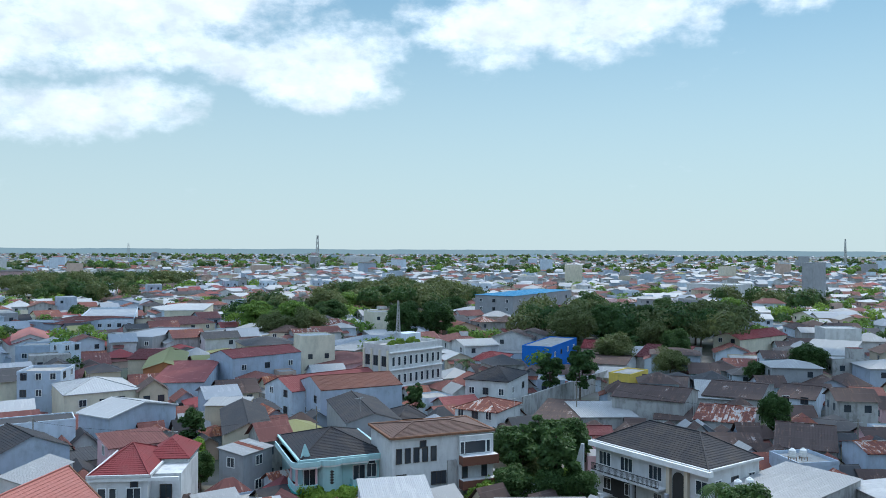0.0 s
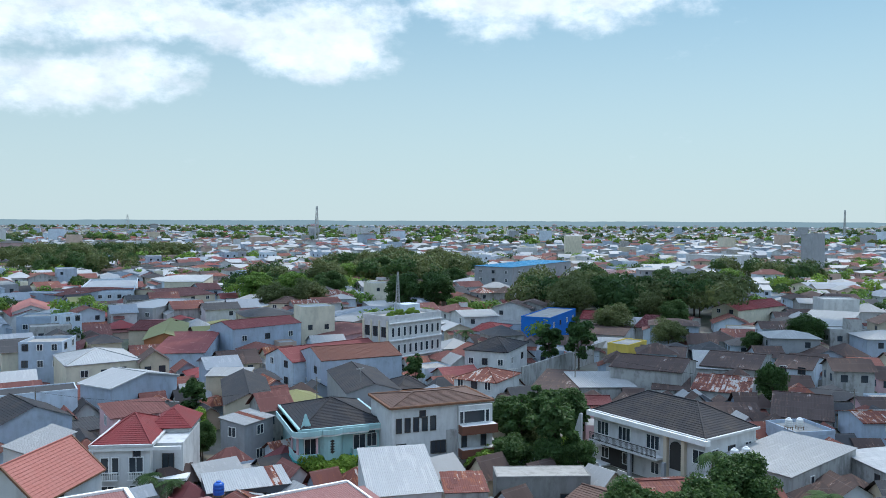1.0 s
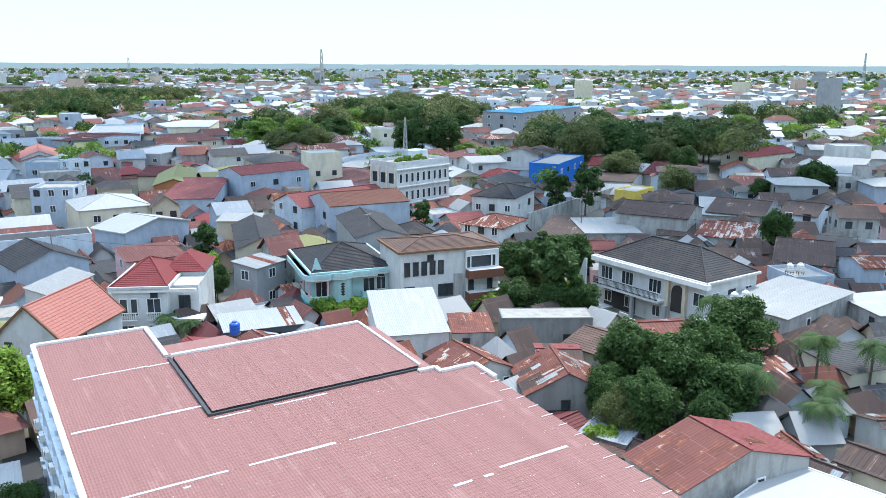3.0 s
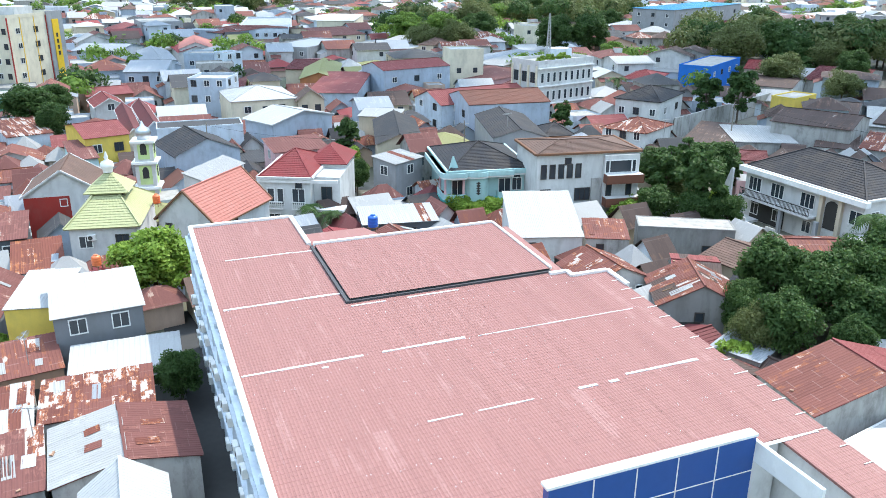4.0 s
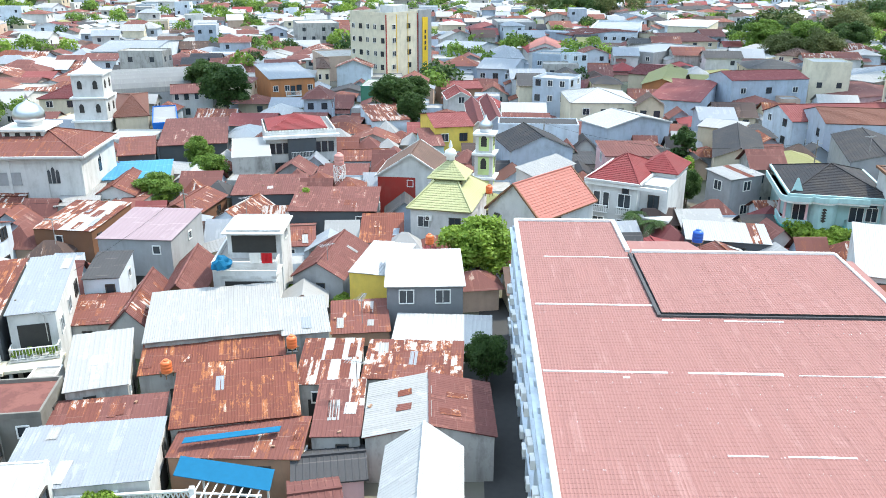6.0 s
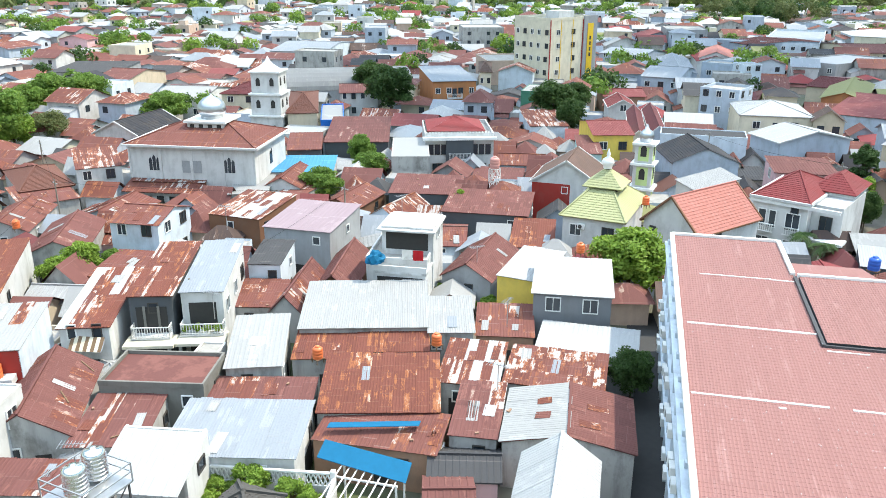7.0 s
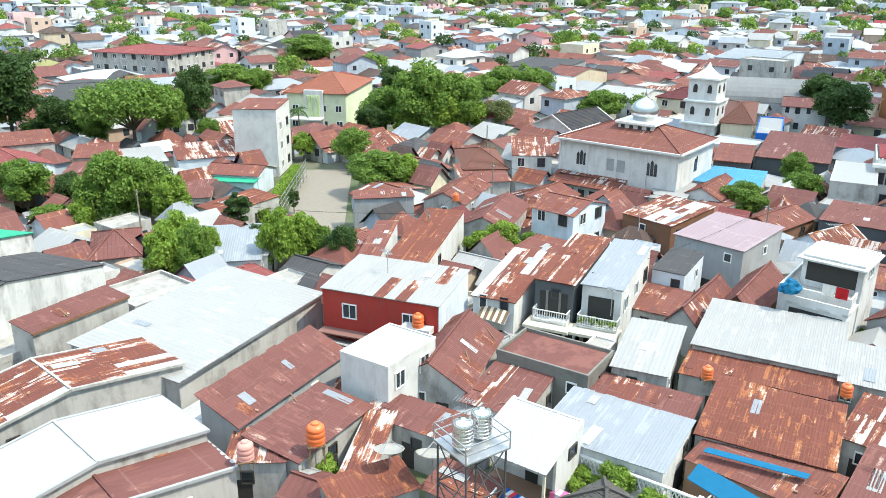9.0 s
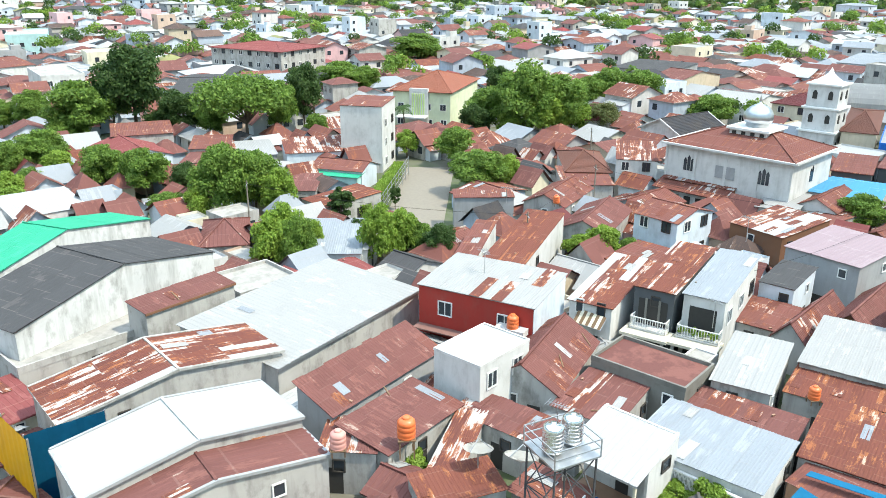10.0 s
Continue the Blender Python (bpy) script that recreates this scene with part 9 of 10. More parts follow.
win = put("window", window_mesh(0.9, 0.7, 1, "darkframe"), ob, pose(w / 2, 1.0, 3.9, 0, 0, 90))
put("pane", pane_mesh(0.9, 0.7), win, Matrix())


def drying_rack(x, y, rot, cloths, label):
    """A folding rack with cloths hung over its rails."""
    rack = thing("drying_rack", pose(x, y, 1.4, 0, 0, rot), label, "drying rack")
    bm = bmesh.new()
    for v in (-0.3, 0.3):
        bar(bm, (-0.9, v, 0.95), (0.9, v, 0.95), 0.015), bar(bm, (-0.9, v, 0.95), (-0.9, -v, 0), 0.015), bar(bm, (0.9, v, 0.95), (0.9, -v, 0), 0.015)
    part("frame", bm, M["steel"], rack)
    for k, mat in enumerate(cloths):
        u = -0.85 + k * 1.7 / len(cloths)
        bm = bmesh.new()
        hexa(bm, [(u, -0.42, 0.3), (u + 1.6 / len(cloths), -0.42, 0.3), (u + 1.6 / len(cloths), -0.29, 0.97), (u, -0.29, 0.97)],
             [(u, -0.40, 0.3), (u + 1.6 / len(cloths), -0.40, 0.3), (u + 1.6 / len(cloths), -0.27, 0.98), (u, -0.27, 0.98)])
        box(bm, u, u + 1.6 / len(cloths), -0.29, 0.30, 0.965, 0.985)
        part("cloth", bm, mat, rack)


drying_rack(-38.3, 17.7, 40, [M["pinkcloth"], WALL["white"], M["pinkcloth"], WALL["cream"], M["pinkcloth"]], "drying rack hung with pink and white striped cloth")
drying_rack(-38.9, 14.7, 30, [M["bluepanel"], WALL["white"], M["cloth"], M["bluepanel"], WALL["paleblue"], M["painted_dark"]], "drying rack with dark and pale washing")

# white batten pergola below the blue awning
ob = thing("pergola", pose(-33.2, 26.1, 0, 0, 0, 30.7), "white timber batten pergola beside a rusty roof", "pergola")
for v in (-2.4, -0.1, 1.5):
    bm = bmesh.new()
    box(bm, -2.1, 2.1, v - 0.05, v + 0.05, 2.84, 2.95)
    part("beam", bm, M["trim"], ob)
    for u in (-2.0, 2.0):
        bm = bmesh.new()
        box(bm, u - 0.06, u + 0.06, v - 0.05, v + 0.05, -0.1, 2.84)
        part("post", bm, M["trim"], ob)
for k in range(8):
    bm = bmesh.new()
    box(bm, -1.98 + k * 0.55, -1.91 + k * 0.55, -2.6, 1.6, 2.95, 3.02)
    part("batten", bm, M["trim"], ob)

# rusty lean-to along the foot of the mosque
w, d = size_of(big_mosque)
bm = bmesh.new()
box(bm, -w / 2 + 0.4, 1.6, -d / 2 - 2.6, -d / 2, 0, 3.0)
room = part("lean_to", bm, WALL["weathered"], big_mosque, "stained low annex under a rusty roof")
bm = bmesh.new()
ribs(bm, slope_frame((-w / 2, -d / 2 - 3.3, 3.1), (1, 0, 0), (0, 3.3, 1.1)), 0, w / 2 + 2.0, 0, w / 2 + 2.0, math.hypot(3.3, 1.1))
part("lean_to_roof", bm, ROOF["patchy"], room)
# annex openings are dark panels that paint the shade inside
for k in range(5):
    bm = bmesh.new()
    box(bm, -w / 2 + 1.2 + k * 1.8, -w / 2 + 2.2 + k * 1.8, -d / 2 - 2.66, -d / 2 - 2.58, 0.6, 2.4)
    part("opening", bm, M["painted_dark"], room)
c = big_mosque.matrix_basis @ Vector((-w / 4 + 0.5, -d / 2 - 2.2, 0))
claim(c.x, c.y, w / 2 + 2, 4.4, math.degrees(big_mosque.matrix_basis.to_euler().z))

# potted plants along the plant balcony
w, d = size_of(zinc_house)
for k in range(4):
    c = zinc_house.matrix_basis @ Vector((-1.4 + k * 0.9, -d / 2 - 0.75, 0))
    tree("bush", c.x, c.y, 0.3 + 0.05 * (k % 2), z=3.2, label="small potted plant on a house balcony")

claim(-34.5, 27.3, 7.5, 3.2, 20)


# ---- the rest of the town ----
rnd = random.Random(11)
ROT_TOWN = 34.0
FAN = (-36.0, 122.0)              # degrees to the left of +y that the walk ever looks at


def bearing(x, y):
    return math.degrees(math.atan2(-x, y))


WOODS = []                        # x, y, radius: groves with no houses


def grove(az, r, size):
    WOODS.append((-math.sin(radians(az)) * r, math.cos(radians(az)) * r, size))


grove(6.8, 388, 18), grove(3.8, 385, 20), grove(1.0, 395, 18), grove(13.2, 345, 13), grove(10.6, 348, 12), grove(25.0, 490, 26), grove(22.4, 482, 20), grove(5.2, 455, 30), grove(2.4, 440, 30), grove(-0.6, 430, 24), grove(-9.5, 290, 24), grove(-13.0, 280, 26), grove(-17.0, 285, 24), grove(27.5, 640, 60), grove(22.0, 680, 55), grove(-22, 430, 25)


def in_wood(x, y):
    return any((x - a) ** 2 + (y - b) ** 2 < c * c for a, b, c in WOODS)


def lots(r0, r1, pitch_u, pitch_v, gap):
    """Plots along crooked lanes between two radii, as seen from the eye's place."""
    ca, sa = math.cos(radians(ROT_TOWN)), math.sin(radians(ROT_TOWN))
    n, m = int(r1 / pitch_u) + 1, int(r1 / pitch_v) + 1
    for i in range(-n, n + 1):
        for j in range(-m, m + 1):
            u = (i + 0.5) * pitch_u + (j % 7) * 1.3 + rnd.uniform(-1.2, 1.2)
            v = j * pitch_v + (i % 5) * 0.9 + (j // 2) * gap + rnd.uniform(-1.2, 1.2)
            x, y = ca * u - sa * v, sa * u + ca * v
            d = math.hypot(x, y)
            if not r0 < d < r1 or not FAN[0] < bearing(x, y) < FAN[1]:
                continue
            bend = 14 * math.sin(x * 0.011 + 1.3) * math.cos(y * 0.013) - (34 if x > 20 and y > 60 else 0)
            yield x, y, ROT_TOWN + bend + rnd.choice((0, 0, 90)) + rnd.uniform(-4, 4)


HUES_RUST = ["rust"] * 8 + ["brown"] * 7 + ["patchy"] * 3 + ["orange_rust"] + ["silver"] * 3 + ["white"] + ["bluezinc"] * 2 + ["redsheet"] + ["darkgrey"]
HUES_MIXED = ["brown"] * 3 + ["umber"] * 5 + ["rust"] * 3 + ["silver"] * 4 + ["bluezinc"] * 4 + ["white"] * 1 + ["redtile"] + ["blacktile"] * 4 + ["darkgrey"] * 3 + ["maroon"] * 2 + ["clay"] + ["browntile"] * 2 + ["olive"]
PAINTS = ["white"] * 3 + ["cream"] * 2 + ["bluegrey"] * 5 + ["paleblue"] * 5 + ["concrete"] * 3 + ["grey"] * 2 + ["beige", "beige", "peach", "white", "pink"]
SAY = dict(umber="old dark brown sheet", rust="rusty zinc", brown="brown sheet", patchy="patched rusty zinc", orange_rust="orange rusty zinc", silver="pale zinc", white="white sheet", bluezinc="bluish zinc", redsheet="red sheet",
           darkgrey="dark grey sheet", redtile="red tile", blacktile="black tile", maroon="maroon tile", clay="clay tile", browntile="brown tile", olive="olive tile", slab="cement slab")

def finish_house(ob, w, dp, h, wall, tall, d):
    """Lean-tos, awnings and odd patches that grow round a house."""
    k = rnd.random()
    if k < 0.55:
        turn = rnd.choice((0, 90, 180, 270))
        lw, ld = (w, dp) if turn % 180 == 0 else (dp, w)
        a, deep = lw * rnd.uniform(0.25, 0.5), rnd.uniform(1.0, 1.9)
        top = rnd.uniform(2.2, 2.6) if not tall else rnd.choice((2.6, 5.0))
        bm = bmesh.new()
        box(bm, -a + 0.1, a - 0.1, -ld / 2 - deep + 0.15, -ld / 2, -0.3, top - 0.45)
        room = part("lean_to", bm, WALL[rnd.choice((wall, "concrete", "grey"))], ob)
        room.matrix_basis = pose(0, 0, 0, 0, 0, turn)
        bm = bmesh.new()
        ribs(bm, slope_frame((-a, -ld / 2 - deep, top - 0.4), (1, 0, 0), (0, deep, 0.4)), 0, 2 * a, 0, 2 * a, math.hypot(deep, 0.4))
        part("lean_to_roof", bm, ROOF[rnd.choice(("rust", "brown", "silver", "patchy", "bluezinc"))], room)
    return ob


def town_house(x, y, rot, w, dp, tall, d):
    roof = rnd.choices(("gable", "shed", "hip", "flat"), (5, 3, 2 if tall else 1, 1 if tall else 0.3))[0]
    cover = rnd.choice(HUES_MIXED if 2 < bearing(x, y) < 32 and rnd.random() < 0.8 else HUES_RUST)
    if roof == "shed" and cover in TILES:
        roof = "gable"
    wall = rnd.choice(PAINTS)
    dark_side = bearing(x, y) < -3
    if dark_side:
        cover = rnd.choice(["umber"] * 9 + ["rust"] + ["darkgrey"] * 2 + ["patchy", "silver", "browntile", "maroon"])
        if roof == "shed" and cover in TILES:
            roof = "gable"
    if roof == "flat":
        cover = "slab"
    low = bearing(x, y) > 30
    h = rnd.uniform(5.2, 6.2) if tall else rnd.uniform(1.9, 2.4) if w < 4.1 else rnd.uniform(2.2, 2.8) if low else rnd.uniform(2.5, 3.2)
    ob = house(x, y, rot, w, dp, h, roof=roof, cover=cover, wall=wall, rise=(rnd.uniform(0.4, 0.8) if w < 4.1 else rnd.uniform(0.7, 1.2)) if roof != "shed" else 0.4, axis=rnd.choice("xy") if roof != "shed" else "x", near=False, over=0.3,
          win=("F:2x2 L:2x1" if tall else "F:1x1" if rnd.random() < 0.4 else "") if d < 140 else ("F:2x2" if tall and d < 175 else ""), label=f"{'two-storey' if tall else 'low'} {wall.replace('bluegrey', 'blue-grey').replace('paleblue', 'pale blue')} house with {SAY[cover]} roof", group="town houses", mix=())
    return finish_house(ob, w, dp, h, wall, tall, d)


# whole plots first, then small huts in what is left between them; those farther off are joined below
REST = []
for r0, r1, pu, pv, lo, hi, most, chance, seen in ((70, 205, 8.6, 9.4, 5.5, 8.5, 0.04, 0.4, 136), (42, 205, 5.2, 5.6, 4.0, 5.4, 0.06, 0.12, 92), (36, 150, 3.3, 3.5, 2.6, 4.0, 0.34, 0.0, 70)):
    for x, y, rot in lots(r0, r1, pu, pv, 0.8):
        w, dp = rnd.uniform(lo, hi), rnd.uniform(lo, hi + 0.8)
        if in_wood(x, y) or taken(x, y, w, dp, rot) > most:
            continue
        d = math.hypot(x, y)
        tall = d > 95 and rnd.random() < chance * (0.3 if bearing(x, y) < -3 else 0.6 if bearing(x, y) < 30 else 0.25 if d > 165 else 0.0)
        if d < seen:
            town_house(x, y, rot, w, dp, tall, d)
        else:
            claim(x, y, w + 0.3, dp + 0.3, rot)
            REST.append((x, y, rot, w / 2, dp / 2, 2 if tall else 1 if w > 4.1 else 0.8))


# loose sheets, planks and bricks that patch and weigh down the near roofs
rnd = random.Random(21)


def plank_mesh():
    bm = bmesh.new()
    box(bm, 0, 1, -0.05, 0.05, 0, 0.05)
    return mesh_of("plank", bm, M["wood"])


def brick_mesh():
    bm = bmesh.new()
    box(bm, -0.12, 0.12, -0.07, 0.07, 0, 0.1)
    return mesh_of("brick", bm, WALL["brick"])


for roof_part, cover, sl in ROOFED:
    if cover in ("white", "green", "pinkish", "hall", "darkgrey"):
        continue
    pale = cover in ("white", "silver", "bluezinc", "pinkish", "green")
    for m, b0, b1, t0, t1, ln in sl:
        area = (b1 - b0) * ln
        for k in range(rnd.randint(0, 1 + int(area / (40 if pale else 11)))):
            wide, long = rnd.uniform(0.5, 0.9), min(ln * 0.8, rnd.uniform(0.9, 2.4))
            if b1 - b0 < wide + 0.3:
                continue
            u, v = rnd.uniform(b0 + 0.1, b1 - wide - 0.1), rnd.uniform(0.05, max(0.06, ln - long - 0.05))
            hue = rnd.choice(("silver", "bluezinc", "white")) if pale else rnd.choice(("silver", "patchy", "orange_rust", "rust", "brown", "bluezinc", "patchy", "white"))
            put("loose_sheet", sheet_mesh(ROOF[hue]), roof_part, m @ Matrix.Translation((u, v, 0.075)) @ Matrix.Rotation(rnd.uniform(-0.08, 0.08), 4, "Z") @ Matrix.Diagonal((wide, long, 1, 1)))
        for k in range(rnd.randint(0, 0 if pale else 1 + int(area / 30))):
            u, v = rnd.uniform(b0 + 0.2, b1 - 0.6), rnd.uniform(0.2, ln - 0.1)
            if rnd.random() < 0.4:
                put("plank", stored("plank", plank_mesh), roof_part, m @ Matrix.Translation((u, v, 0.08)) @ Matrix.Rotation(rnd.uniform(0.2, 1.8), 4, "Z") @ Matrix.Diagonal((rnd.uniform(0.8, 1.6), 1, 1, 1)))
            else:
                put("brick", stored("loose_brick", brick_mesh), roof_part, m @ Matrix.Translation((u, v, 0.08)) @ Matrix.Rotation(rnd.uniform(0, 3), 4, "Z"))


# ---- far town: too many to count, joined into one mesh a ring ----
def far_houses(name, label, plots, detail):
    wall_names, roof_names = sorted(set(PAINTS)), sorted(set(HUES_MIXED + HUES_RUST) | {"slab", "blue"})
    verts, faces, mats, uvs = [], [], [], []
    base = len(wall_names)
    glass = base + len(roof_names)

    def quad(ps, mi):
        o = len(verts)
        verts.extend(ps)
        faces.append(tuple(range(o, o + len(ps))))
        mats.append(mi)
        if base <= mi < glass:
            k = rnd.randrange(400)
            a, b = Vector(ps[0]), Vector(ps[1])
            along = (b - a).normalized()
            for p in ps:
                r = Vector(p) - a
                f = r.dot(along)
                uvs.extend((k + f, (r - along * f).length))
        else:
            uvs.extend((0.0, 0.0) * len(ps))

    def leanto(at, w, d, h, mi, ro, deep):
        """A lower room under a sloping sheet along one side."""
        lo, hi = h - 0.7, h
        quad([at(-w, -d - deep, lo), at(w, -d - deep, lo), at(w, -d, hi), at(-w, -d, hi)], ro)
        quad([at(-w + 0.2, -d - deep + 0.3, 0), at(w - 0.2, -d - deep + 0.3, 0), at(w - 0.2, -d - deep + 0.3, lo), at(-w + 0.2, -d - deep + 0.3, lo)], mi)
        for s in (-1, 1):
            quad([at(s * (w - 0.2), -d - deep + 0.3, 0), at(s * (w - 0.2), -d, 0), at(s * (w - 0.2), -d, hi - 0.1), at(s * (w - 0.2), -d - deep + 0.3, lo)], mi)

    for x, y, rot, *given in plots:
        c, s = math.cos(radians(rot)), math.sin(radians(rot))
        k = rnd.random()
        storeys = 1 if k < (0.86 if bearing(x, y) > 34 else 0.66) else 2 if k < 0.975 else 3 if k < 0.995 or detail else rnd.choice((4, 5, 6))
        w, d = rnd.uniform(3.2, 5.2), rnd.uniform(3.6, 6.2)
        if storeys > 3 or rnd.random() < 0.05:
            w, d = w * rnd.uniform(1.5, 2.6), d * rnd.uniform(1.4, 2.2)
        if given:
            w, d, storeys = given
        h = storeys * 3.2 - (0.3 if storeys == 1 else 0)
        rise = rnd.uniform(1.1, 2.2)
        mi = wall_names.index(rnd.choice(PAINTS))
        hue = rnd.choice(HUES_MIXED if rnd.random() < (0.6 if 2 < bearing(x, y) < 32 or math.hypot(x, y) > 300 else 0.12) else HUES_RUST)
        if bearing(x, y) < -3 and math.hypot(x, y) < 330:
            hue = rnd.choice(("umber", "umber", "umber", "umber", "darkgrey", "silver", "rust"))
        # real pale roofs, their share raised far off to stand in for haze
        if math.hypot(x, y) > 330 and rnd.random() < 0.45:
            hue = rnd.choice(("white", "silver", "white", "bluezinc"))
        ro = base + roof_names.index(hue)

        def at(a, b, z):
            return (x + c * a - s * b, y + s * a + c * b, z)
        q = [at(-w, -d, 0), at(w, -d, 0), at(w, d, 0), at(-w, d, 0), at(-w, -d, h), at(w, -d, h), at(w, d, h), at(-w, d, h)]
        for f in ((0, 1, 5, 4), (1, 2, 6, 5), (2, 3, 7, 6), (3, 0, 4, 7)):
            quad([q[i] for i in f], mi)
        kind = rnd.random()
        W, D = w + 0.5, d + 0.5
        if storeys > 2 and kind < 0.7 or kind < 0.12:
            quad([at(-w, -d, h + 0.4), at(w, -d, h + 0.4), at(w, d, h + 0.4), at(-w, d, h + 0.4)], base + roof_names.index(rnd.choice(("slab", "slab", "white", "silver"))))
            for f in ((4, 5), (5, 6), (6, 7), (7, 4)):
                a, b = q[f[0]], q[f[1]]
                quad([a, b, (b[0], b[1], h + 0.7), (a[0], a[1], h + 0.7)], mi)
        elif kind < 0.7:
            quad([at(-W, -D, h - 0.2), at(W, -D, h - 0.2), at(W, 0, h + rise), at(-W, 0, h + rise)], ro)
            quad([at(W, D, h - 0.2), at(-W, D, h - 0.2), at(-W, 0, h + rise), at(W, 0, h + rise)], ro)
            quad([at(-w, -d, h), at(-w, 0, h + rise - 0.1), at(-w, d, h)], mi)
            quad([at(w, -d, h), at(w, 0, h + rise - 0.1), at(w, d, h)], mi)
        else:
            g = max(0.2, D - W)
            e = [at(-W, -D, h - 0.1), at(W, -D, h - 0.1), at(W, D, h - 0.1), at(-W, D, h - 0.1)]
            t = [at(0, -g, h + rise), at(0, g, h + rise)]
            quad([e[0], e[1], t[0]], ro), quad([e[1], e[2], t[1], t[0]], ro), quad([e[2], e[3], t[1]], ro), quad([e[3], e[0], t[0], t[1]], ro)
        if detail:
            for turn in (0, 90, 180, 270):
                if rnd.random() > (0.34 if w > 2.1 else 0.12):
                    continue
                ct, st = math.cos(radians(turn)), math.sin(radians(turn))
                lw, ld = (w, d) if turn % 180 == 0 else (d, w)
                lw2 = lw * rnd.uniform(0.4, 1.0)
                off = rnd.uniform(-1, 1) * (lw - lw2)

                def side(a, b, z):
                    a += off
                    return at(a * ct - b * st, a * st + b * ct, z)
                leanto(side, lw2, ld, min(h - 0.3, rnd.choice((2.6, 3.0, 5.4))), wall_names.index(rnd.choice(PAINTS)), base + roof_names.index(rnd.choice(HUES_RUST)), rnd.uniform(1.3, 2.8))
            if (kind > 0.93 or kind < 0.04) and storeys > 1 and w > 2.4:
                a, b, k = rnd.uniform(-0.5, 0.5) * w, rnd.uniform(-0.5, 0.5) * d, rnd.uniform(0.9, 1.7)
                z1 = h + rise + rnd.uniform(0.4, 1.2)
                cs = [(a - k, b - k), (a + k, b - k), (a + k, b + k), (a - k, b + k)]
                for i in range(4):
                    p, r = cs[i], cs[(i + 1) % 4]
                    quad([at(*p, h - 0.2), at(*r, h - 0.2), at(*r, z1), at(*p, z1)], mi)
                quad([at(*p, z1) for p in cs], base + roof_names.index(rnd.choice(("slab", "silver", "brown", "rust"))))
            for lvl in range(int(storeys)):
                z = lvl * 3.2 + 1.0
                for f in (-1, 1):
                    for a in ((-0.5, 0.5) if w < 6 else (-0.7, -0.25, 0.25, 0.7)):
                        if rnd.random() < 0.45:
                            continue
                        b = d + 0.04
                        quad([at(a * w - 0.6, f * b, z), at(a * w + 0.6, f * b, z), at(a * w + 0.6, f * b, z + 1.3), at(a * w - 0.6, f * b, z + 1.3)][::f], glass)
                        b = w + 0.04
                        quad([at(f * b, a * d - 0.6, z), at(f * b, a * d + 0.6, z), at(f * b, a * d + 0.6, z + 1.3), at(f * b, a * d - 0.6, z + 1.3)][::f], glass)
    me = bpy.data.meshes.new(name)
    me.from_pydata(verts, [], faces)
    for n in wall_names:
        me.materials.append(WALL[n])
    for n in roof_names:
        me.materials.append(ROOF[n])
    me.materials.append(M["glass"])
    me.polygons.foreach_set("material_index", mats)
    me.uv_layers.new(name="UVMap").data.foreach_set("uv", uvs)
    tagged(new(name, me), label, "houses", kind="stuff")


far_houses("mid_town", "dense town houses with mixed roofs beyond the near blocks", REST + [p for p in lots(203, 620, 9.2, 10.2, 1.2) if not in_wood(p[0], p[1]) and taken(p[0], p[1], 10, 10) < 0.1 and rnd.random() < 0.93], True)
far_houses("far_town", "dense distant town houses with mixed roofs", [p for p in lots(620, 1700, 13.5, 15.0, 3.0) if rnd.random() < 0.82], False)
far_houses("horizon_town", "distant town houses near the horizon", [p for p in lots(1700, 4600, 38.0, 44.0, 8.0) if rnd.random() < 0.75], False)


def far_trees(name, label, places, leaf, per, quad_size):
    """Many crowns of loose leaf clumps in one mesh."""
    g = np.random.default_rng(len(places))
    p = np.array(places)
    n = len(p)
    d = g.normal(size=(n, per, 3))
    d /= np.linalg.norm(d, axis=2, keepdims=True)
    d[..., 2] = np.abs(d[..., 2]) * 1.25 - 0.25
    lump = 1 + 0.28 * np.sin(d[..., 0:1] * 5 + g.random((n, 1, 1)) * 6) * np.cos(d[..., 1:2] * 6 + g.random((n, 1, 1)) * 6)
    r = p[:, None, 3:4]
    q = np.concatenate([p[:, None, :2] + 0 * d[..., :2], 0 * d[..., :1] + p[:, None, 2:3]], 2) + d * r * lump * (0.7 + 0.35 * g.random((n, per, 1))) * np.array([1, 1, 0.78])
    nrm = d + g.normal(size=d.shape) * 0.45
    nrm /= np.linalg.norm(nrm, axis=2, keepdims=True)
    s = np.cross(nrm, g.normal(size=d.shape))
    s /= np.linalg.norm(s, axis=2, keepdims=True)
    u = np.cross(nrm, s)
    k = r * quad_size * (0.6 + 0.8 * g.random((n, per, 1)))
    quads = np.stack([q - s * k, q + u * k * 0.7, q + s * k, q - u * k * 0.7], 2).reshape(-1, 3)
    me = bpy.data.meshes.new(name)
    me.from_pydata(quads.tolist(), [], np.arange(len(quads)).reshape(-1, 4).tolist())
    for m in leaf:
        me.materials.append(m)
    me.polygons.foreach_set("material_index", np.repeat(g.integers(0, len(leaf), n), per).tolist())
    tagged(new(name, me), label, "trees", kind="stuff")


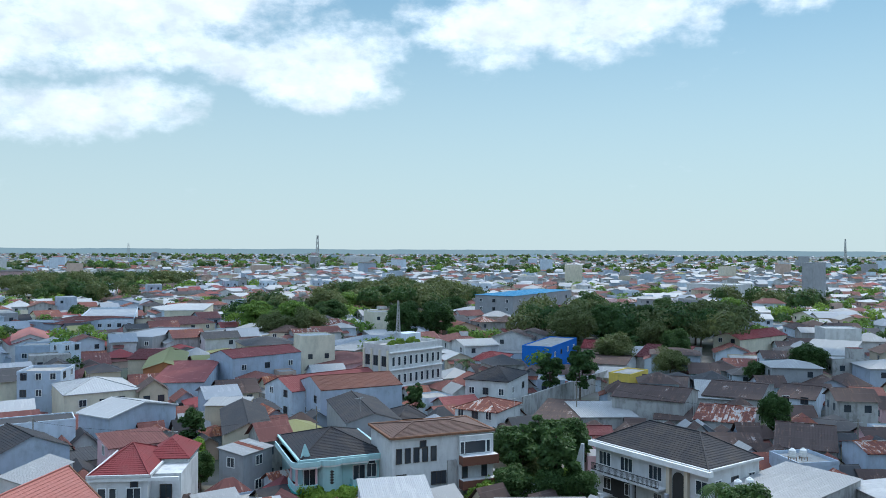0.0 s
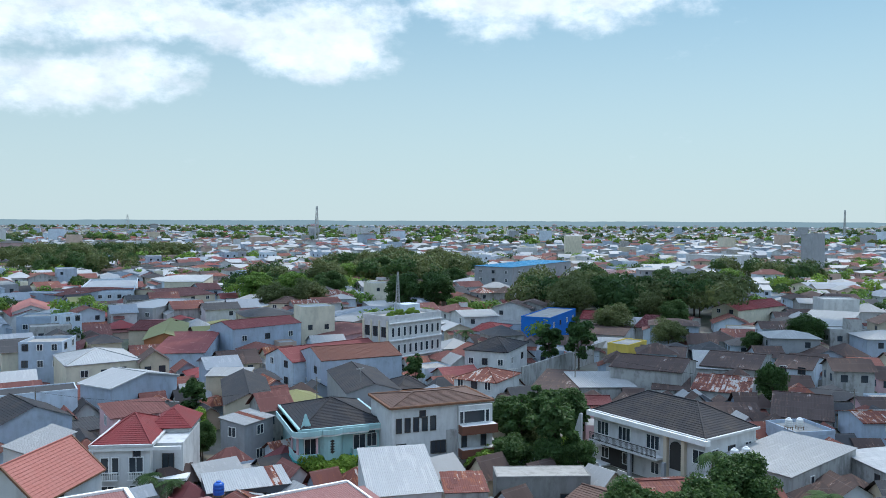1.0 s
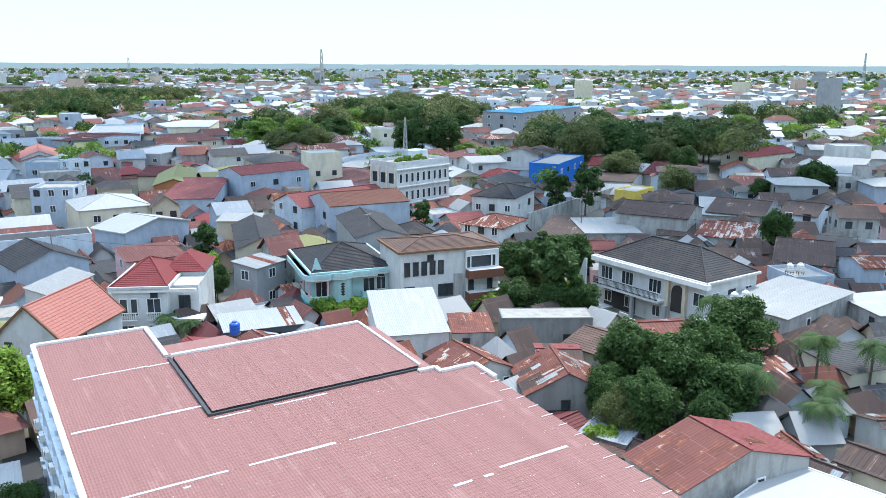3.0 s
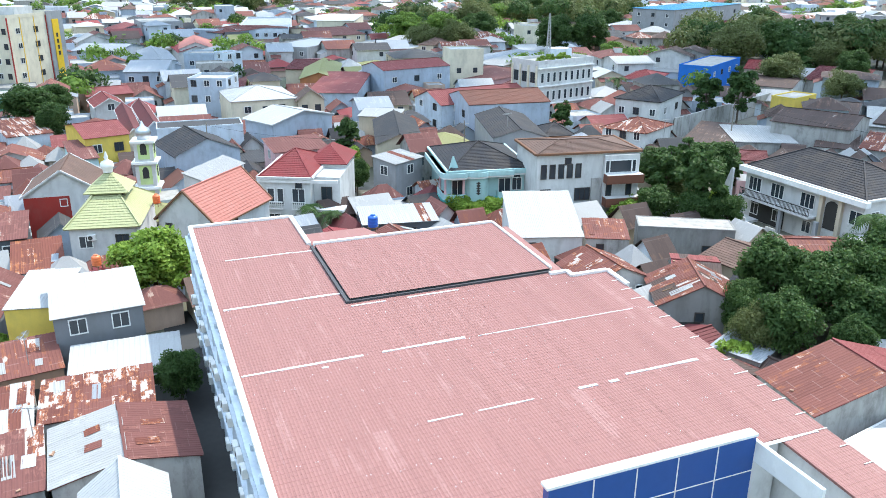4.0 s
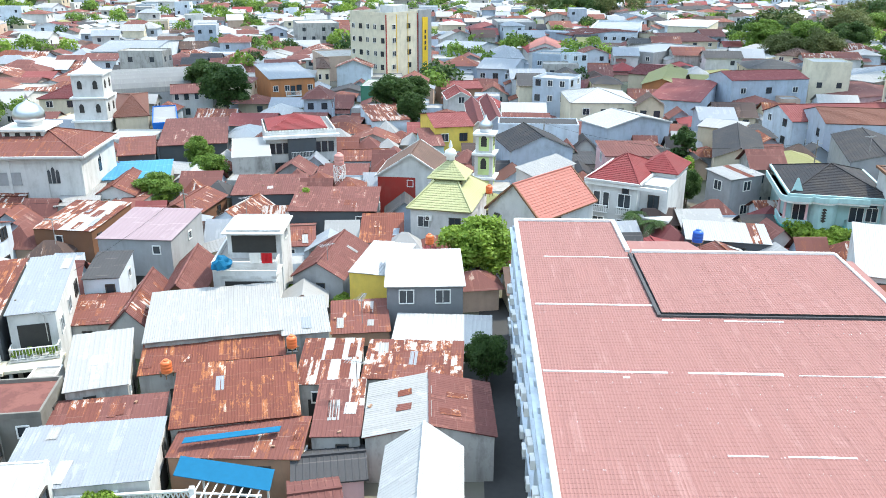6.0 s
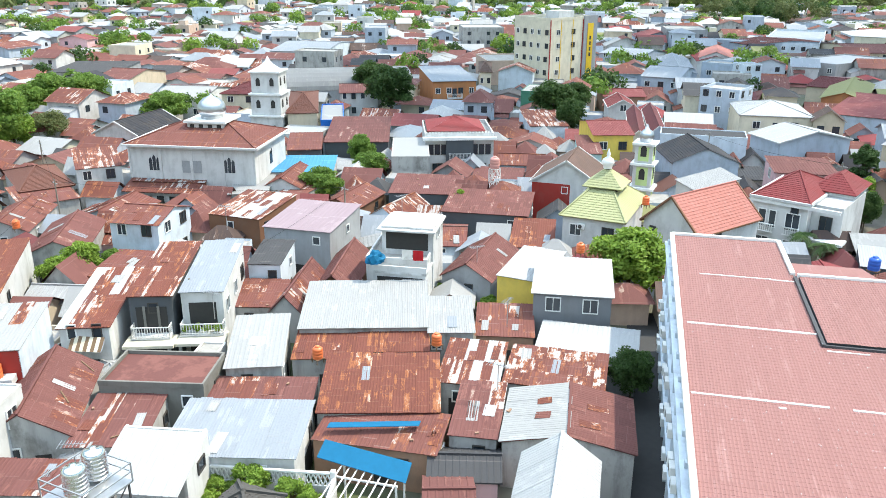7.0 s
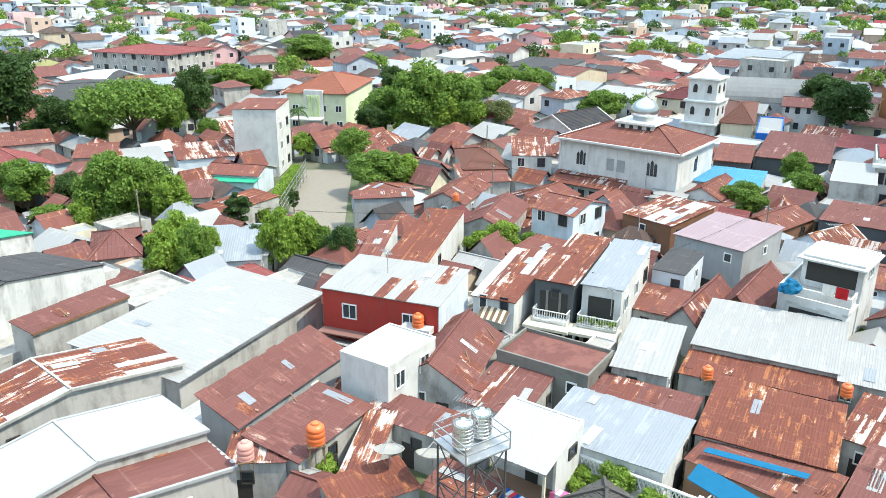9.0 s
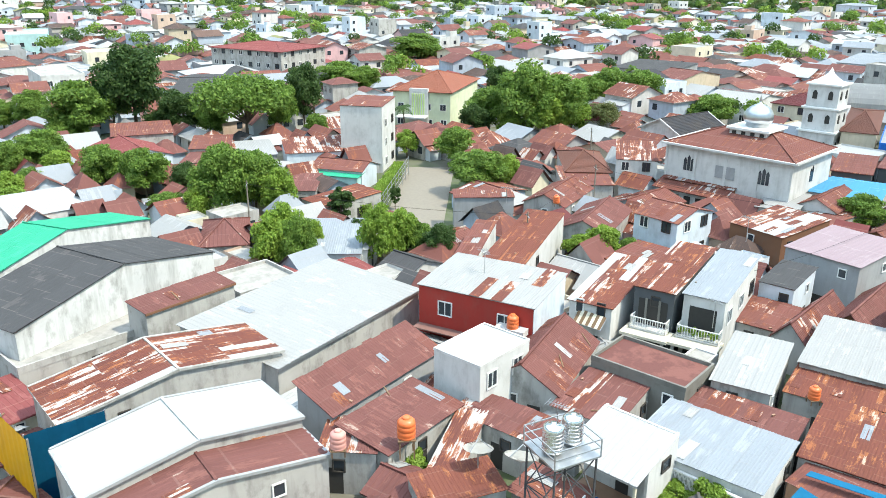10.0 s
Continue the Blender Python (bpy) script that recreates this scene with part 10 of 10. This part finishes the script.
spots = []
for a, b, c in WOODS:
    for k in range(int(c * c / 30)):
        t, q = rnd.uniform(0, math.tau), c * math.sqrt(rnd.random())
        r = rnd.uniform(4.0, 7.0)
        spots.append((a + math.cos(t) * q, b + math.sin(t) * q, rnd.uniform(6.0, 11.0), r))
far_trees("grove", "dense olive-green grove of tall trees among houses", spots, [LEAF[3], LEAF[1], LEAF[3]], 800, 0.085)
spots = []
while len(spots) < 1300:
    az, r = rnd.uniform(*FAN), 150 + 500 * math.sqrt(rnd.random())
    x, y = -math.sin(radians(az)) * r, math.cos(radians(az)) * r
    if rnd.random() < 0.55 or noise.noise(Vector((x * 0.008, y * 0.008, 3))) > 0.15:
        for k in range(rnd.choice((1, 1, 2, 4))):
            u, v = x + rnd.uniform(-9, 9), y + rnd.uniform(-9, 9)
            if taken(u, v, 3, 3) < 0.3:
                spots.append((u, v, rnd.uniform(3.5, 6.5), rnd.uniform(2.0, 4.4)))
far_trees("town_trees", "scattered green trees between town houses", spots, [LEAF[0], LEAF[1], LEAF[0], LEAF[2]], 260, 0.13)
spots = []
while len(spots) < 3000:
    az, r = rnd.uniform(*FAN), 600 + 3000 * rnd.random() ** 1.5
    x, y = -math.sin(radians(az)) * r, math.cos(radians(az)) * r
    if noise.noise(Vector((x * 0.002, y * 0.002, 7))) > -0.12:
        spots.append((x, y, rnd.uniform(3, 7) + r * 0.0008, rnd.uniform(3.5, 6.5) + r * 0.0008))
far_trees("far_trees", "distant green trees towards the horizon", spots, [LEAF[0], LEAF[1], LEAF[3]], 60, 0.3)

# distant land along the horizon: a plain strip, its haze painted as a glow
painted_haze = bpy.data.materials.new("haze_glow")
painted_haze.use_nodes = True
glow = painted_haze.node_tree.nodes["Principled BSDF"]
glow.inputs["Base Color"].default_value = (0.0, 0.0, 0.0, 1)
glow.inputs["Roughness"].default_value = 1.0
# emission stands in for the haze; the strip is no lamp
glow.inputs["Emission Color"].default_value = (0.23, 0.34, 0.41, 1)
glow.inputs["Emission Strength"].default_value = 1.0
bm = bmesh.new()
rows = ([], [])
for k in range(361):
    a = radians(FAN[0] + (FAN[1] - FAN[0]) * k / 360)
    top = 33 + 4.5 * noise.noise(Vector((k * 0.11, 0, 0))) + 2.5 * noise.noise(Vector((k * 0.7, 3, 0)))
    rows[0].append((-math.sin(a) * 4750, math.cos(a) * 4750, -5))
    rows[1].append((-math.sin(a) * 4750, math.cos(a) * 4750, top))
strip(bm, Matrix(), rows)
tagged(new("backdrop", mesh_of("backdrop", bm, painted_haze)), "hazy blue-grey distant land along the horizon", "horizon", kind="structure")

for kind, ob in TREES.items():
    if kind not in USED:
        for o in (*ob.children_recursive, ob):
            bpy.data.objects.remove(o)
